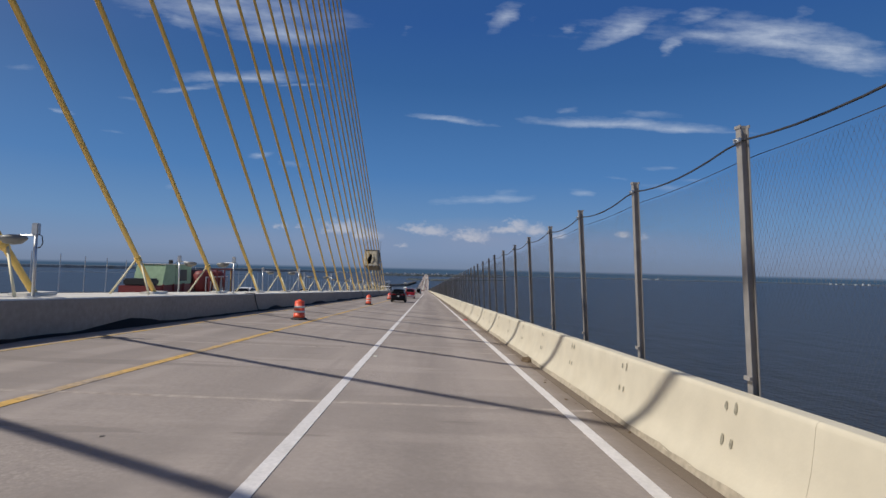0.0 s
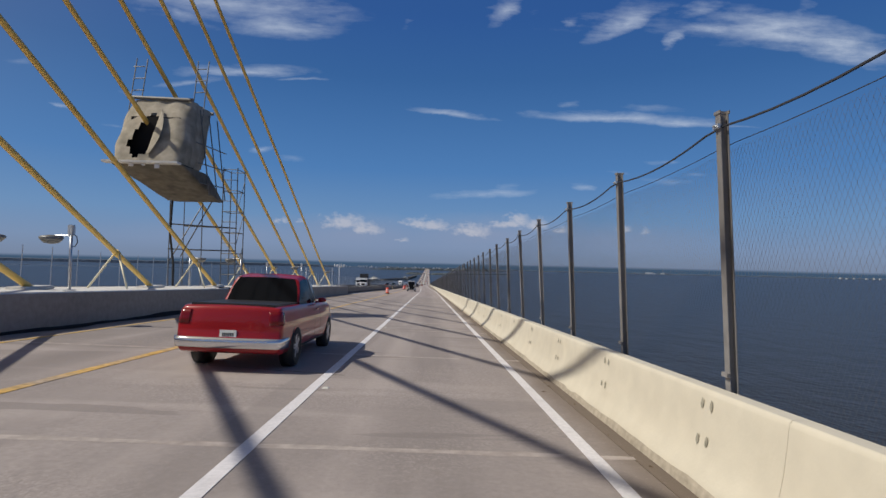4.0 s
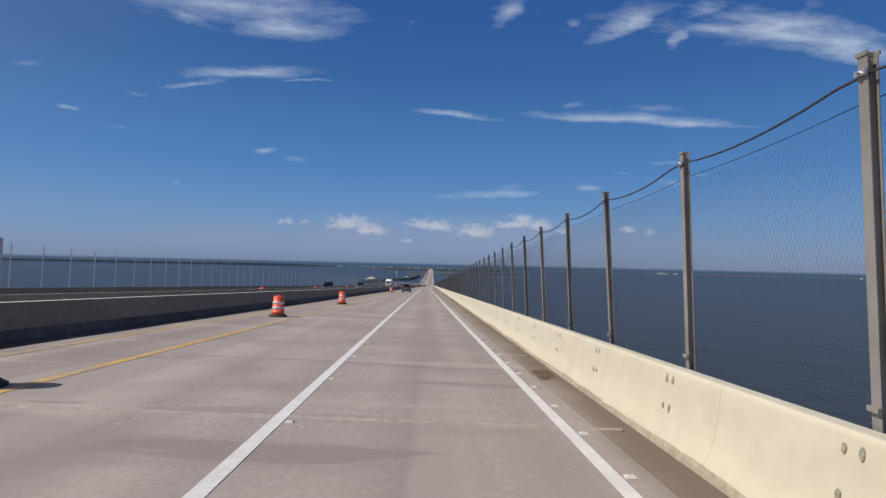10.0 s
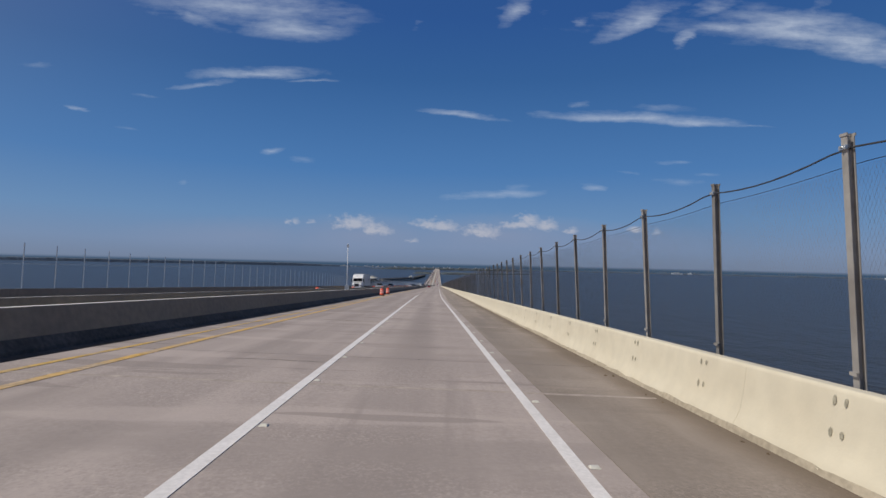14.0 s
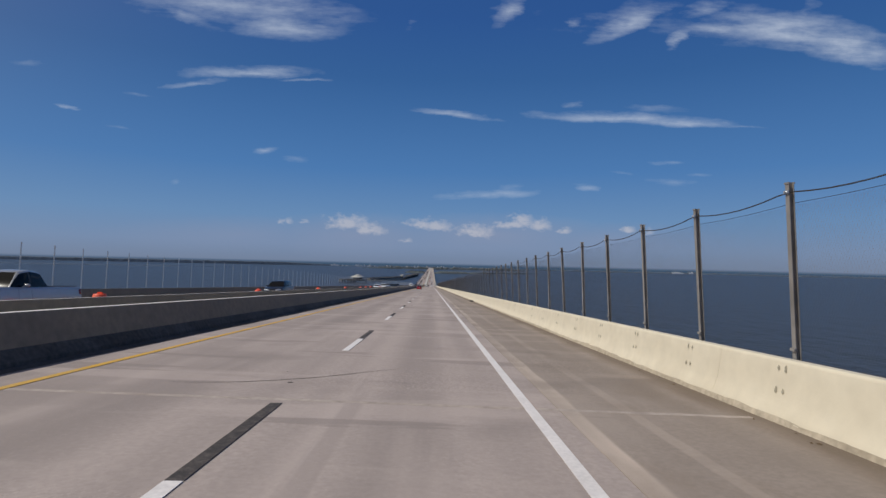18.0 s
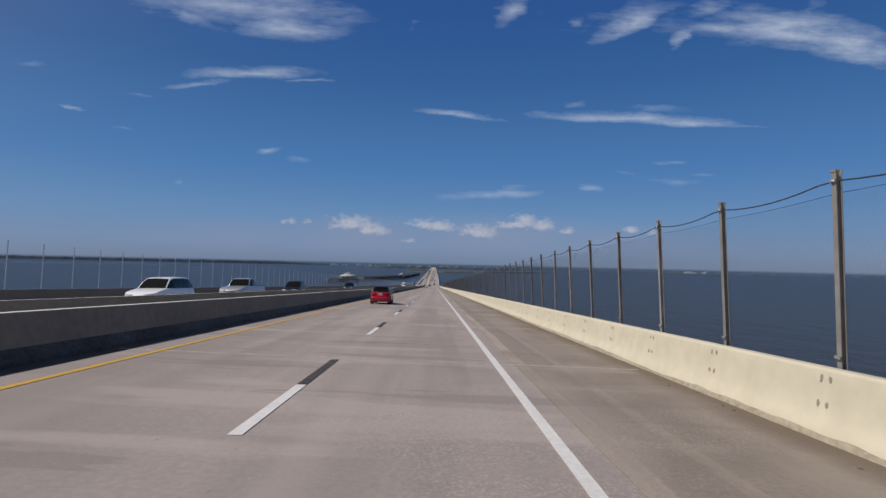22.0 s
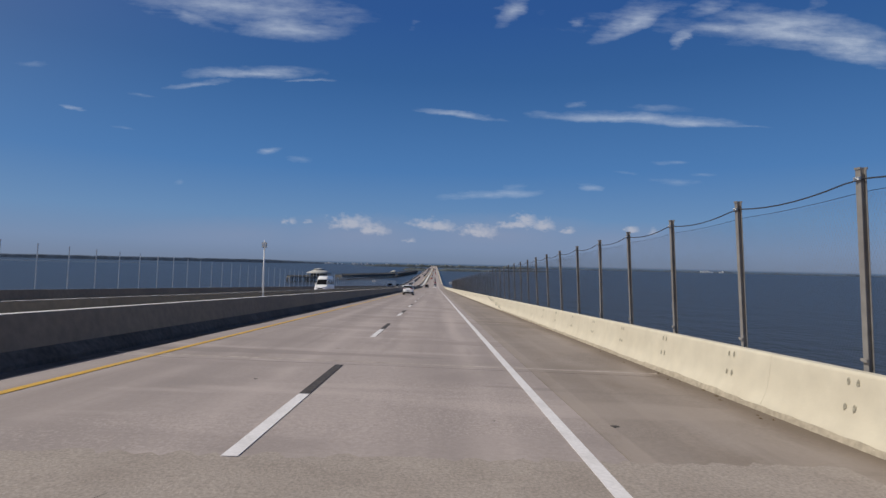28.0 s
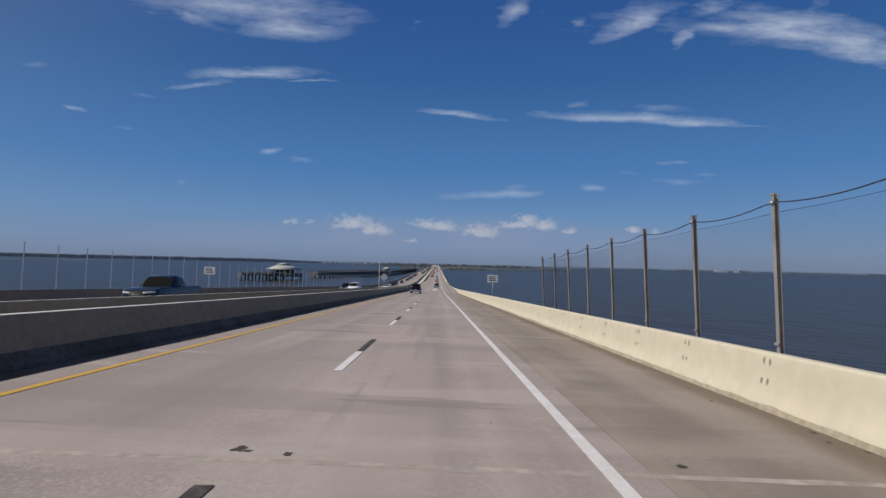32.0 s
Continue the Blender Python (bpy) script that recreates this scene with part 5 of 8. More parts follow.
    band("rear_bumper", wide, bz[0], bz[1], S.get("lip", 0.012), S.get("bumper_mat", M_TRIM), "", 3)
    for s in (1, -1):
        side = [(s, y) for y in (over + r + 0.08, over + wb / 2, over + wb - r - 0.08)]
        band("sill", side, zb + 0.01, zb + (0.15 if cladding else 0.06), 0.012, M_TRIM, "", 1)
    pz = S.get("plate_z", belt - 0.36)
    yp = at(0.0, 0.0, pz + 0.08).y
    pl = strip_box("number_plate", top, plate or M_PLATEW, -0.155, 0.155, yp - 0.016, yp + 0.03, pz, pz + 0.155, 0.004)
    bars(pl, M_MARK if plate is None else M_PLATEW, -0.11, 0.11, yp - 0.018, pz + 0.05, pz + 0.105, 6)
    for s in (1, -1):
        band("headlamp", [(s * 0.62, L), (s * 0.8, L), (s, L), (s, L - 0.03), (s, L - 0.1), (s, L - 0.2)], lambda t: hood - 0.36 + 0.06 * t, lambda t: hood - 0.26 + 0.05 * t, 0.01, M_CLEAR)
    nose = [(f, L) for f in (-0.62, -0.3, 0.0, 0.3, 0.62)]
    band("grille", nose, hood - 0.56, hood - 0.38, 0.012, M_TRIM)
    band("front_bumper", [(f, L) for f in (-0.95, -0.5, 0.0, 0.5, 0.95)], zb + 0.09, zb + 0.20, 0.014, M_TRIM)
    if lod:
        return top
    for s in (1, -1):
        bm = bmesh.new()
        lathe(bm, [(0.01, -0.055), (0.058, -0.05), (0.066, 0.0), (0.055, 0.05), (0.03, 0.075), (0.01, 0.08)], 14, axis="Y")
        bmesh.ops.transform(bm, matrix=Matrix.Diagonal((1.6, 1.0, 0.95, 1.0)), verts=bm.verts[:])
        tube(bm, (-s * 0.16, 0.03, -0.06), (0, 0.0, -0.03), 0.025, n=6)
        bmesh.ops.transform(bm, matrix=Matrix.Translation((s * (w + 0.06), yw - 0.50, belt + 0.06)), verts=bm.verts[:])
        bmesh.ops.recalc_face_normals(bm, faces=bm.faces[:])
        part("door_mirror", bm, S.get("mirror", body), top)
        for yh in S.get("handles", [cut[0] + 0.35, cut[-1] + 0.25]):
            hx = at(s, yh, belt - 0.15).x
            strip_box("door_handle", top, S.get("handle_mat", body), hx - 0.03, hx + 0.03, yh, yh + 0.17, belt - 0.165, belt - 0.135, 0.01)
        for yd in S.get("seams", [cut[-1] + 0.02, yw - 0.25]):
            band("door_seam", [(s, yd - 0.004), (s, yd + 0.004)], zb + 0.14, belt - 0.03, 0.002, M_JOINT, "", 8)
    return top




SUV = dict(L=5.05, W=1.95, H=1.74, clear=0.24, belt=1.17, hood=1.10, glass=(0.16, 0.66, 3.05, 3.75), r=0.37, over=1.10, wb=3.02, roofw=0.70, pillar=P_BLACK, spoiler=(0.10, P_BLACK),
           reflector=True, lamp=(0.93, 1.10, 0.46), wrap=0.12, slim=0.45, plate_z=0.74, cut=[0.95, 1.75, 2.62], handles=[1.95, 2.9], handle_mat=P_SILVER, seams=[1.75, 2.66, 3.55], bumper=(0.30, 0.62), bumper_mat=P_BLACK, spokes=6)
MINI = dict(clad=0.07, L=3.82, W=1.68, H=1.47, clear=0.20, belt=1.02, hood=0.98, glass=(0.14, 0.48, 2.25, 2.68), r=0.32, over=0.62, wb=2.49, roofw=0.78, round=0.40, rear_pillar=M_TRIM, spoiler=(0.10, P_BLACK), rake=0.05,
            lamp=(0.69, 0.95, 0.155), slim=0.9, wrap=0.02, tip=0.5, plate_z=0.74, cut=[0.55, 1.35], pil=0.05, handles=[1.50], seams=[1.32, 2.45], bumper=(0.26, 0.60), bumper_mat=P_RED, spokes=9, mirror=P_SILVER)
XOVER = dict(clad=0.095, L=4.20, W=1.68, H=1.555, clear=0.22, belt=1.14, hood=1.03, glass=(0.12, 0.60, 2.30, 3.0), r=0.33, over=0.83, wb=2.50, roofw=0.72, round=0.36, rear_pillar=M_GLASS, front_pillar=M_TRIM, spoiler=(0.10, P_WHITE), rake=0.09,
             lamp=(0.955, 1.075, 0.34), slim=0.10, wrap=0.16, tip=0.6, plate_z=0.60, cut=[1.02, 1.75], pil=0.03, handles=[1.35, 2.1], seams=[1.72, 2.75], bumper=(0.24, 0.52), bumper_mat=M_TRIM, spokes=5, mirror=M_TRIM)
SEDAN = dict(L=4.75, W=1.80, H=1.45, clear=0.18, belt=0.98, hood=0.92, tail=1.04, glass=(0.55, 1.35, 2.6, 3.4), r=0.32, over=1.0, wb=2.75, roofw=0.70,
             lamp=(0.76, 0.96, 0.36), wrap=0.05, plate_z=0.66, cut=[1.30, 2.05], bumper=(0.20, 0.44), bumper_mat=P_WHITE)
MIDSUV = dict(L=4.75, W=1.90, H=1.74, clear=0.24, belt=1.12, hood=1.06, glass=(0.14, 0.56, 2.7, 3.4), r=0.37, over=1.0, wb=2.85, roofw=0.74, spoiler=(0.10, M_TRIM),
              lamp=(0.90, 1.08, 0.30), wrap=0.10, slim=0.6, plate_z=0.80, cut=[0.9, 1.7, 2.5], bumper=(0.28, 0.50), bumper_mat=M_TRIM)
TRUCK = dict(L=5.6, W=1.98, H=1.85, clear=0.32, belt=1.22, hood=1.20, glass=(1.90, 2.28, 3.2, 3.75), r=0.40, over=1.15, wb=3.55, roofw=0.76, round=0.10, hip=0.985,
             lamp=(0.88, 1.14, 0.16), slim=0.95, plate_z=0.62, cut=[2.85], bumper=(0.45, 0.64), bumper_mat=M_CHROME, lip=0.05)


def pickup(name, label, body, group="", lod=0):
    t = car(name, label, "pickup truck", TRUCK, body, group, lod=lod)
    strip_box("load_bed", t, M_TRIM, -0.78, 0.78, 0.16, 1.95, 1.16, 1.258, 0.0, "dark open load bed")
    return t


# ---- left-lane traffic ----
suv = place(car("suv", "black family SUV towing a black cargo trailer", "car", SUV, P_BLACK, roof=P_BLACK), -6.39, 216.64, zroad)
strip_box("roof_rail", suv, M_TRIM, 0.56, 0.60, 0.8, 2.9, 1.745, 1.785, 0.01)
strip_box("roof_rail", suv, M_TRIM, -0.60, -0.56, 0.8, 2.9, 1.745, 1.785, 0.01)
SUV["band"]("tailgate_trim", [(f, 0.0) for f in (-0.5, -0.25, 0.0, 0.25, 0.5)], 0.985, 1.025, 0.012, M_CHROME, "chrome tailgate strip", 1)
strip_box("hitch", suv, M_TRIM, -0.05, 0.05, -0.22, 0.2, 0.38, 0.46, 0.01)

mini = place(car("hatchback", "small red hatchback with black roof and dark wheels", "car", MINI, P_RED, roof=P_BLACK, rim=M_DARKRIM, cladding=True), -9.36, 677.2, zroad)
MINI["band"]("grab_bar", [(f, 0.0) for f in (-0.56, -0.53, -0.25, 0.0, 0.25, 0.53, 0.56)], lambda t: 0.905 + 0.02 * (abs(t - 0.5) > 0.45), lambda t: 0.975 - 0.02 * (abs(t - 0.5) > 0.45), 0.018, M_TRIM, "black tailgate grab bar", 2)
for s in (-1, 1):
    bm = bmesh.new()
    lathe(bm, [(0.022, -0.05), (0.036, -0.05), (0.036, 0.10), (0.022, 0.10)], 14, axis="Y", at=(s * 0.055, -0.05, 0.30))
    part("exhaust_tip", bm, M_STEELDARK, mini)
    MINI["band"]("bumper_vent", [(s * f, 0.0) for f in (0.90, 0.95, 1.0)] + [(s, 0.02), (s, 0.06)], 0.43, 0.53, 0.020, M_TRIM)
    MINI["band"]("bumper_grille", [(s * f, 0.0) for f in (0.20, 0.4, 0.62)], 0.295, 0.37, 0.020, M_TRIM)
    strip_box("roof_rail", mini, P_BLACK, s * 0.50 - 0.02, s * 0.50 + 0.02, 0.75, 2.0, 1.455, 1.485, 0.01)
MINI["band"]("tailgate_crease", [(f, 0.0) for f in (-0.98, -0.5, 0.0, 0.5, 0.98)], 0.612, 0.620, 0.003, M_JOINT, "", 1)
MINI["band"]("belt_trim", [(1.0, y) for y in (0.40, 0.2, 0.08, 0.02)] + [(f, 0.0) for f in (1.0, 0.6, 0.0, -0.6, -1.0)] + [(-1.0, y) for y in (0.02, 0.08, 0.2, 0.40)], 0.975, 0.988, 0.006, M_CHROME, "thin bright belt strip", 1)
bm = bmesh.new()
tube(bm, (0, 0.75, 1.46), (0, 0.66, 1.55), 0.008, 0.004, 6)
part("aerial", bm, M_TRIM, mini)
yg = MINI["at"](0.0, 0.0, 0.94).y
strip_box("badge", mini, M_CHROME, -0.05, 0.05, yg - 0.03, yg, 0.928, 0.958, 0.008, "plain chrome badge")
bars(mini, M_CHROME, 0.38, 0.50, yg + 0.0, 0.715, 0.735, 5, "model_mark")
strip_box("wiper", mini, M_TRIM, -0.16, 0.16, 0.10, 0.16, 1.065, 1.08, 0.004)

cx = place(car("crossover", "white compact crossover with black wheel-arch cladding", "car", XOVER, P_WHITE, cladding=True, plate=M_PLATEB), -9.40, 937.97, zroad)
XOVER["band"]("plate_recess", [(f, 0.0) for f in (-0.60, -0.5, -0.25, 0.0, 0.25, 0.5, 0.60)], lambda t: 0.56, lambda t: 0.77 - 0.12 * (abs(t - 0.5) > 0.45), 0.004, M_SHADEGREY, "grey plate recess in the tailgate", 2)
yg = XOVER["at"](0.0, 0.0, 0.97).y
bm = bmesh.new()
lathe(bm, [(0.045, -0.012), (0.07, -0.012), (0.07, 0.02), (0.045, 0.02)], 18, axis="Y", at=(0, yg, 0.985))
box(bm, -0.055, 0.055, yg - 0.01, yg + 0.01, 0.98, 0.995)
part("badge", bm, M_CHROME, cx, "plain round chrome badge")
bars(cx, M_CHROME, 0.40, 0.54, yg + 0.012, 0.87, 0.89, 4, "model_mark")
bars(cx, M_CHROME, -0.60, -0.46, yg + 0.012, 0.86, 0.885, 5, "model_mark")
XOVER["band"]("tailgate_seam", [(f, 0.0) for f in (-0.92, -0.86, -0.5, 0.0, 0.5, 0.86, 0.92)], lambda t: 0.522 + 0.16 * (abs(t - 0.5) > 0.45), lambda t: 0.530 + 0.16 * (abs(t - 0.5) > 0.45), 0.003, M_JOINT, "", 1)
bm = bmesh.new()
for y0, y1, z in ((0.98, 1.10, 1.575), (1.02, 1.10, 1.605)):
    box(bm, -0.022, 0.022, y0, y1, 1.53, z, 0.008)
part("aerial_fin", bm, P_WHITE, cx)

P_DKGREY = paint("dark_grey_car_paint", (0.006, 0.006, 0.008), coat=0.12)
place(car("suv", "dark grey metallic SUV driving in the inner lane", "car", dict(SUV, bumper_mat=P_DKGREY), P_DKGREY, rim=M_RIM), -6.46, 69.85, zroad)
place(pickup("pickup_truck", "bright red crew-cab pickup truck", P_DKRED), -6.0, 100.6, zroad)
place(car("saloon", "white saloon car driving in the outer lane", "car", SEDAN, P_WHITE), -5.35, 1147.0, zroad)
place(car("suv", "black SUV ahead of the white saloon", "car", dict(MIDSUV), P_BLACK, lod=1), -5.3, 1192.0, zroad)
place(car("suv", "dark grey metallic SUV in the inner lane", "car", dict(MIDSUV, plate_z=0.72), P_GREY), -8.05, 348.6, zroad)
place(pickup("pickup_truck", "black pickup truck in the inner lane", P_BLACK, lod=1), -9.2, 1108.0, zroad)

# ---- cargo trailer ----
tr = empty("cargo_trailer", label="glossy black enclosed cargo trailer with bare aluminium trim", category="trailer")
place(tr, -6.16, 211.45, zroad)
TW, TL, TZ0, TZ1 = 0.925, 3.62, 0.36, 2.30
bm = bmesh.new()
box(bm, -TW, TW, 0.0, TL, TZ0, TZ1, 0.02)
bmesh.ops.recalc_face_normals(bm, faces=bm.faces[:])
part("box_body", bm, M_TRAILER, tr)
bm = bmesh.new()
prof = [(-TW - 0.012, TZ1 - 0.055), (-TW - 0.012, TZ1 + 0.015), (0.0, TZ1 + 0.03), (TW + 0.012, TZ1 + 0.015), (TW + 0.012, TZ1 - 0.055)]
a = [bm.verts.new((x, -0.015, z)) for x, z in prof]
b = [bm.verts.new((x, TL + 0.015, z)) for x, z in prof]
for i in range(5):
    bm.faces.new((a[i], a[(i + 1) % 5], b[(i + 1) % 5], b[i]))
bm.faces.new(a[::-1])
bm.faces.new(b)
bmesh.ops.recalc_face_normals(bm, faces=bm.faces[:])
part("roof_cap", bm, M_ROOFCAP, tr, "white roof with folded aluminium edge")
strip_box("header_rail", tr, M_ALU, -TW - 0.006, TW + 0.006, -0.018, 0.03, TZ1 - 0.115, TZ1 - 0.06, 0.004, "folded aluminium header rail")
# ramp door
door = strip_box("ramp_door", tr, M_TRAILER, -0.80, 0.80, -0.028, 0.03, 0.44, 2.14, 0.004)
for nm, x0, x1, z0, z1 in (("door_edge", -0.855, -0.80, 0.40, 2.17), ("door_edge", 0.80, 0.855, 0.40, 2.17), ("door_edge", -0.80, 0.80, 2.14, 2.175), ("door_edge", -0.80, 0.80, 0.40, 0.44)):
    strip_box(nm, door, M_ALU, x0 + 0.012, x1 - 0.012, -0.034, 0.02, z0, z1, 0.004)
strip_box("rear_sill", tr, M_TRAILER, -0.94, 0.94, -0.03, 0.06, 0.30, 0.385, 0.01)
strip_box("tail_marker", tr, M_LAMP, -0.95, -0.90, -0.035, 0.03, 0.31, 0.38, 0.006)
strip_box("tail_marker", tr, M_LAMP, 0.90, 0.95, -0.035, 0.03, 0.31, 0.38, 0.006)
for s in (-1, 1):
    lever = strip_box("latch_bar", tr, M_ALU, s * 0.80 - (0.32 if s > 0 else 0.0), s * 0.80 + (0.0 if s > 0 else 0.32), -0.062, -0.034, 1.235, 1.265, 0.006)
    bm = bmesh.new()
    tube(bm, (s * 0.64, -0.066, 1.19), (s * 0.64, -0.066, 1.36), 0.014, n=8)
    box(bm, s * 0.64 - 0.03, s * 0.64 + 0.03, -0.07, -0.03, 1.225, 1.275, 0.008)
    part("latch_handle", bm, M_ALU, lever)
    st = strip_box("warning_label", tr, M_STICKER, s * 0.64 - 0.055, s * 0.64 + 0.055, -0.031, -0.029, 1.40, 1.50, 0.0)
    strip_box("label_print", st, M_STICKRED, s * 0.64 - 0.05, s * 0.64 + 0.05, -0.033, -0.031, 1.47, 1.495, 0.0)
    for z in (0.92, 1.75):
        strip_box("hinge_bracket", tr, M_ALU, s * 0.875 - 0.034, s * 0.875 + 0.034, -0.045, 0.03, z, z + 0.105, 0.008)
    lamp = strip_box("tail_lamp", tr, M_CHROME, s * 0.875 - 0.03, s * 0.875 + 0.03, -0.022, 0.03, 1.27, 1.50, 0.02)
    for i in range(5):
        bm = bmesh.new()
        lathe(bm, [(0.001, -0.03), (0.017, -0.03), (0.02, -0.02), (0.02, 0.0)], 10, axis="Y", at=(s * 0.875, -0.002, 1.305 + 0.04 * i))
        part("lamp_bead", bm, M_CLEAR, lamp)
    bm = bmesh.new()
    lathe(bm, [(0.001, -0.045), (0.017, -0.045), (0.018, -0.03)], 12, axis="Y", at=(s * 0.55, 0.0, 2.06))
    part("door_bumper", bm, M_RUBBER, tr)
for x in (-0.24, 0.0, 0.24):
    strip_box("marker_lamp", tr, M_TRIM, x - 0.03, x + 0.03, -0.03, 0.02, 2.262, 2.295, 0.008)
for i in range(10):
    bm = bmesh.new()
    lathe(bm, [(0.001, -0.006), (0.007, -0.004), (0.008, 0.004)], 8, axis="Y", at=(-0.10, -0.028, 0.60 + 0.155 * i))
    part("rivet", bm, M_ALU, door)
bm = bmesh.new()
bm2 = [bm.verts.new((-0.62 + 0.215 * math.cos(6.28319 * i / 24), -0.0305, 0.86 + 0.085 * math.sin(6.28319 * i / 24))) for i in range(24)]
f = bm.faces.new(bm2)
r_ = bmesh.ops.extrude_face_region(bm, geom=[f])
bmesh.ops.translate(bm, vec=(0, -0.003, 0), verts=[v for v in r_["geom"] if isinstance(v, bmesh.types.BMVert)])
bmesh.ops.recalc_face_normals(bm, faces=bm.faces[:])
ov = part("maker_oval", bm, M_STICKER, tr, "plain white oval maker badge")
strip_box("oval_mark", ov, M_MARK, -0.74, -0.54, -0.0365, -0.034, 0.875, 0.905, 0.0)
strip_box("oval_mark", ov, M_MARK, -0.68, -0.52, -0.0365, -0.034, 0.815, 0.845, 0.0)
holder = strip_box("plate_holder", tr, M_TRIM, -0.82, -0.44, -0.045, -0.02, 0.53, 0.74, 0.006)
pl = strip_box("number_plate", holder, M_PLATEW, -0.78, -0.48, -0.05, -0.044, 0.57, 0.72, 0.004)
bars(holder, M_MARK, -0.75, -0.51, -0.052, 0.61, 0.67, 7)
strip_box("sticker", tr, M_STICKER, 0.56, 0.70, -0.031, -0.028, 0.46, 0.54, 0.0)
strip_box("sticker", tr, M_STICKBLUE, 0.72, 0.82, -0.031, -0.028, 0.47, 0.53, 0.0)
bm = bmesh.new()
tube(bm, (0.78, -0.06, 1.62), (0.78, -0.06, 1.98), 0.012, n=8)
box(bm, 0.77, 0.79, -0.06, -0.028, 1.60, 1.64)
box(bm, 0.77, 0.79, -0.06, -0.028, 1.96, 2.0)
part("grab_handle", bm, M_ALU, tr)
# side door, skirt and fender
sd = strip_box("side_door", tr, M_TRAILER, TW - 0.02, TW + 0.012, 2.62, 3.36, 0.52, 2.12, 0.004)
for x0, x1, z0, z1 in ((2.57, 2.62, 0.47, 2.17), (3.36, 3.41, 0.47, 2.17), (2.62, 3.36, 2.12, 2.17), (2.62, 3.36, 0.47, 0.52)):
    strip_box("door_frame", sd, M_ALU, TW - 0.02, TW + 0.018, x0, x1, z0, z1, 0.004)
strip_box("door_bar", sd, M_ALU, TW + 0.012, TW + 0.05, 2.60, 2.63, 0.70, 1.85, 0.008)
strip_box("door_latch", sd, M_CHROME, TW + 0.012, TW + 0.06, 2.68, 2.80, 1.26, 1.34, 0.012)
strip_box("side_trim", tr, M_ALU, TW - 0.01, TW + 0.008, 0.0, TL, TZ0 - 0.03, TZ0 + 0.012, 0.003)
strip_box("front_corner", tr, M_ALU, TW - 0.03, TW + 0.008, TL - 0.03, TL + 0.008, TZ0, TZ1 - 0.09, 0.003)
for s in (-1, 1):
    bm = bmesh.new()
    x0, x1 = s * (TW - 0.01), s * (TW + 0.24)
    yc, R = 1.62, 0.40
    arc = [(yc + (R + 0.02) * math.cos(t), max(0.40, 0.34 + (R + 0.02) * math.sin(t))) for t in [math.pi * i / 12 for i in range(13)]]
    inn = [(yc + R * math.cos(t), max(0.40, 0.34 + R * math.sin(t))) for t in [math.pi * i / 12 for i in range(13)]]
    ring = [[bm.verts.new((x, y, z)) for y, z in q] for q, x in ((arc, x0), (arc, x1), (inn, x1), (inn, x0))]
    for k in range(4):
        p, q = ring[k], ring[(k + 1) % 4]
        for i in range(12):
            bm.faces.new((p[i], p[i + 1], q[i + 1], q[i]))
    bmesh.ops.recalc_face_normals(bm, faces=bm.faces[:])
    part("fender", bm, M_ALU, tr, "bright tread-plate fender")
    wheel(tr, s * (TW + 0.22), yc, 0.34, 0.20, M_RIM, 8, s)
bm = bmesh.new()
for s in (-1, 1):
    tube(bm, (s * 0.7, TL - 0.3, 0.33), (0.0, TL + 1.35, 0.40), 0.04, n=6)
part("drawbar", bm, M_TRIM, tr)
bm = bmesh.new()
box(bm, -0.05, 0.05, TL + 1.25, TL + 1.52, 0.38, 0.48, 0.02)
tube(bm, (0.0, TL + 0.95, 0.12), (0.0, TL + 0.95, 0.75), 0.03, n=8)
part("coupler_and_jack", bm, M_GALV, tr)

# a narrow, tall box: set its true width and height
squeeze = Matrix.Translation((0, 0, TZ0)) @ Matrix.Diagonal((0.87, 1.0, 1.036, 1.0)) @ Matrix.Translation((0, 0, -TZ0))
for ob in tr.children_recursive:
    if not ob.name.startswith(("wheel", "rim")):
        ob.data.transform(squeeze)
    else:
        ob.data.transform(Matrix.Translation((-0.20 if ob.data.vertices[0].co.x > 0 else 0.20, 0, 0)))

# ---- oncoming traffic ----
ONC = "oncoming traffic"


M_PANEL = material("dark_side_panel", (0.035, 0.045, 0.06), rough=0.4, grain=0.1, scale=5.0)


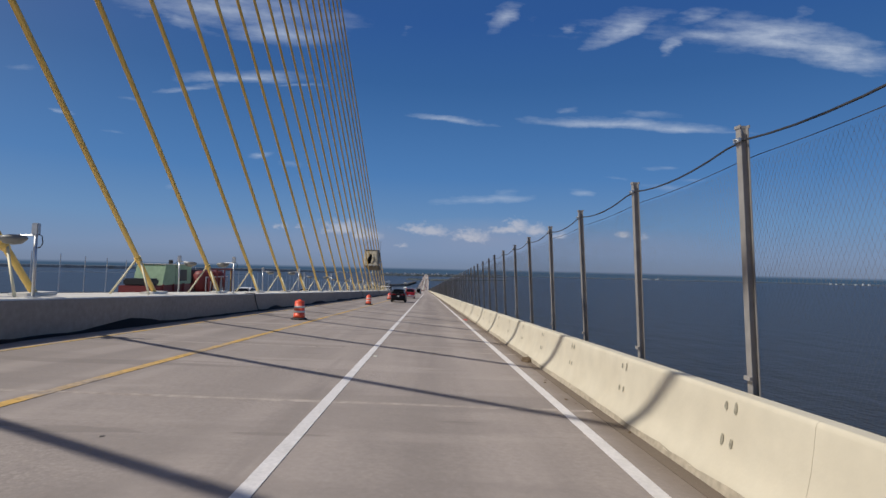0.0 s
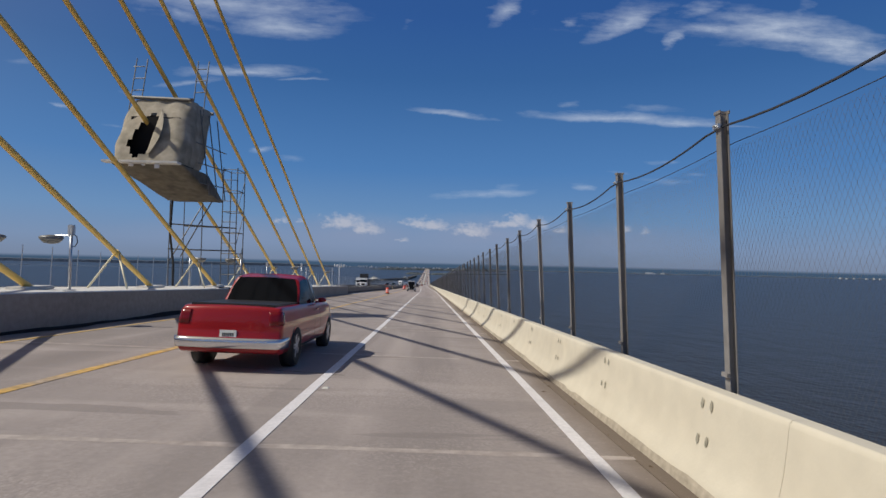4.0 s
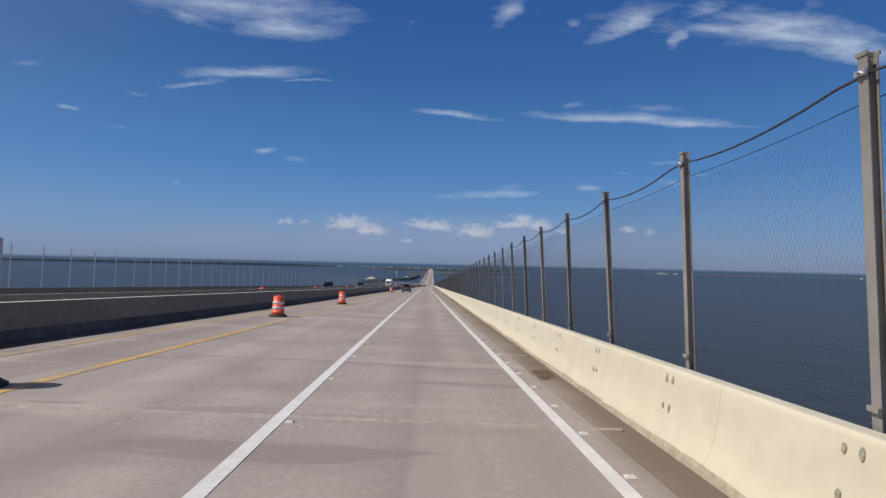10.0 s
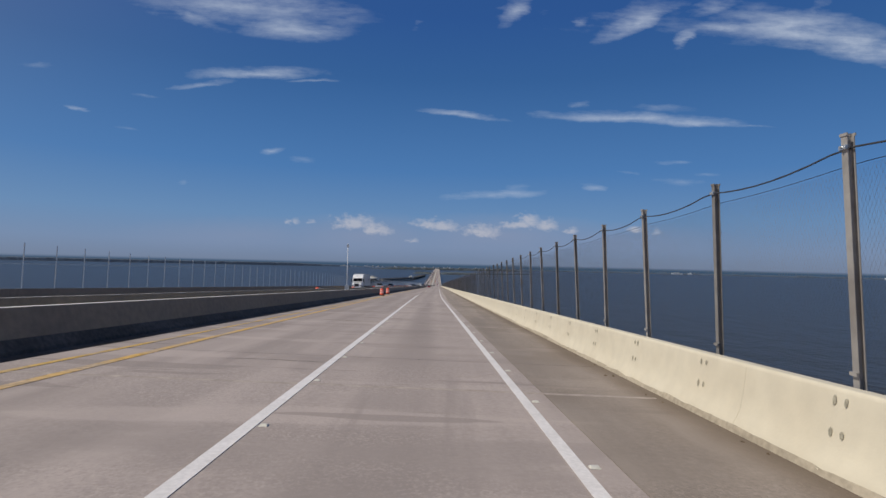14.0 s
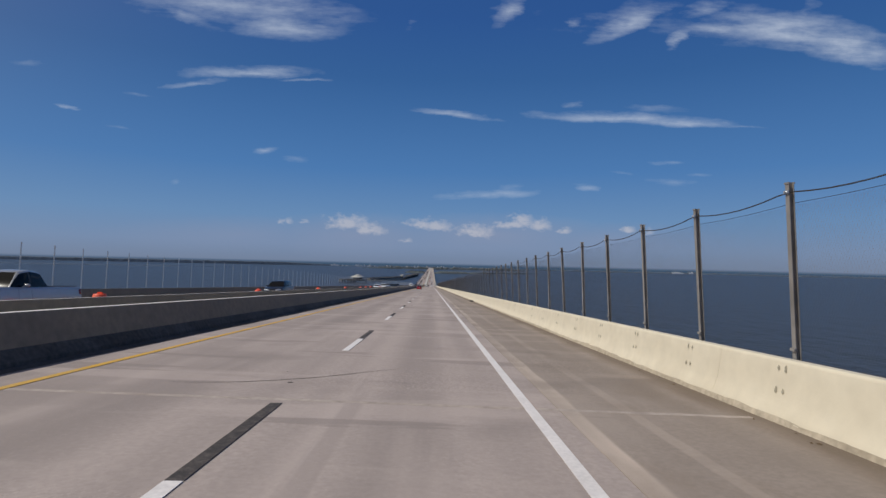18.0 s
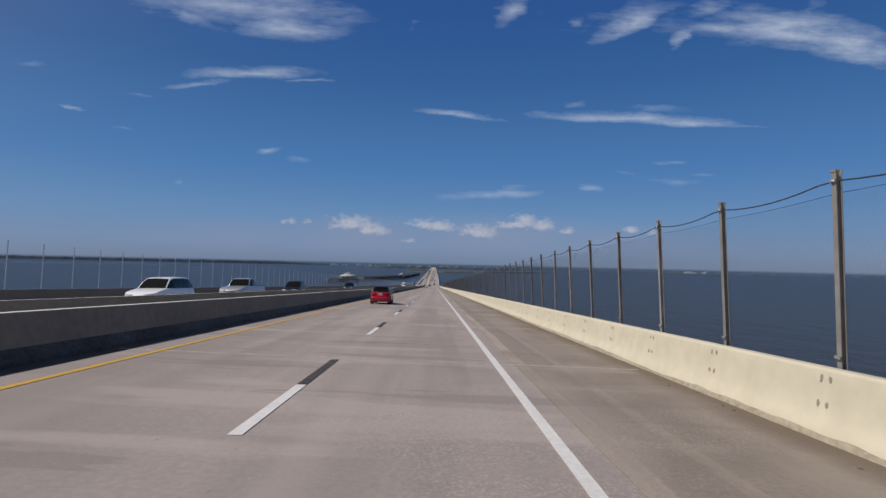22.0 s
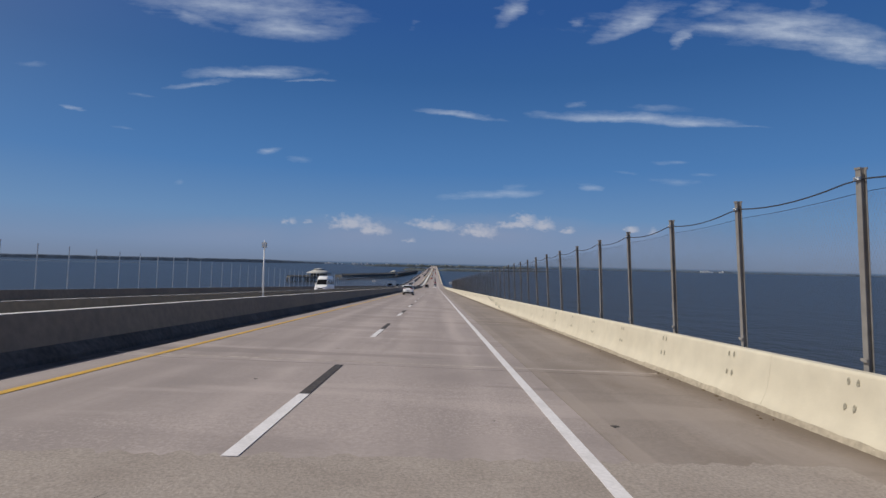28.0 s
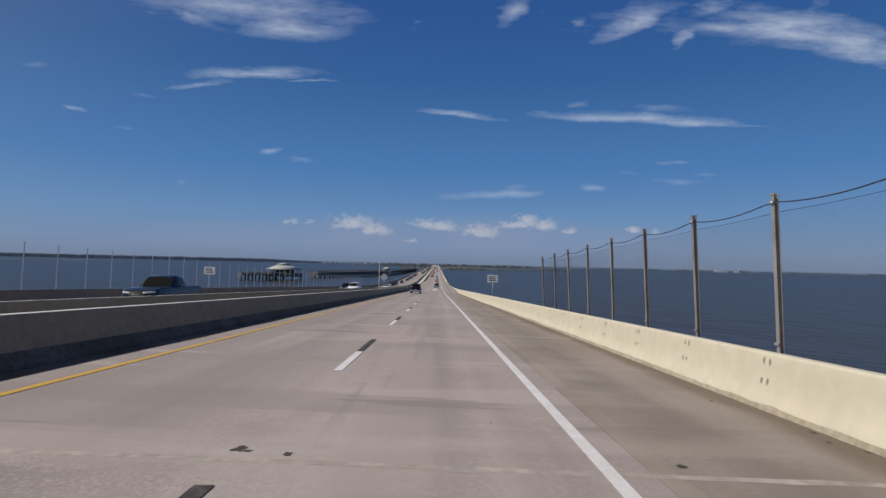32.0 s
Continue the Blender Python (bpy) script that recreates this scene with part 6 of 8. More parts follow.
def semi():
    t = empty("articulated_lorry", label="white articulated lorry with a long pale refrigerated trailer", category="lorry", group=ONC)
    # built from the bumper (y = 0) backwards along -y, facing +y
    W = 1.25
    bm = bmesh.new()
    prof = [(0.02, 0.55), (0.0, 1.45), (-0.15, 1.62), (-1.45, 1.85), (-1.75, 2.05), (-2.05, 2.85), (-2.25, 3.0), (-2.9, 3.62), (-3.7, 3.85), (-4.1, 3.85), (-4.1, 1.1), (-2.4, 0.75), (-1.6, 0.6)]
    L_ = [bm.verts.new((-W * (0.86 if y > -1.6 else 1.0), y, z)) for y, z in prof]
    R_ = [bm.verts.new((W * (0.86 if y > -1.6 else 1.0), y, z)) for y, z in prof]
    for i in range(len(prof)):
        j = (i + 1) % len(prof)
        bm.faces.new((L_[i], L_[j], R_[j], R_[i]))
    bm.faces.new(L_[::-1])
    bm.faces.new(R_)
    bmesh.ops.recalc_face_normals(bm, faces=bm.faces[:])
    bmesh.ops.triangulate(bm, faces=[f for f in bm.faces if len(f.verts) > 4])
    bmesh.ops.bevel(bm, geom=[e for e in bm.edges if e.calc_face_angle(0.0) > 0.5], offset=0.10, segments=3, affect="EDGES", clamp_overlap=True)
    part("cab", bm, P_WHITE, t)
    strip_box("roof_lip", t, P_WHITE, -1.12, 1.12, -2.05, -1.72, 2.84, 2.92, 0.02)
    strip_box("wiper_cowl", t, M_TRIM, -1.0, 1.0, -1.72, -1.40, 1.93, 2.02, 0.02)
    strip_box("badge", t, M_CHROME, -0.09, 0.09, -0.02, 0.05, 1.52, 1.62, 0.02, "plain metal badge")
    for z in (0.95, 1.07, 1.19, 1.31, 1.43):
        strip_box("grille_bar", t, M_STEELDARK, -0.52, 0.52, 0.02, 0.045, z, z + 0.03, 0.004)
    for s in (-1, 1):
        strip_box("exhaust_stack", t, M_STEELDARK, s * 1.05 - 0.07, s * 1.05 + 0.07, -4.42, -4.26, 1.0, 3.6, 0.05)
        strip_box("fog_lamp", t, M_CLEAR, s * 0.8 - 0.1, s * 0.8 + 0.1, 0.06, 0.115, 0.5, 0.6, 0.02)
        strip_box("door_seam", t, M_JOINT, s * 1.253 - 0.004, s * 1.253 + 0.004, -3.12, -3.10, 0.9, 2.8, 0.0)
        strip_box("mirror_arm", t, M_TRIM, s * 1.32 - 0.12, s * 1.32 + 0.12, -1.9, -1.82, 2.28, 2.34, 0.01)
        strip_box("step", t, M_CHROME, s * 1.16 - 0.1, s * 1.16 + 0.1, -3.0, -2.3, 0.5, 0.56, 0.01)
    strip_box("windscreen", t, M_GLASS, -1.08, 1.08, -0.02, 0.02, 0.0, 0.82, 0.01, m=Matrix.Translation((0, -1.74, 2.06)) @ Matrix.Rotation(radians(20), 4, "X"))
    for s in (-1, 1):
        strip_box("side_window", t, M_GLASS, s * W - 0.01, s * W + 0.012, -3.05, -2.15, 2.05, 2.75, 0.02)
        strip_box("door_mirror", t, M_TRIM, s * 1.42 - 0.12, s * 1.42 + 0.12, -1.75, -1.6, 1.95, 2.65, 0.04)
        housing = strip_box("headlamp", t, M_TRIM, s * 0.86 - 0.20, s * 0.86 + 0.20, -0.14, 0.025, 0.92, 1.24, 0.04, "dark headlamp housing")
        strip_box("headlamp_lens", housing, M_CLEAR, s * 0.88 - 0.10, s * 0.88 + 0.10, -0.06, 0.04, 1.0, 1.14, 0.03)
        arch = bmesh.new()
        lathe(arch, [(0.50, -0.06), (0.62, -0.06), (0.62, 0.03), (0.50, 0.03)], 20, axis="X", at=(s * 1.16, -1.05, 0.52))
        bmesh.ops.recalc_face_normals(arch, faces=arch.faces[:])
        part("wheel_arch", arch, M_TRIM, t)
        strip_box("sleeper_panel", t, M_PANEL, s * 1.252 - 0.006, s * 1.252 + 0.008, -4.06, -3.42, 1.15, 3.62, 0.004, "dark blue-grey sleeper side panel")
        strip_box("chrome_trim", t, M_CHROME, s * 0.56 - 0.03, s * 0.56 + 0.03, -0.04, 0.05, 0.86, 1.54, 0.01)
        strip_box("fuel_tank", t, M_CHROME, s * 0.95 - 0.25, s * 0.95 + 0.25, -4.3, -2.6, 0.45, 0.98, 0.1)
        strip_box("fairing", t, M_TRIM, s * 1.12 - 0.04, s * 1.2 + 0.04, -4.7, -4.1, 1.1, 3.7, 0.02)
        strip_box("side_skirt", t, M_TRIM, s * 1.2 - 0.03, s * 1.2 + 0.03, -11.8, -7.4, 0.45, 1.1, 0.01)
        for y in (-1.05, -5.3, -6.4, -12.6, -13.8):
            wheel(t, s * 1.24, y, 0.50, 0.30, M_RIM, 8, s)
    strip_box("grille", t, M_TRIM, -0.55, 0.55, -0.06, 0.03, 0.85, 1.54, 0.03)
    strip_box("chrome_trim", t, M_CHROME, -0.58, 0.58, -0.04, 0.05, 1.54, 1.59, 0.01)
    strip_box("windscreen_bar", t, M_TRIM, -0.015, 0.015, 0.01, 0.03, 0.0, 0.80, 0.0, m=Matrix.Translation((0, -1.74, 2.06)) @ Matrix.Rotation(radians(20), 4, "X"))
    strip_box("front_bumper", t, P_WHITE, -1.15, 1.15, -0.25, 0.10, 0.38, 0.78, 0.05)
    strip_box("chassis", t, M_TRIM, -0.45, 0.45, -7.6, -1.0, 0.6, 0.9, 0.02)
    bm = bmesh.new()
    box(bm, -1.29, 1.29, -14.9, -4.75, 1.15, 3.98, 0.03)
    bmesh.ops.recalc_face_normals(bm, faces=bm.faces[:])
    tb = part("trailer_box", bm, M_WHITETRAIL, t)
    for s in (-1, 1):
        strip_box("trailer_rail", tb, M_ALU, s * 1.295 - 0.012, s * 1.295 + 0.012, -14.9, -4.75, 1.13, 1.24, 0.004)
        strip_box("trailer_rail", tb, M_ALU, s * 1.295 - 0.012, s * 1.295 + 0.012, -14.9, -4.75, 3.90, 3.99, 0.004)
        bm = bmesh.new()
        for i in range(5):
            y = -13.6 + i * 0.62
            box(bm, s * 1.298 - 0.003, s * 1.298 + 0.003, y, y + 0.42, 2.15, 3.0 if i == 4 else 2.85)
        part("side_mark", bm, M_FADEMARK, tb, "grey maker mark as plain bars")
    bars(t, M_FADEMARK, -0.45, 0.45, -2.62, 3.40, 3.52, 6, "roof_mark")
    return t


place(semi(), -23.0, 484.2, zopp, back=True)


def placeo(ob, x, y, length):
    """Oncoming: y is the front; the model runs from its tail forwards."""
    return place(ob, x, y + length, zopp, back=True)


placeo(pickup("pickup_truck", "silver crew-cab pickup truck", P_SILVER, ONC), -20.5, 508.2, 5.6)
placeo(car("suv", "dark blue SUV on the other carriageway", "car", dict(SUV), P_BLUE, ONC), -20.5, 543.8, 5.0)
placeo(pickup("pickup_truck", "dark blue crew-cab pickup truck", P_BLUE, ONC), -20.6, 1033.9, 5.6)
placeo(car("suv", "dark SUV on the other carriageway", "car", dict(MIDSUV), P_BLACK, ONC, lod=1), -20.5, 327.0, 4.75)
placeo(pickup("pickup_truck", "dark green pickup truck", paint("green_car_paint", (0.03, 0.05, 0.035)), ONC, lod=1), -20.5, 368.0, 5.6)
placeo(car("saloon", "white saloon on the other carriageway", "car", dict(SEDAN), P_WHITE, ONC, lod=1), -20.3, 640.0, 4.75)
placeo(car("suv", "white SUV on the other carriageway", "car", dict(MIDSUV), P_WHITE, ONC, lod=1), -20.3, 661.0, 4.75)
placeo(pickup("pickup_truck", "silver pickup truck on the other carriageway", P_SILVER, ONC, lod=1), -20.3, 673.5, 5.6)
placeo(car("suv", "black SUV on the other carriageway", "car", dict(MIDSUV), P_BLACK, ONC, lod=1), -20.3, 690.0, 4.75)
placeo(car("suv", "dark blue SUV on the other carriageway", "car", dict(SUV), P_BLUE, ONC, lod=1), -20.5, 730.0, 5.0)
placeo(car("suv", "black SUV on the other carriageway", "car", dict(MIDSUV), P_BLACK, ONC, lod=1), -22.6, 742.0, 4.75)
placeo(car("saloon", "white saloon on the other carriageway", "car", dict(SEDAN), P_WHITE, ONC, lod=1), -19.9, 49.0, 4.75)
placeo(car("saloon", "silver saloon on the other carriageway", "car", dict(SEDAN), P_SILVER, ONC, lod=1), -19.9, 74.0, 4.75)
placeo(car("suv", "white SUV on the other carriageway", "car", dict(MIDSUV), P_WHITE, ONC, lod=1), -19.6, 1098.0, 4.75)
placeo(car("suv", "dark SUV on the other carriageway", "car", dict(MIDSUV), P_BLUE, ONC, lod=1), -23.4, 1112.0, 4.75)
placeo(car("saloon", "white saloon on the other carriageway", "car", dict(SEDAN), P_WHITE, ONC, lod=1), -19.6, 1158.0, 4.75)

VAN = dict(L=6.4, W=2.0, H=2.22, clear=0.28, belt=1.38, hood=1.24, glass=(0.05, 0.14, 4.55, 5.55), r=0.36, over=1.5, wb=3.8, roofw=0.82, round=0.10, hip=0.985,
           lamp=(1.0, 1.4, 0.12), slim=0.95, plate_z=0.7, cut=[1.6, 3.0, 4.1], pil=0.12, bumper=(0.3, 0.5), bumper_mat=M_TRIM, pillar=P_WHITE, front_pillar=P_WHITE)
van = placeo(car("van", "tall white panel van with dark windows", "van", VAN, P_WHITE, ONC), -22.4, 934.0, 6.4)
bm = bmesh.new()
rows_ = []
for y, k, z in ((0.10, 0.78, 2.16), (0.12, 0.80, 2.62), (0.5, 0.80, 2.70), (3.6, 0.80, 2.70), (4.3, 0.78, 2.60), (4.75, 0.74, 2.36), (4.85, 0.72, 2.16)):
    rows_.append([bm.verts.new(q) for q in ((-k, y, 2.12), (-k * 0.99, y, 2.12 + (z - 2.12) * 0.7), (-k * 0.8, y, z), (k * 0.8, y, z), (k * 0.99, y, 2.12 + (z - 2.12) * 0.7), (k, y, 2.12))])
for a, b in zip(rows_, rows_[1:]):
    for i in range(5):
        bm.faces.new((a[i], a[i + 1], b[i + 1], b[i]))
bm.faces.new(rows_[0][::-1])
bm.faces.new(rows_[-1])
bmesh.ops.recalc_face_normals(bm, faces=bm.faces[:])
part("high_roof", bm, P_WHITE, van, "raised white roof", smooth=True)



def box_truck(x, yfront, label, cabmat, boxmat, h, length, dump=False):
    t = empty("dump_truck" if dump else "box_truck", label=label, category="truck", group=ONC)
    strip_box("cab", t, cabmat, -1.05, 1.05, -2.3, -0.9, 0.75, 2.75, 0.12)
    strip_box("bonnet", t, cabmat, -0.8, 0.8, -1.0, 0.0, 0.75, 1.65, 0.12)
    strip_box("windscreen", t, M_GLASS, -0.95, 0.95, -0.93, -0.88, 1.75, 2.5, 0.02)
    strip_box("grille", t, M_TRIM, -0.5, 0.5, -0.03, 0.03, 0.9, 1.5, 0.03)
    strip_box("front_bumper", t, M_CHROME, -1.1, 1.1, -0.1, 0.12, 0.45, 0.75, 0.04)
    strip_box("chassis", t, M_TRIM, -0.45, 0.45, -length, -1.0, 0.6, 0.9, 0.02)
    if dump:
        bm = bmesh.new()
        for x0, x1, y0, y1 in ((-1.2, -1.1, -length, -2.5), (1.1, 1.2, -length, -2.5), (-1.1, 1.1, -2.6, -2.5), (-1.1, 1.1, -length, -length + 0.1)):
            box(bm, x0, x1, y0, y1, 0.95, 2.6)
        box(bm, -1.1, 1.1, -length + 0.1, -2.6, 0.95, 1.05)
        part("dump_body", bm, M_TRIM, t)
        strip_box("arrow_board", t, M_TRIM, -1.15, 1.15, -2.75, -2.62, 3.0, h, 0.02, "dark raised sign board")
        for s in (-0.8, 0.8):
            bm = bmesh.new()
            tube(bm, (s, -2.68, 2.5), (s, -2.68, 3.05), 0.04, n=6)
            part("board_post", bm, M_GALV, t)
    else:
        strip_box("cargo_box", t, boxmat, -1.25, 1.25, -length, -2.4, 0.95, h, 0.03)
    for s in (-1, 1):
        strip_box("door_mirror", t, M_TRIM, s * 1.25 - 0.1, s * 1.25 + 0.1, -1.1, -1.0, 1.8, 2.35, 0.03)
        strip_box("side_window", t, M_GLASS, s * 1.05 - 0.01, s * 1.05 + 0.012, -2.1, -1.15, 1.8, 2.45, 0.02)
        strip_box("headlamp", t, M_CLEAR, s * 0.68 - 0.12, s * 0.68 + 0.12, -0.1, 0.03, 0.95, 1.15, 0.03)
        for y in (-0.9, -length + 1.4):
            wheel(t, s * 1.2, y, 0.48, 0.28, M_RIM, 8, s)
    return place(t, x, yfront, zopp, back=True)


box_truck(-20.2, 238.0, "white works truck with a dark raised sign board", P_WHITE, M_TRIM, 4.1, 7.5, True)
box_truck(-23.0, 251.0, "white box truck with a plain pale cargo body", P_WHITE, M_WHITETRAIL, 3.3, 9.0)

# distant cars on the level causeway
rng = random.Random(4)
pal = [P_WHITE, P_BLACK, P_SILVER, P_GREY, P_RED, P_BLUE, P_WHITE, P_BLACK]
base = {}
for i in range(76):
    mt = pal[i % len(pal)]
    ours = i % 2 == 0
    yy = 1225 + (i // 2) * 33 + rng.uniform(-12, 12)
    xx = (rng.choice((-5.3, -9.2)) if ours else rng.choice((-19.4, -23.2)))
    kind = SEDAN if i % 3 else MIDSUV
    key = (mt.name, i % 3 > 0)
    if key not in base:
        ob = car("distant_car", "small distant car on the causeway", "car", dict(kind, bumper_mat=M_TRIM), mt, "causeway traffic", lod=1)
        base[key] = ob
    else:
        ob = copy_thing(base[key], Matrix())
    place(ob, xx, yy, zroad if ours else zopp, back=not ours)

# ---- traffic drums ----


def drum():
    d = empty("traffic_drum", label="orange plastic traffic drum with white bands and black rubber base", category="traffic drum", group="traffic drums")
    bm = bmesh.new()
    lathe(bm, [(0.02, 0.10), (0.285, 0.10), (0.285, 0.27), (0.27, 0.275), (0.27, 0.49), (0.255, 0.495), (0.255, 0.71), (0.24, 0.715), (0.24, 0.90), (0.21, 0.955), (0.12, 0.965), (0.02, 0.965)], 24)
    part("shell", bm, M_ORANGE, d)
    for z0, r in ((0.345, 0.272), (0.585, 0.257)):
        bm = bmesh.new()
        lathe(bm, [(r - 0.02, z0), (r + 0.002, z0), (r + 0.002, z0 + 0.11), (r - 0.02, z0 + 0.11)], 24)
        part("reflective_band", bm, M_REFLECT, d)
    bm = bmesh.new()
    lathe(bm, [(0.1, 0.0), (0.42, 0.0), (0.43, 0.03), (0.38, 0.06), (0.31, 0.11), (0.1, 0.11)], 20)
    part("rubber_base", bm, M_RUBBER, d)
    bm = bmesh.new()
    box(bm, -0.10, 0.10, -0.025, 0.025, 0.95, 1.03, 0.015)
    part("handle", bm, M_ORANGE, d)
    return d


first = drum()
SPOTS = [(-9.15, 27.7), (-8.75, 56.2), (-8.7, 85.6), (-8.85, 176.6), (-9.3, 243.8), (-9.75, 261.0), (-9.5, 277.3), (-10.5, 340.1), (-11.5, 431.2), (-11.75, 442.5)]
rng = random.Random(2)
for i, (x, y) in enumerate(SPOTS):
    m = Matrix.Translation((x, y, zroad(x, y) + 0.004)) @ Matrix.Rotation(-math.atan(GRADE), 4, "X") @ Matrix.Rotation(rng.uniform(0, 6), 4, "Z")
    if i == 0:
        first.matrix_basis = m
    else:
        copy_thing(first, m)
for y in (284.0, 306.0, 332.0, 420.0, 446.0, 474.0, 492.0, 512.0, 531.0, 552.0, 571.0, 588.0, 596.0, 604.0, 624.0):
    x = -17.75
    copy_thing(first, Matrix.Translation((x, y, zopp(x, y) + 0.004)) @ Matrix.Rotation(-math.atan(GRADE), 4, "X"))

M_LAMPGREY = material("dull_lamp_metal", (0.20, 0.20, 0.19), rough=0.45, metal=0.3, grain=0.1)

# ---- fittings on the median of the cable-stayed spans ----
def light_post(x, y, d):
    """d: the way the lamp leans over the median."""
    p = empty("median_light", (x, y, zslab(y) - 0.01), label="grey metal post with a domed floodlight on the median", category="lamp", group="median lights")
    bm = bmesh.new()
    tube(bm, (0, 0, 0.0), (0, 0, 1.85), 0.045, n=8)
    part("pole", bm, M_GALV, p)
    bm = bmesh.new()
    box(bm, -0.09, 0.09, -0.07, 0.07, 1.74, 2.08, 0.02)
    part("junction_box", bm, M_GALV, p)
    bm = bmesh.new()
    box(bm, -0.13, 0.13, -0.13, 0.13, 0.0, 0.03, 0.0)
    part("foot_plate", bm, M_GALV, p)
    bm = bmesh.new()
    lathe(bm, [(0.02, -0.20), (0.20, -0.17), (0.31, -0.06), (0.34, 0.0), (0.30, 0.05), (0.08, 0.09)], 18, at=(d * 0.62, 0.0, 1.66))
    part("lamp_head", bm, M_LAMPGREY, p, "domed grey lamp head")
    bm = bmesh.new()
    tube(bm, (0, 0, 1.74), (d * 0.62, 0.0, 1.72), 0.03, n=6)
    part("lamp_arm", bm, M_GALV, p)
    bm = bmesh.new()
    loop = [(0.05 - d * 0.0, 0.0, 1.78), (-d * 0.17, 0.0, 1.72), (-d * 0.20, 0.0, 1.52), (-d * 0.13, 0.0, 1.40), (0.0, 0.0, 1.38)]
    for a, b in zip(loop, loop[1:]):
        tube(bm, a, b, 0.014, n=5)
    part("cable_loop", bm, M_RUBBER, p)
    return p


for i in range(10):
    light_post(-13.65, 15.45 + 15.4 * i, -1)
    light_post(-16.7, 15.45 + 15.4 * i, 1)

# black sheeting and hose along the foot of the median wall
rng = random.Random(9)
bm = bmesh.new()
ys = fine(4.0, 128.0, 0.7)
prev = None
for y in ys:
    a = 0.10 + 0.24 * max(0.0, noise.noise(Vector((y * 0.35, 3.1, 0)))) + 0.05 * rng.random()
    h = 0.05 + 0.36 * max(0.0, noise.noise(Vector((y * 0.22, 7.7, 0)))) + 0.03 * rng.random()
    x = x_med(y) + 0.004
    z = zroad(x, y)
    row = [bm.verts.new((x, y, z + h)), bm.verts.new((x + a * 0.4, y, z + h * 0.75)), bm.verts.new((x + a * 1.1, y, z + h * 0.25)), bm.verts.new((x + a * 1.6, y, z + 0.003))]
    if prev:
        for i in range(3):
            bm.faces.new((prev[i], prev[i + 1], row[i + 1], row[i]))
    prev = row
tagged(link("plastic_sheeting", bm, M_TARP), "crumpled black plastic sheeting along the median wall", "sheeting")
for y0 in (34.0, 89.5, 121.0):
    bm = bmesh.new()
    pts = [Vector((x_med(y0) - 0.5, y0 - 0.4, zslab(y0) + 0.02)), Vector((x_med(y0) + 0.03, y0 - 0.2, zslab(y0) + 0.0)), Vector((x_med(y0) + 0.06, y0, zslab(y0) - 0.5)), Vector((x_med(y0) + 0.14, y0 + 0.25, zroad(x_med(y0), y0) + 0.08)), Vector((x_med(y0) + 0.3, y0 + 0.9, zroad(x_med(y0), y0) + 0.03))]
    for a, b in zip(pts, pts[1:]):
        tube(bm, a, b, 0.03, n=6)
    tagged(link("hose", bm, M_RUBBER), "black rubber hose hanging over the median wall", "hose")

# work plant behind the median
M_GREEN = material("green_plant_paint", (0.26, 0.40, 0.25), rough=0.5, grain=0.08, scale=4.0, stain=0.4, stain_scale=1.5)
M_REDPL = material("red_plant_paint", (0.20, 0.035, 0.035), rough=0.55, grain=0.1, scale=5.0, stain=0.4, stain_scale=2.0)
ox, oy = -18.9, 33.0
plant = empty("compressor_skid", (ox, oy, zopp(ox, oy)), label="green site compressor on a red steel skid", category="compressor")
strip_box("skid", plant, M_REDPL, -0.9, 0.9, -2.6, 2.6, 0.3, 1.55, 0.03)
bm = bmesh.new()
prof = [(-1.25, 1.55), (-0.85, 2.72), (-0.80, 2.76), (2.45, 2.76), (2.5, 2.70), (2.5, 1.55)]
L_ = [bm.verts.new((-0.85, y, z)) for y, z in prof]
R_ = [bm.verts.new((0.85, y, z)) for y, z in prof]
for i in range(6):
    bm.faces.new((L_[i], L_[(i + 1) % 6], R_[(i + 1) % 6], R_[i]))
bm.faces.new(L_[::-1])
bm.faces.new(R_)
bmesh.ops.recalc_face_normals(bm, faces=bm.faces[:])
canopy = part("canopy", bm, M_GREEN, plant, "faded green canopy")
strip_box("canopy_rim", canopy, M_PALE, -0.88, 0.88, -0.9, 2.5, 2.755, 2.79, 0.01)
strip_box("canopy_vent", canopy, M_TRIM, 0.84, 0.862, 0.9, 1.9, 1.75, 2.45, 0.01)
strip_box("canopy_seam", canopy, M_TRIM, 0.846, 0.858, 0.35, 0.38, 1.6, 2.7, 0.0)
for y in (-2.5, -1.3, 0.0, 1.3, 2.5):
    strip_box("skid_post", plant, M_REDPL, 0.88, 0.98, y - 0.06, y + 0.06, 0.25, 1.6, 0.01)
strip_box("fuel_tank", plant, M_TRIM, -0.7, 0.8, -2.55, -1.5, 1.55, 1.95, 0.08)
strip_box("exhaust", plant, M_TRIM, -0.1, 0.1, 1.4, 1.6, 2.7, 3.05, 0.02)
for s in (-1, 1):
    for y in (-1.4, 1.4):
        wheel(plant, s * 0.95, y, 0.36, 0.2, M_TRIM, 5, s)
gx, gy = -18.9, 40.5
gen = empty("blast_machine", (gx, gy, zopp(gx, gy)), label="dark red site machine with pipes and hoppers", category="machine")
strip_box("chassis", gen, M_REDPL, -0.9, 0.9, -2.2, 2.2, 0.45, 0.9, 0.03)
for y in (-1.3, 0.1, 1.4):
    bm = bmesh.new()
    lathe(bm, [(0.05, 0.9), (0.35, 1.2), (0.55, 1.5), (0.55, 2.35), (0.4, 2.6), (0.05, 2.66)], 14, at=(0, y, 0))
    part("hopper", bm, M_REDPL, gen)
bm = bmesh.new()
tube(bm, (0.6, -2.0, 2.2), (0.6, 2.0, 2.2), 0.05, n=6)
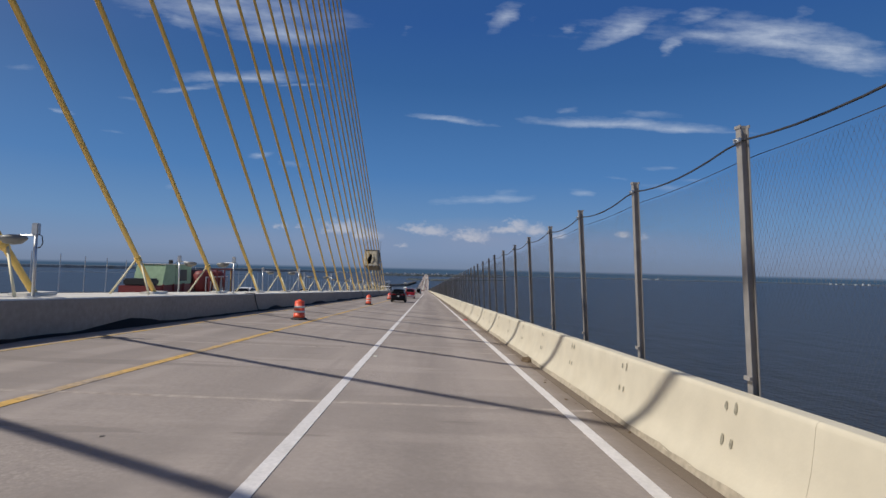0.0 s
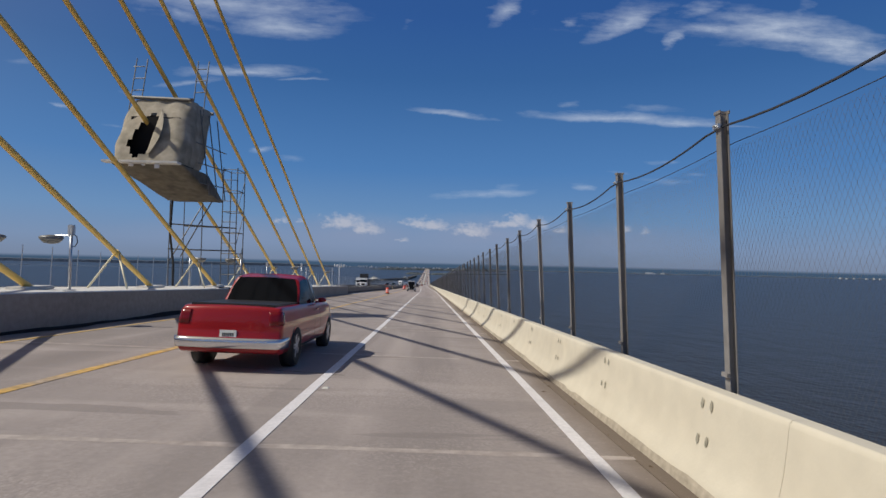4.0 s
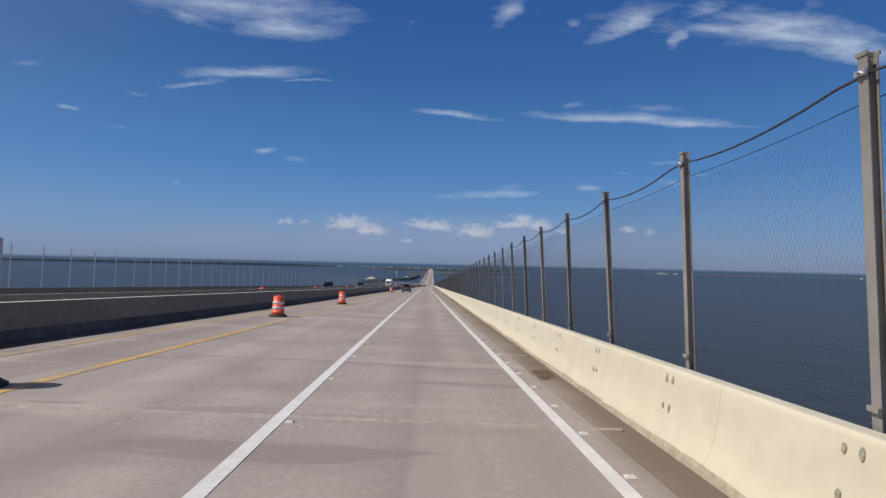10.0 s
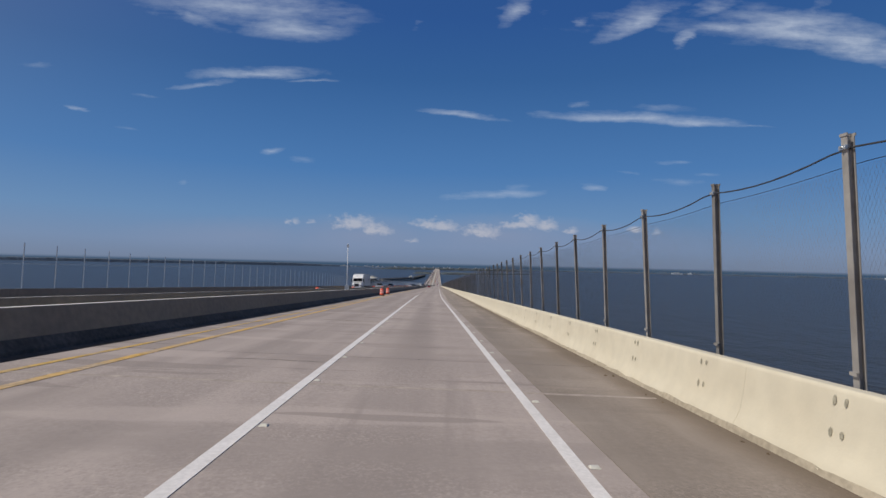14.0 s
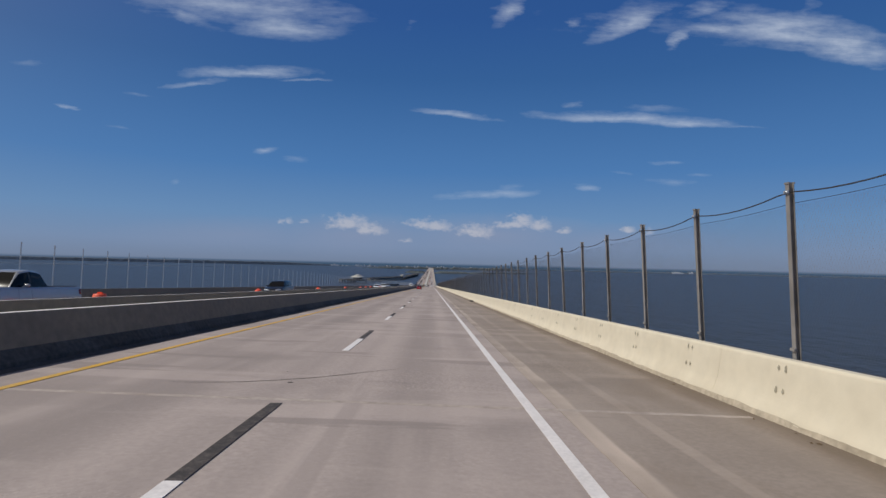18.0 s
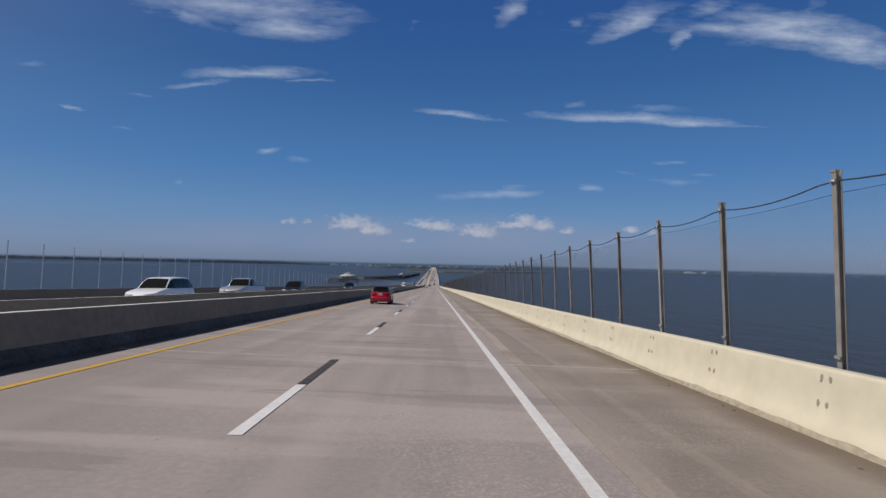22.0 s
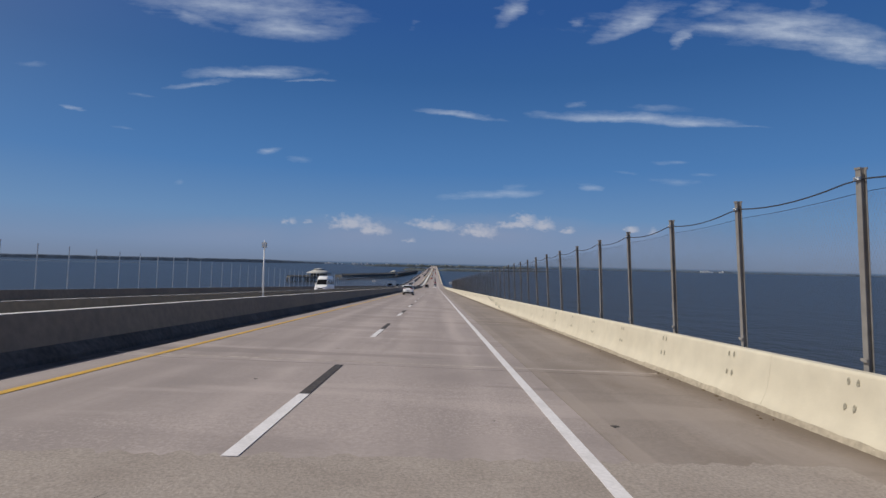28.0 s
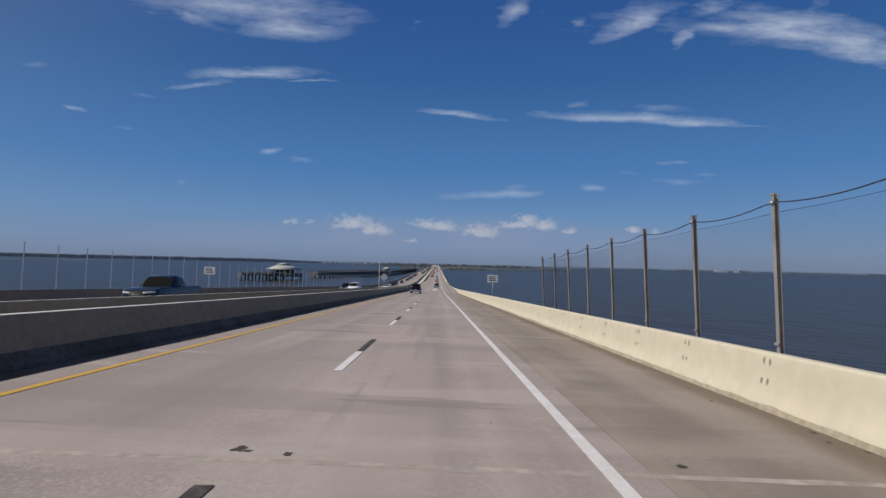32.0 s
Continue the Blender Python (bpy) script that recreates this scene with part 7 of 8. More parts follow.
for y in (-2.0, -0.6, 0.8, 2.0):
    tube(bm, (0.6, y, 0.9), (0.6, y, 2.2), 0.04, n=6)
part("pipework", bm, M_GALV, gen)
for y in (-2.1, -0.7, 0.7, 2.1):
    strip_box("frame_post", gen, M_REDPL, 0.82, 0.92, y - 0.05, y + 0.05, 0.9, 2.75, 0.01)
strip_box("frame_rail", gen, M_REDPL, 0.82, 0.92, -2.15, 2.15, 2.70, 2.82, 0.01)
strip_box("back_panel", gen, M_TRIM, -0.92, -0.86, -2.15, 2.15, 0.9, 2.7, 0.01)
strip_box("yellow_pipe", gen, M_CABLE, 0.93, 0.99, 1.7, 1.76, 0.9, 2.7, 0.01)
for y in (-1.6, -0.9, 0.35, 1.1):
    bm = bmesh.new()
    tube(bm, (0.7, y, 0.9), (0.7, y + 0.12, 1.9), 0.07, n=7)
    part("valve_stack", bm, M_PALE, gen)
for s in (-1, 1):
    for y in (-1.5, 1.5):
        wheel(gen, s * 0.95, y, 0.36, 0.2, M_TRIM, 5, s)

# sheeted work platform round one stay
M_CANVAS = material("tan_canvas", (0.40, 0.35, 0.27), rough=0.9, grain=0.2, scale=3.0, stain=0.8, stain_scale=1.1, stain_color=(0.17, 0.155, 0.11), bump=0.6, bump_scale=3.0)
M_SCAF = material("scaffold_tube", (0.17, 0.165, 0.155), rough=0.5, metal=0.5, grain=0.15, scale=10.0, stain=0.4, stain_scale=2.0)
sy = 117.0
sc = empty("scaffold_platform", (XC, sy, zslab(sy)), label="tan canvas-wrapped scaffold platform hung on a stay cable", category="scaffold")
# the tan canvas scaled darker, underside shade put into its colour
M_UNDER = material("shaded_canvas", (0.17, 0.15, 0.115), rough=0.95, grain=0.25, scale=3.0, stain=0.8, stain_scale=1.4, stain_color=(0.085, 0.075, 0.055), bump=0.5, bump_scale=3.0)
CAGE_X, CAGE_W, CAGE_D = 0.40, 1.50, 1.20


def cage_point(u, z, k=1.0):
    """Corner-rounded box in plan, u running once round from the near face's middle; it leans back with the stay."""
    a = 6.28319 * u - 1.5708
    c_, s_ = math.cos(a), math.sin(a)
    q = (abs(c_) ** 6 + abs(s_) ** 6) ** (1 / 6)
    fold = k * (1 + 0.05 * noise.noise(Vector((c_ * 3.1, s_ * 3.1, z * 0.9))) + 0.018 * math.sin(u * 82.0 + z * 1.7))
    return Vector((CAGE_X + c_ / q * CAGE_W * fold, -1.75 + 0.45 * (z - 5.6) + s_ / q * CAGE_D * fold, z))


bm = bmesh.new()
COLS, LEVELS = 72, 18
grid = [[bm.verts.new(cage_point(i / COLS, 5.6 + 3.1 * j / LEVELS, lerp(j / LEVELS, [(0, 0.99), (0.25, 1.06), (0.7, 1.03), (1, 0.97)]))) for i in range(COLS)] for j in range(LEVELS + 1)]
for j in range(LEVELS):
    for i in range(COLS):
        u, v = (i + 0.5) / COLS, (j + 0.5) / LEVELS
        uu = u if u < 0.5 else u - 1
        torn = 1 + 0.35 * noise.noise(Vector((uu * 34, v * 7, 2.0)))
        wide = 0.058 - 0.03 * v
        if ((uu + 0.040 - 0.035 * v) / wide) ** 2 + ((v - 0.42) / 0.36) ** 2 < torn:
            continue
        bm.faces.new((grid[j][i], grid[j][(i + 1) % COLS], grid[j + 1][(i + 1) % COLS], grid[j + 1][i]))
part("canvas_wrap", bm, M_CANVAS, sc, "sagging tan canvas with a torn dark opening", smooth=True)
# flap folded back beside the tear
bm = bmesh.new()
prev = None
for j in range(13):
    v = j / 12
    z = 5.95 + 2.2 * v
    a = cage_point(0.005 + 0.015 * v, z, 1.05) + Vector((0, -0.03, 0))
    b = a + Vector((0.36 * math.sin(3.0 * v + 0.3) + 0.10, -0.10 - 0.10 * math.sin(4.2 * v), 0.05))
    row = [bm.verts.new(p) for p in (a, (a + b) / 2 + Vector((0, -0.07, 0)), b)]
    if prev:
        for k in range(2):
            bm.faces.new((prev[k], prev[k + 1], row[k + 1], row[k]))
    prev = row
part("canvas_flap", bm, M_CANVAS, sc, "canvas flap folded back at the tear", smooth=True)
# slanted skirt drawn back under the platform
bm = bmesh.new()
rings = []
for j in range(7):
    v = j / 6
    z = 5.55 - 1.15 * v
    y0, y1 = -2.95 + 4.1 * v, 0.1 + 1.9 * v
    x0, x1 = CAGE_X - 1.45 + 0.50 * v, CAGE_X + 1.55 + 0.05 * v
    ring = []
    for i in range(24):
        a = 6.28319 * i / 24
        c_, s_ = math.cos(a), math.sin(a)
        q = max(abs(c_), abs(s_))
        ring.append(bm.verts.new(((x0 + x1) / 2 + c_ / q * (x1 - x0) / 2 + 0.04 * noise.noise(Vector((i, j, 0.3))), (y0 + y1) / 2 + s_ / q * (y1 - y0) / 2, z + 0.05 * noise.noise(Vector((i * 0.7, j, 5.0))))))
    rings.append(ring)
for p, q in zip(rings, rings[1:]):
    for i in range(24):
        bm.faces.new((p[i], p[(i + 1) % 24], q[(i + 1) % 24], q[i]))
bm.faces.new(rings[-1])
part("canvas_skirt", bm, M_UNDER, sc, "canvas skirt toned as shaded, slanting back below the ledge", smooth=True)
# black box behind the tear, standing in for the shade inside
strip_box("inner_sheet", sc, M_TARP, CAGE_X - 1.2, CAGE_X + 1.2, -2.0, 0.2, 5.7, 7.9, 0.1, "black box set in for the shaded inside of the platform")
strip_box("platform_board", sc, M_PALE, CAGE_X - 1.62, CAGE_X + 1.6, -3.25, -2.85, 5.50, 5.60, 0.01, "pale ledge board")
for i in range(4):
    x = CAGE_X - 1.1 + 0.55 * i
    strip_box("white_rag", sc, M_STICKER, x, x + 0.16 + 0.05 * (i % 2), -3.10, -3.04, 5.30 + 0.05 * (i % 3), 5.50, 0.02, "torn white scrap hanging below the ledge")


def pipe(name, *runs, r=0.03, mat=None):
    bm = bmesh.new()
    for a, b in runs:
        tube(bm, a, b, r, n=6)
    part(name, bm, mat or M_SCAF, sc)


for y in (-1.55, 0.75):
    pipe("head_beam", ((CAGE_X - 1.55, y, 8.80), (CAGE_X + 1.45, y, 8.74)), r=0.085)
for x, y in ((CAGE_X - 1.5, -1.5), (CAGE_X + 1.3, -1.4)):
    for d in (0.0, 0.5):
        pipe("guard_post", ((x + d, y, 7.6 if x > 0 else 8.2), (x + d + 0.10, y + 0.35, 10.75)), r=0.025)
    for z in (9.2, 9.75, 10.3):
        pipe("guard_rail", ((x + 0.04, y + 0.2, z), (x + 0.56, y + 0.2, z + 0.03)), r=0.022)
for y in (-1.2, -0.2, 0.8):
    pipe("side_tube", ((CAGE_X + 1.62, y, 8.4), (CAGE_X + 1.72, y + 1.1, 4.5)), r=0.03)
for z in (5.0, 5.9, 6.8):
    pipe("side_tube", ((CAGE_X + 1.64, -1.6 + 0.3 * (7 - z), z), (CAGE_X + 1.70, 1.9, z + 0.15)), r=0.028)
# tower beside it, standing on the slab
for x in (1.05, 1.85):
    for y in (4.4, 5.6):
        pipe("standard", ((x, y, 0.0), (x, y, 6.65)))
for k in range(11):
    z = 0.55 + 0.6 * k
    pipe("rung", ((1.05, 4.4, z), (1.85, 4.4, z)), r=0.022)
    if k % 2 == 0:
        pipe("ledger", ((1.05, 5.6, z), (1.85, 5.6, z)), ((1.05, 4.4, z), (1.05, 5.6, z)), ((1.85, 4.4, z), (1.85, 5.6, z)), r=0.024)
for z in (0.3, 2.2, 4.1):
    pipe("brace", ((1.85, 4.4, z), (1.85, 5.6, z + 1.9)), r=0.022)
# legs and ties under the skirt
for x, y in ((-0.55, 1.6), (-0.55, 3.2), (0.35, 3.4)):
    pipe("standard", ((x, y, 0.0), (x, y, 4.5)), r=0.028)
for z in (1.9, 3.2):
    pipe("ledger", ((-0.6, 1.6, z), (1.85, 4.4, z)), ((-0.55, 3.2, z), (1.85, 4.5, z)), r=0.036)
pipe("brace", ((1.55, 1.7, 4.45), (0.05, 1.6, 1.5)), ((0.35, 3.4, 4.4), (-0.5, 1.6, 1.3)), r=0.03)
pipe("hose", ((-0.35, 1.4, 4.45), (-0.42, 1.4, 2.7)), ((-0.42, 1.4, 2.7), (-0.15, 1.3, 1.1)), ((-0.15, 1.3, 1.1), (-0.10, 1.2, 0.02)), r=0.055, mat=M_RUBBER)

# weather mast
wy = 166.4
wm = empty("weather_mast", (-14.9, wy, zroad(-14.9, wy) - 0.1), label="slim white weather mast with cups and sensors", category="weather mast")
bm = bmesh.new()
tube(bm, (0, 0, -0.3), (0, 0, 4.15), 0.05, 0.035, 8)
part("pole", bm, M_STICKER, wm)
bm = bmesh.new()
tube(bm, (-0.65, 0, 3.8), (0.65, 0, 3.8), 0.025, n=6)
part("cross_arm", bm, M_STICKER, wm)
for x in (-0.65, -0.3, 0.3, 0.65):
    bm = bmesh.new()
    lathe(bm, [(0.02, 0.0), (0.07, 0.08), (0.09, 0.22), (0.07, 0.34), (0.02, 0.36)], 10, at=(x, 0, 3.8))
    part("sensor", bm, M_STICKER, wm)

# masts and poles on the median of the approach
for (x, y, h, nm, lab) in ((-15.3, 425.5, 6.6, "antenna_mast", "slim grey antenna mast on the median"), (-15.3, 885.0, 4.1, "camera_pole", "white pole with a small camera on the median"), (-15.3, 1100.0, 5.4, "camera_pole", "slim white pole on the median")):
    m = empty(nm, (x, y, zroad(x, y) - 0.3), label=lab, category="mast")
    bm = bmesh.new()
    tube(bm, (0, 0, -0.2), (0, 0, h + 0.2), 0.06, 0.035, 8)
    part("pole", bm, M_STICKER, m)
    bm = bmesh.new()
    box(bm, -0.14, 0.14, -0.10, 0.10, h - 0.25, h + 0.1, 0.03)
    part("camera_box", bm, M_GALV, m)
    if nm == "antenna_mast":
        bm = bmesh.new()
        box(bm, -0.25, 0.25, -0.2, 0.2, 0.9, 1.6, 0.03)
        part("cabinet", bm, M_GALV, m)
    bm = bmesh.new()
    box(bm, -0.7, 0.9, -0.12, 0.12, 0.1, 0.3, 0.01)
    part("bracket", bm, M_GALV, m)

# ---- road signs ----


def sign(x, y, z, w, h, base, label, diamond=False):
    s = empty("road_sign", (x, y, z), label=label, category="road sign", group="road signs")
    bm = bmesh.new()
    tube(bm, (0, 0.04, 0), (0, 0.04, base + h), 0.035, n=8)
    part("post", bm, M_GALV, s)
    m = Matrix.Translation((0, 0, base + h / 2)) @ Matrix.Rotation(radians(45) if diamond else 0.0, 4, "Y")
    pl = strip_box("plate", s, M_GALV if diamond else M_STICKER, -w / 2, w / 2, -0.01, 0.012, -h / 2, h / 2, 0.006, m=m)
    if not diamond:
        for i in range(3):
            zz = base + h * (0.2 + 0.24 * i)
            strip_box("lettering", pl, M_MARK, -w * 0.36, w * (0.36 - 0.06 * i), -0.0135, -0.0105, zz, zz + h * 0.12, 0.0)
    return s


sign(0.85, 1064.0, zr(1064) - 0.2, 1.15, 0.8, 2.5, "white rectangular sign on a thin post by the barrier")
sign(-29.2, 1063.0, zopp(-29, 1063) - 0.1, 1.15, 0.8, 2.5, "white rectangular sign on a thin post by the barrier")
sign(-15.6, 1112.0, zroad(-15.6, 1112) - 0.3, 1.15, 1.15, 2.6, "grey back of a diamond warning sign", True)

# ---- raised markers, debris and tar spots on the road ----
M_REFL = material("pale_road_stud", (0.60, 0.58, 0.52), rough=0.5, grain=0.1, scale=20.0)
M_DIRT = material("brown_debris", (0.11, 0.075, 0.045), rough=0.95, grain=0.3, scale=12.0)
M_LITTER = material("pale_litter", (0.62, 0.58, 0.50), rough=0.8, grain=0.1, scale=8.0)


def stud(x, y):
    bm = bmesh.new()
    a = [bm.verts.new((sx * 0.055, sy * 0.05, 0)) for sx, sy in ((-1, -1), (1, -1), (1, 1), (-1, 1))]
    b = [bm.verts.new((sx * 0.04, sy * 0.025, 0.02)) for sx, sy in ((-1, -1), (1, -1), (1, 1), (-1, 1))]
    for i in range(4):
        bm.faces.new((a[i], a[(i + 1) % 4], b[(i + 1) % 4], b[i]))
    bm.faces.new(b)
    return bm


studs = tagged(empty("road_studs"), "row of small pale raised road studs beside the white lines", "road stud", kind="structure")
src = None
for xf, y0, y1, st, dx in ((x_edge, 206.0, 330.0, 1.52, 0.17), (lambda q: x_edge(q) - LANE, 212.0, 440.0, 3.05, 0.17), (x_edge, 336.0, 430.0, 3.05, 0.17), (lambda q: x_edge(q) - LANE, 2.0, 200.0, 12.19, 0.20)):
    y = y0
    while y < y1:
        x = xf(y) + dx
        if src is None:
            o = src = part("stud", stud(0, 0), M_REFL, studs)
        else:
            o = src.copy()
            scene.collection.objects.link(o)
        o.matrix_basis = Matrix.Translation((x, y, zroad(x, y) + 0.003)) @ Matrix.Rotation(-math.atan(GRADE), 4, "X")
        y += st

rng = random.Random(11)


def blob(bm, x, y, sx, sy, h, n=9):
    c = bm.verts.new((x, y, zroad(x, y) + h))
    ring = []
    for i in range(n):
        a = 6.28319 * i / n
        k = rng.uniform(0.55, 1.15)
        px, py = x + sx * k * math.cos(a), y + sy * k * math.sin(a)
        ring.append(bm.verts.new((px, py, zroad(px, py) + 0.003)))
    if h > 0.05:
        mid = [bm.verts.new(((v.co.x - x) * 0.72 + x, (v.co.y - y) * 0.72 + y, zroad(x, y) + h * rng.uniform(0.45, 0.95))) for v in ring]
        for i in range(n):
            bm.faces.new((ring[i], ring[(i + 1) % n], mid[(i + 1) % n], mid[i]))
        ring = mid
    for i in range(n):
        bm.faces.new((ring[i], ring[(i + 1) % n], c))


# tar spots and pock marks scattered over both lanes
bm = bmesh.new()
for i in range(190):
    y = rng.uniform(0, 1040)
    x = rng.choice((rng.uniform(-10.5, -7.6), rng.uniform(-6.6, -4.2), rng.uniform(-3.0, 0.0), x_edge(y) - LANE - rng.uniform(0.2, 0.6)))
    k = rng.uniform(0.012, 0.04)
    blob(bm, x, y, k * 1.2, k * 1.5, 0.006)
tagged(link("tar_spots", bm, M_TAR), "dark tar spots and pock marks in the concrete", "stain", kind="stuff")
bm = bmesh.new()
for i in range(900):
    y = rng.uniform(0, 1040)
    x = 0.10 - abs(rng.gauss(0, 0.16)) - 0.02
    k = rng.uniform(0.01, 0.045)
    blob(bm, x, y, k, k * 1.6, rng.uniform(0.008, 0.03), 6)
tagged(link("roadside_grit", bm, M_DIRT), "brown grit and leaves along the foot of the barrier", "debris", kind="stuff")
for x, y, sx, sy, h, mt, nm, lab in ((0.0, 14.4, 0.22, 0.4, 0.12, M_DIRT, "debris_heap", "small heap of brown debris by the barrier"),
                                     (0.02, 302.4, 0.16, 0.22, 0.17, M_DIRT, "crushed_box", "crushed brown cardboard by the barrier"),
                                     (0.0, 305.0, 0.12, 0.22, 0.08, M_DIRT, "debris_heap", "small heap of brown debris by the barrier"),
                                     (-0.15, 554.5, 0.22, 0.35, 0.2, M_RUBBER, "tyre_scrap", "shredded black tyre scrap on the shoulder"),
                                     (-0.25, 88.0, 0.18, 0.3, 0.07, M_DIRT, "debris_heap", "small heap of brown debris by the barrier"),
                                     (-0.2, 247.0, 0.2, 0.6, 0.06, M_DIRT, "debris_heap", "small heap of brown debris by the barrier"),
                                     (-0.3, 33.5, 0.14, 0.16, 0.08, M_STICKRED, "litter", "scrap of red plastic litter by the barrier"),
                                     (-8.75, 462.2, 0.42, 0.22, 0.008, M_STAIN, "oil_stain", "dark wet stain on the concrete"),
                                     (0.0, 465.0, 0.14, 0.3, 0.09, M_DIRT, "debris_heap", "small heap of brown debris by the barrier"),
                                     (0.0, 462.4, 0.10, 0.16, 0.06, M_DIRT, "debris_heap", "small heap of brown debris by the barrier")):
    bm = bmesh.new()
    for j in range(5):
        blob(bm, x + rng.uniform(-0.5, 0.5) * sx, y + rng.uniform(-0.5, 0.5) * sy, sx * 0.7, sy * 0.7, h * rng.uniform(0.5, 1.0), 8)
    tagged(link(nm, bm, mt), lab, "debris")
# tar patches and chipped spots, as (x, y, size) in the lanes and on the shoulder
LANE_SPOTS = [(-6.25, 6.3, 0.05), (-7.6, 31.5, 0.12), (-3.83, 76.9, 0.14), (-2.83, 212.6, 0.05), (-1.0, 213.9, 0.04), (-2.24, 210.8, 0.05), (-2.81, 189.0, 0.09), (-4.47, 189.4, 0.18),
              (-2.84, 335.0, 0.09), (-6.88, 333.1, 0.11), (-7.33, 427.2, 0.13), (-7.24, 463.7, 0.09), (-4.31, 461.6, 0.06), (-6.41, 462.3, 0.03), (-7.28, 500.3, 0.08), (-6.34, 672.8, 0.07), (-8.91, 710.1, 0.22)]
LATE_SPOTS = [(-10.68, 749.3, 0.20), (-6.57, 746.7, 0.07), (-5.85, 897.6, 0.17), (-7.09, 975.4, 0.11), (-6.69, 975.5, 0.08), (-7.15, 1011.7, 0.13), (-6.62, 1011.6, 0.08), (-7.07, 914.7, 0.09), (-7.12, 914.3, 0.11), (-6.58, 914.8, 0.10)]
SHOULDER_SPOTS = [(-2.64, 427.6, 0.09), (-2.57, 461.7, 0.10), (-2.57, 462.4, 0.06), (-2.58, 462.9, 0.05), (-2.55, 935.1, 0.08), (-2.54, 1011.7, 0.09), (-0.30, 917.4, 0.08), (-2.68, 895.6, 0.14), (-2.64, 860.1, 0.10), (-2.62, 673.6, 0.08)]
for x, y, k in LANE_SPOTS + LATE_SPOTS + SHOULDER_SPOTS:
    bm = bmesh.new()
    blob(bm, x, y, k * 0.66, k * 0.85, 0.007, 13)
    if k > 0.08 and x < -3.0:
        blob(bm, x + k * rng.uniform(0.4, 0.9), y - k * rng.uniform(0.2, 0.8), k * 0.5, k * 0.4, 0.008, 9)
    part("tar_patch", bm, M_TAR if k < 0.16 else M_STAIN, road, "dark tar patch in the concrete")

# cracked edge beside the pale mortar on the shoulder, where it has opened
for y0, y1 in ((519.0, 541.0), (566.0, 574.0), (690.0, 720.0), (733.0, 757.0), (803.0, 826.0)):
    ragged("seam_crack", "dark open crack along the shoulder seam", lambda q: x_seam(q) + 0.012 + 0.012 * math.sin(q * 0.8), lambda q: x_seam(q) + 0.026 + 0.014 * math.sin(q * 0.55), y0, y1, 0.2, 0.008, M_TAR, 0.006, int(y0))

# scoured bands where the surface has been ground down to the stones
M_SCOUR = material("scoured_concrete", (0.345, 0.295, 0.255), rough=0.95, grain=0.22, scale=32.0, stain=0.9, stain_scale=1.2, stain_color=(0.29, 0.245, 0.21), bump=0.6, bump_scale=45.0)
for y0, y1, x0, x1, seed in ((856.2, 858.2, -11.6, -0.6, 3),):
    r_ = random.Random(seed)
    bm = bmesh.new()
    prev = None
    n = int((x1 - x0) / 0.12)
    for i in range(n + 1):
        x = x0 + (x1 - x0) * i / n
        e = min(1.0, 5 * i / n, 5 * (n - i) / n) if x1 - x0 < 6 else 1.0
        mid = (y0 + y1) / 2 + 0.06 * (x - x0)
        a, b = mid - (y1 - y0) / 2 * e * r_.uniform(0.8, 1.0) - 0.02, mid + (y1 - y0) / 2 * e * r_.uniform(0.8, 1.0) + 0.02
        row = [bm.verts.new((x, y, zroad(x, y) + 0.0032)) for y in (a, b)]
        if prev:
            bm.faces.new((prev[0], row[0], row[1], prev[1]))
        prev = row
    part("scoured_band", bm, M_SCOUR, road, "rough scoured band with bare stones")
# pale stones and flakes showing where the surface has ravelled
bm = bmesh.new()
for x0, x1, y0, y1, n in ((-8.3, -5.4, 635.8, 640.0, 90), (-9.2, -6.0, 912.0, 916.0, 80), (-8.2, -5.6, 708.2, 712.4, 80), (-9.5, -5.5, 566.5, 570.5, 70), (-10.5, -4.5, 855.5, 858.5, 110), (-7.6, -5.0, 210.0, 213.5, 60)):
    for i in range(n):
        k = rng.uniform(0.006, 0.018)
        blob(bm, rng.gauss((x0 + x1) / 2, (x1 - x0) / 4.2), rng.gauss((y0 + y1) / 2, (y1 - y0) / 4.2), k, k * 1.3, 0.005, 5)
tagged(link("ravelled_stones", bm, M_SEAM), "pale chips of stone in the worn road surface", "stones", kind="stuff")
bm = bmesh.new()
tube(bm, (0.0, 305.3, zroad(0.0, 305.3) + 0.02), (0.1, 308.2, zroad(0.1, 308.2) + 0.02), 0.018, n=6)
tagged(link("pale_pipe", bm, M_LITTER), "thin pale pipe lying along the barrier", "debris")

# dark cross joints between the deck slabs
for y in JOINTS[:-1]:
    bm = bmesh.new()
    strip_grid(bm, lambda q: x_med(q) + 0.02, lambda q: 0.1, [y - 0.02, y + 0.02], 0.03, zroad, -0.006)
    bmesh.ops.recalc_face_normals(bm, faces=bm.faces[:])
    part("joint_seal", bm, M_JOINT, road)

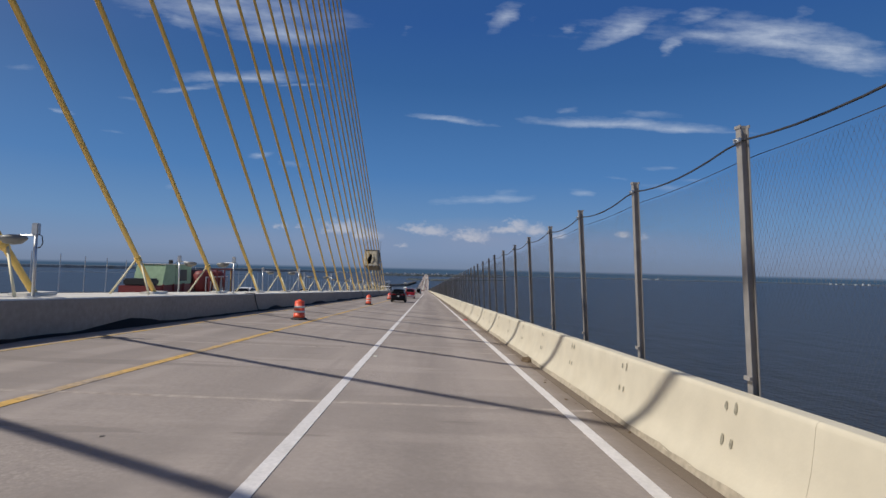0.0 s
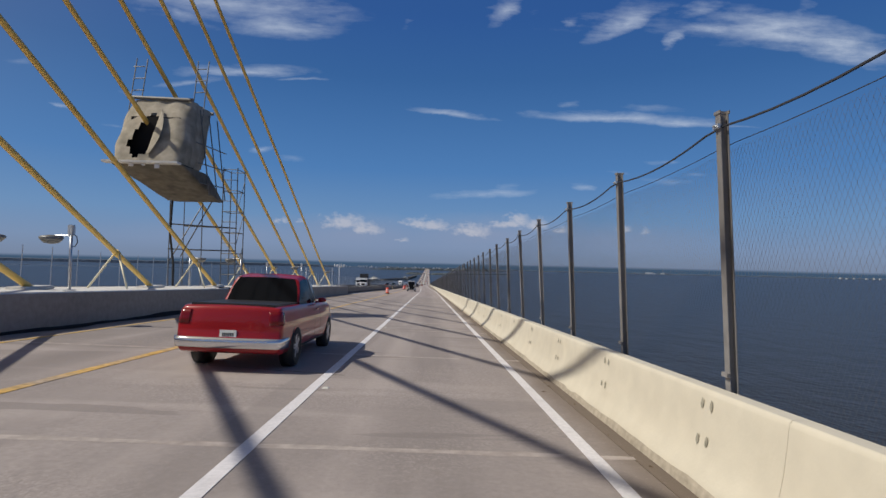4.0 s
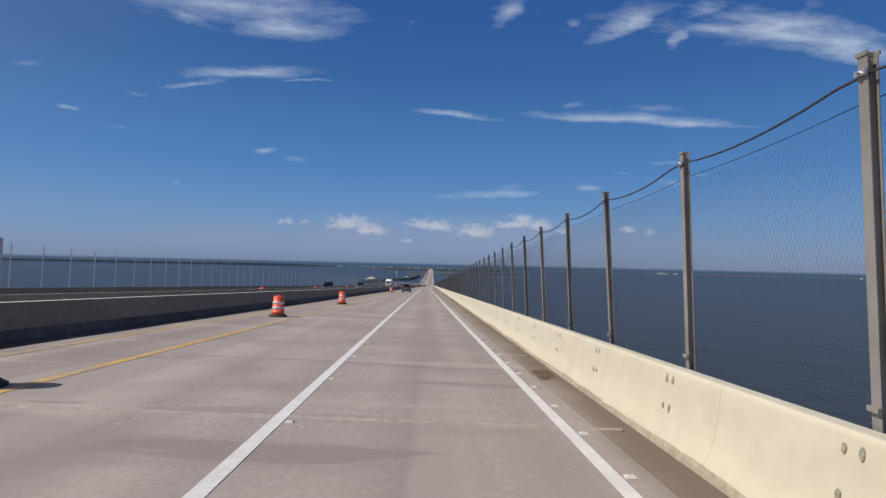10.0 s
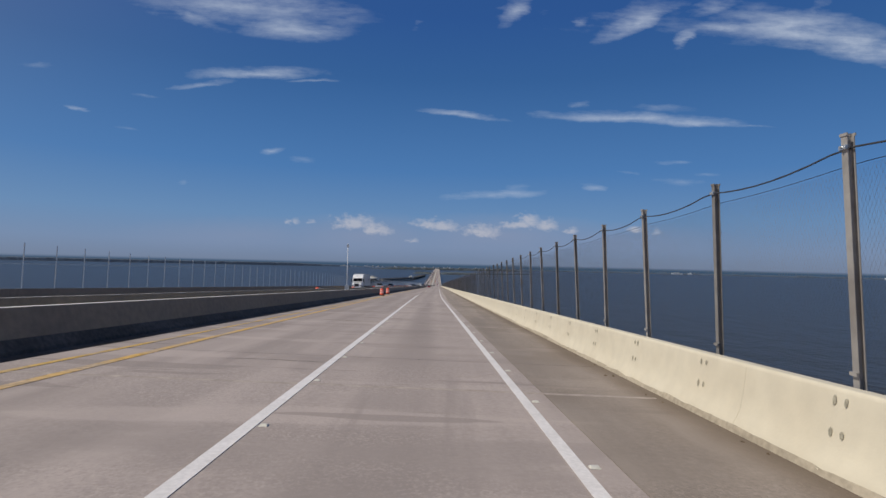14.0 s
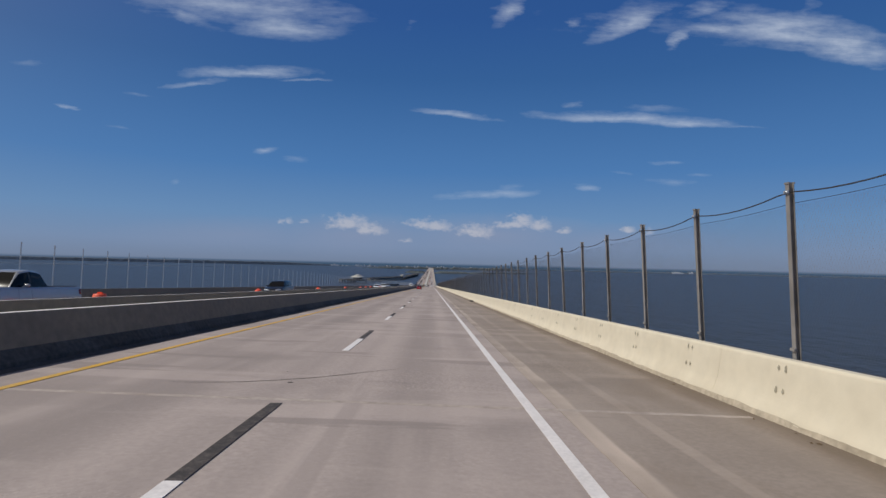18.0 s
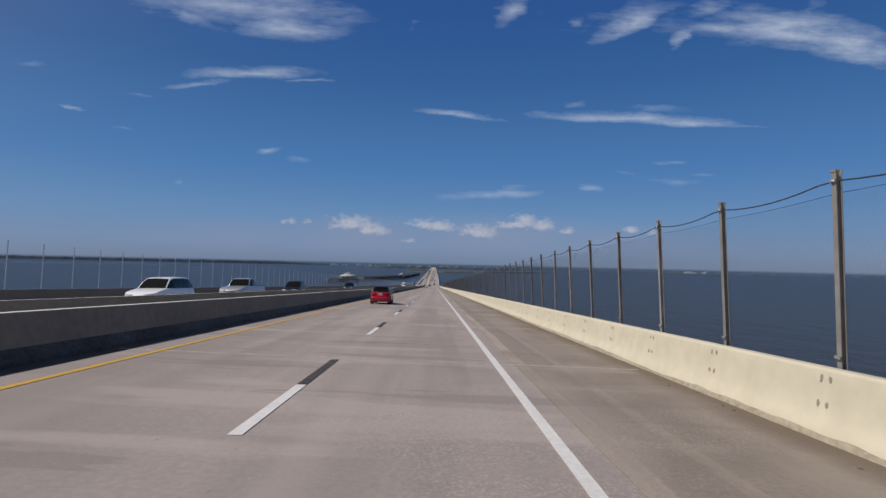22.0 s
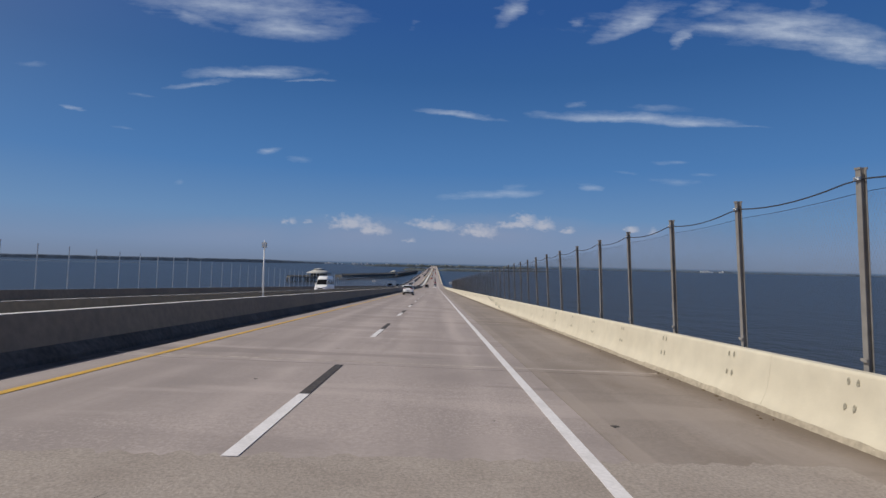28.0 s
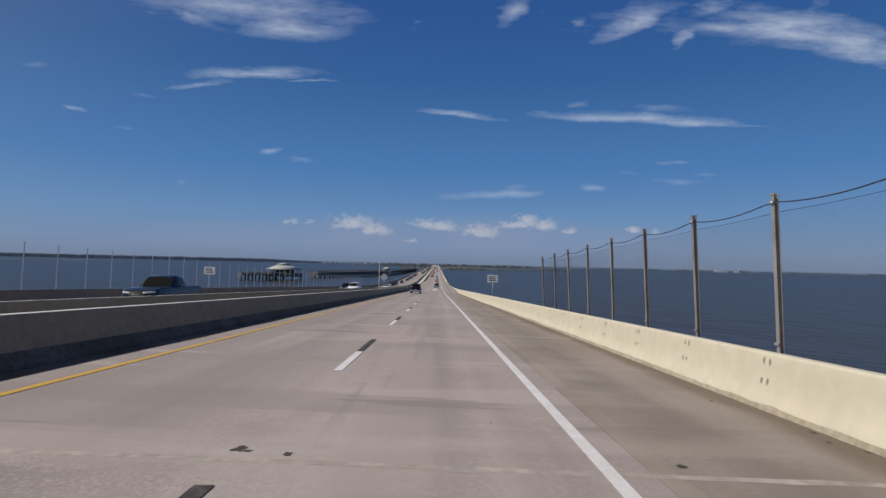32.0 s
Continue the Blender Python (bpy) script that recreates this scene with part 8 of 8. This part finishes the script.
# wandering cracks and scars in the concrete
M_SCAR = material("dark_crack_fill", (0.13, 0.112, 0.098), rough=0.9, grain=0.3, scale=12.0)
rng = random.Random(44)
for k in range(46):
    y = 20.0 + k * 21.5 + rng.uniform(-8, 8)
    x = rng.uniform(-11.0, -5.2)
    along = k % 4 == 3
    n = rng.randint(14, 34)
    a = rng.uniform(-0.12, 0.12) + (1.35 if along else 0.0)
    bm = bmesh.new()
    prev = None
    for i in range(n + 1):
        a += rng.uniform(-0.14, 0.14) * (0.6 if along else 1.0)
        a *= 0.985 if not along else 1.0
        x, y = x + 0.15 * math.cos(a), y + 0.15 * math.sin(a)
        t = 0.016 * math.sin(math.pi * (i + 0.3) / (n + 0.6)) * rng.uniform(0.4, 1.4) + 0.003
        row = [bm.verts.new((x - t * math.sin(a), y + t * math.cos(a), zroad(x, y) + 0.0042)), bm.verts.new((x + t * math.sin(a), y - t * math.cos(a), zroad(x, y) + 0.0042))]
        if prev:
            bm.faces.new((prev[0], prev[1], row[1], row[0]))
        prev = row
        if x > -3.9:
            break
    part("crack", bm, M_SCAR, road, "dark wandering crack in the concrete")

# ---- old causeway pier and pavilion in the bay ----
M_TIMBER = material("weathered_concrete_pier", (0.15, 0.14, 0.125), rough=0.9, grain=0.12, scale=1.5, stain=0.4, stain_scale=0.2)
M_ROOFT = material("pale_roof", (0.46, 0.45, 0.42), rough=0.7, grain=0.08, scale=2.0)
DZ = SEA + 6.0


def pier_run(x0, y0, x1, y1, w, name, label, step=18.0, deep=1.3):
    p = empty(name, label=label, category="pier")
    a, b = Vector((x0, y0, 0)), Vector((x1, y1, 0))
    d = (b - a).normalized()
    nrm = Vector((-d.y, d.x, 0))
    bm = bmesh.new()
    q = [a + nrm * w, b + nrm * w, b - nrm * w, a - nrm * w]
    lo = [bm.verts.new((v.x, v.y, DZ - deep)) for v in q]
    hi = [bm.verts.new((v.x, v.y, DZ)) for v in q]
    bm.faces.new(hi)
    bm.faces.new(lo[::-1])
    for i in range(4):
        bm.faces.new((lo[i], hi[i], hi[(i + 1) % 4], lo[(i + 1) % 4]))
    bmesh.ops.recalc_face_normals(bm, faces=bm.faces[:])
    part("deck", bm, M_TIMBER, p)
    for s in (-1, 1):
        bm = bmesh.new()
        c0, c1 = a + nrm * w * s * 0.98, b + nrm * w * s * 0.98
        tube(bm, (c0.x, c0.y, DZ + 0.8), (c1.x, c1.y, DZ + 0.8), 0.35, n=4)
        part("parapet", bm, M_TIMBER, p)
    k = int((b - a).length / step)
    for i in range(k + 1):
        for s in (-0.7, 0.7):
            c = a + d * (i * step) + nrm * w * s
            bm = bmesh.new()
            tube(bm, (c.x, c.y, SEA - 1), (c.x, c.y, DZ - deep), 0.7, n=8)
            part("pier_column", bm, M_TIMBER, p)
    return p


PX, PY2 = -138.0, 1456.0
pier_run(-131.0, 1552.0, -75.0, 1716.0, 5.0, "fishing_pier", "long low concrete pier running beside the bridge", 9.0, 3.4)
pier_run(-72.0, 1737.0, -50.0, 2080.0, 5.0, "fishing_pier", "far low concrete pier leading to the wooded bank", 16.0, 3.0)
pier_run(PX - 30, PY2 - 6, PX + 2, PY2 + 20, 5.0, "pier_head", "broken concrete pier head on many piles", 6.0)
pav = empty("pavilion", (PX - 3.5, PY2 + 28, DZ), label="round pier pavilion with a pale stepped roof on piles", category="pavilion")
bm = bmesh.new()
lathe(bm, [(1.0, -2.6), (16.5, -2.6), (16.5, 0.0), (1.0, 0.0)], 12)
part("platform", bm, M_TIMBER, pav)
bm = bmesh.new()
lathe(bm, [(1.0, 3.4), (15.3, 3.1), (15.6, 3.5), (7.4, 6.6), (6.2, 6.8), (6.2, 7.7), (6.8, 7.8), (1.0, 9.0)], 12)
part("roof", bm, M_ROOFT, pav)
for i in range(12):
    a = 6.28319 * (i + 0.5) / 12
    bm = bmesh.new()
    tube(bm, (13.5 * math.cos(a), 13.5 * math.sin(a), 0), (13.5 * math.cos(a), 13.5 * math.sin(a), 3.3), 0.3, n=6)
    part("column", bm, M_ROOFT, pav)
    bm = bmesh.new()
    tube(bm, (15 * math.cos(a), 15 * math.sin(a), -7.0), (15 * math.cos(a), 15 * math.sin(a), -2.6), 0.6, n=6)
    part("pier_column", bm, M_TIMBER, pav)
bm = bmesh.new()
lathe(bm, [(0.5, 0.0), (9.5, 0.0), (9.5, 3.2), (0.5, 3.2)], 12)
part("kiosk", bm, M_TRIM, pav)
pav2 = empty("pavilion", (-73.0, 1727.0, DZ), label="small far pavilion on the pier with a pale roof", category="pavilion")
bm = bmesh.new()
lathe(bm, [(0.5, -2.4), (6.6, -2.4), (6.6, 0.0), (5.2, 0.0), (5.2, 2.2), (6.6, 2.3), (2.6, 4.2), (0.5, 5.0)], 10)
part("roof", bm, M_ROOFT, pav2)

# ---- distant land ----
# woodland colours blued and greyed: aerial haze is mixed into them
M_HAZEWOOD = material("hazed_far_woodland", (0.065, 0.095, 0.14), rough=0.95, grain=0.35, scale=0.05, stain=0.5, stain_scale=0.01, stain_color=(0.09, 0.12, 0.16))
M_NEARHAZEWOOD = material("hazed_near_woodland", (0.075, 0.092, 0.10), rough=0.95, grain=0.35, scale=0.15, stain=0.5, stain_scale=0.04, stain_color=(0.085, 0.09, 0.085))
M_FARBLD = material("far_white_buildings", (0.52, 0.55, 0.60), rough=0.8)


def shore(name, label, x0, y0, x1, y1, h, seed, depth=120.0, n=150, mat=M_HAZEWOOD):
    """A low wooded bank with an uneven tree line."""
    bm = bmesh.new()
    r_ = random.Random(seed)
    a, b = Vector((x0, y0, 0)), Vector((x1, y1, 0))
    d = (b - a).normalized()
    nrm = Vector((-d.y, d.x, 0))
    prev = None
    for i in range(n + 1):
        u = i / n
        c = a.lerp(b, u)
        e = min(1.0, 6 * u, 6 * (1 - u))
        t = h * e * ((0.55 + 0.5 * noise.noise(Vector((u * 40 + seed, 0, 0))) + 0.25 * r_.random()) if h < 25 else (0.74 + 0.10 * noise.noise(Vector((u * 60 + seed, 0, 0))) + 0.05 * r_.random()))
        row = [bm.verts.new((c - nrm * 0)[:2] + (SEA - 0.5,)), bm.verts.new((c + nrm * 6)[:2] + (SEA + max(0.4, t * 0.8),)), bm.verts.new((c + nrm * 30)[:2] + (SEA + max(0.5, t),)), bm.verts.new((c + nrm * depth)[:2] + (SEA - 0.5,))]
        if prev:
            for k in range(3):
                bm.faces.new((prev[k], row[k], row[k + 1], prev[k + 1]))
        prev = row
    bmesh.ops.recalc_face_normals(bm, faces=bm.faces[:])
    tagged(link(name, bm, mat), label, "shore", kind="structure")


shore("backdrop_shore", "dark wooded bank beside the far end of the causeway", 6, 2470, 150, 2520, 11.0, 41, n=60, mat=M_NEARHAZEWOOD)
shore("backdrop_shore", "dark wooded bank beside the far end of the causeway", 120, 2530, 460, 2850, 6.0, 43, n=70, mat=M_NEARHAZEWOOD)
shore("backdrop_shore", "dark wooded bank where the pier meets the shore", -110, 2500, -32, 2490, 12.0, 47, n=40, mat=M_NEARHAZEWOOD)
shore("backdrop_shore", "low dark wooded island at the end of the causeway", -430, 3650, 620, 3900, 17.0, 3, mat=M_NEARHAZEWOOD)
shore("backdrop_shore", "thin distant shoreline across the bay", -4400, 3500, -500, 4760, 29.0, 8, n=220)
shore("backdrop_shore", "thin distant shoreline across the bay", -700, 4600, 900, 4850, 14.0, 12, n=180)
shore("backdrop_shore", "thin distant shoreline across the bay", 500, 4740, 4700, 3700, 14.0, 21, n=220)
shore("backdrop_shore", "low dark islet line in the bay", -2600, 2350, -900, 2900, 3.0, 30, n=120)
rng = random.Random(8)
for i in range(48):
    if i % 3:
        x = rng.choice((rng.uniform(-800, -520), rng.uniform(-640, 330)))
        y = 4600 + (x + 700) * 250 / 1600 - 8 if x > -600 else 4760 + (x + 500) * 1260 / 3900 - 8
    else:
        x = rng.choice((rng.uniform(1750, 1900), rng.uniform(3000, 3900)))
        y = 4740 - (x - 500) * 1040 / 4200 - 8
    bm = bmesh.new()
    w_ = rng.uniform(5, 13)
    box(bm, x, x + w_, y - 12, y, SEA - 0.5, SEA + rng.uniform(6, 15))
    box(bm, x + 1, x + w_ * 1.8, y - 10, y, SEA - 0.5, SEA + rng.uniform(4, 8))
    tagged(link("far_building", bm, M_FARBLD), "tiny pale building on the far shore", "building", "far shore buildings")
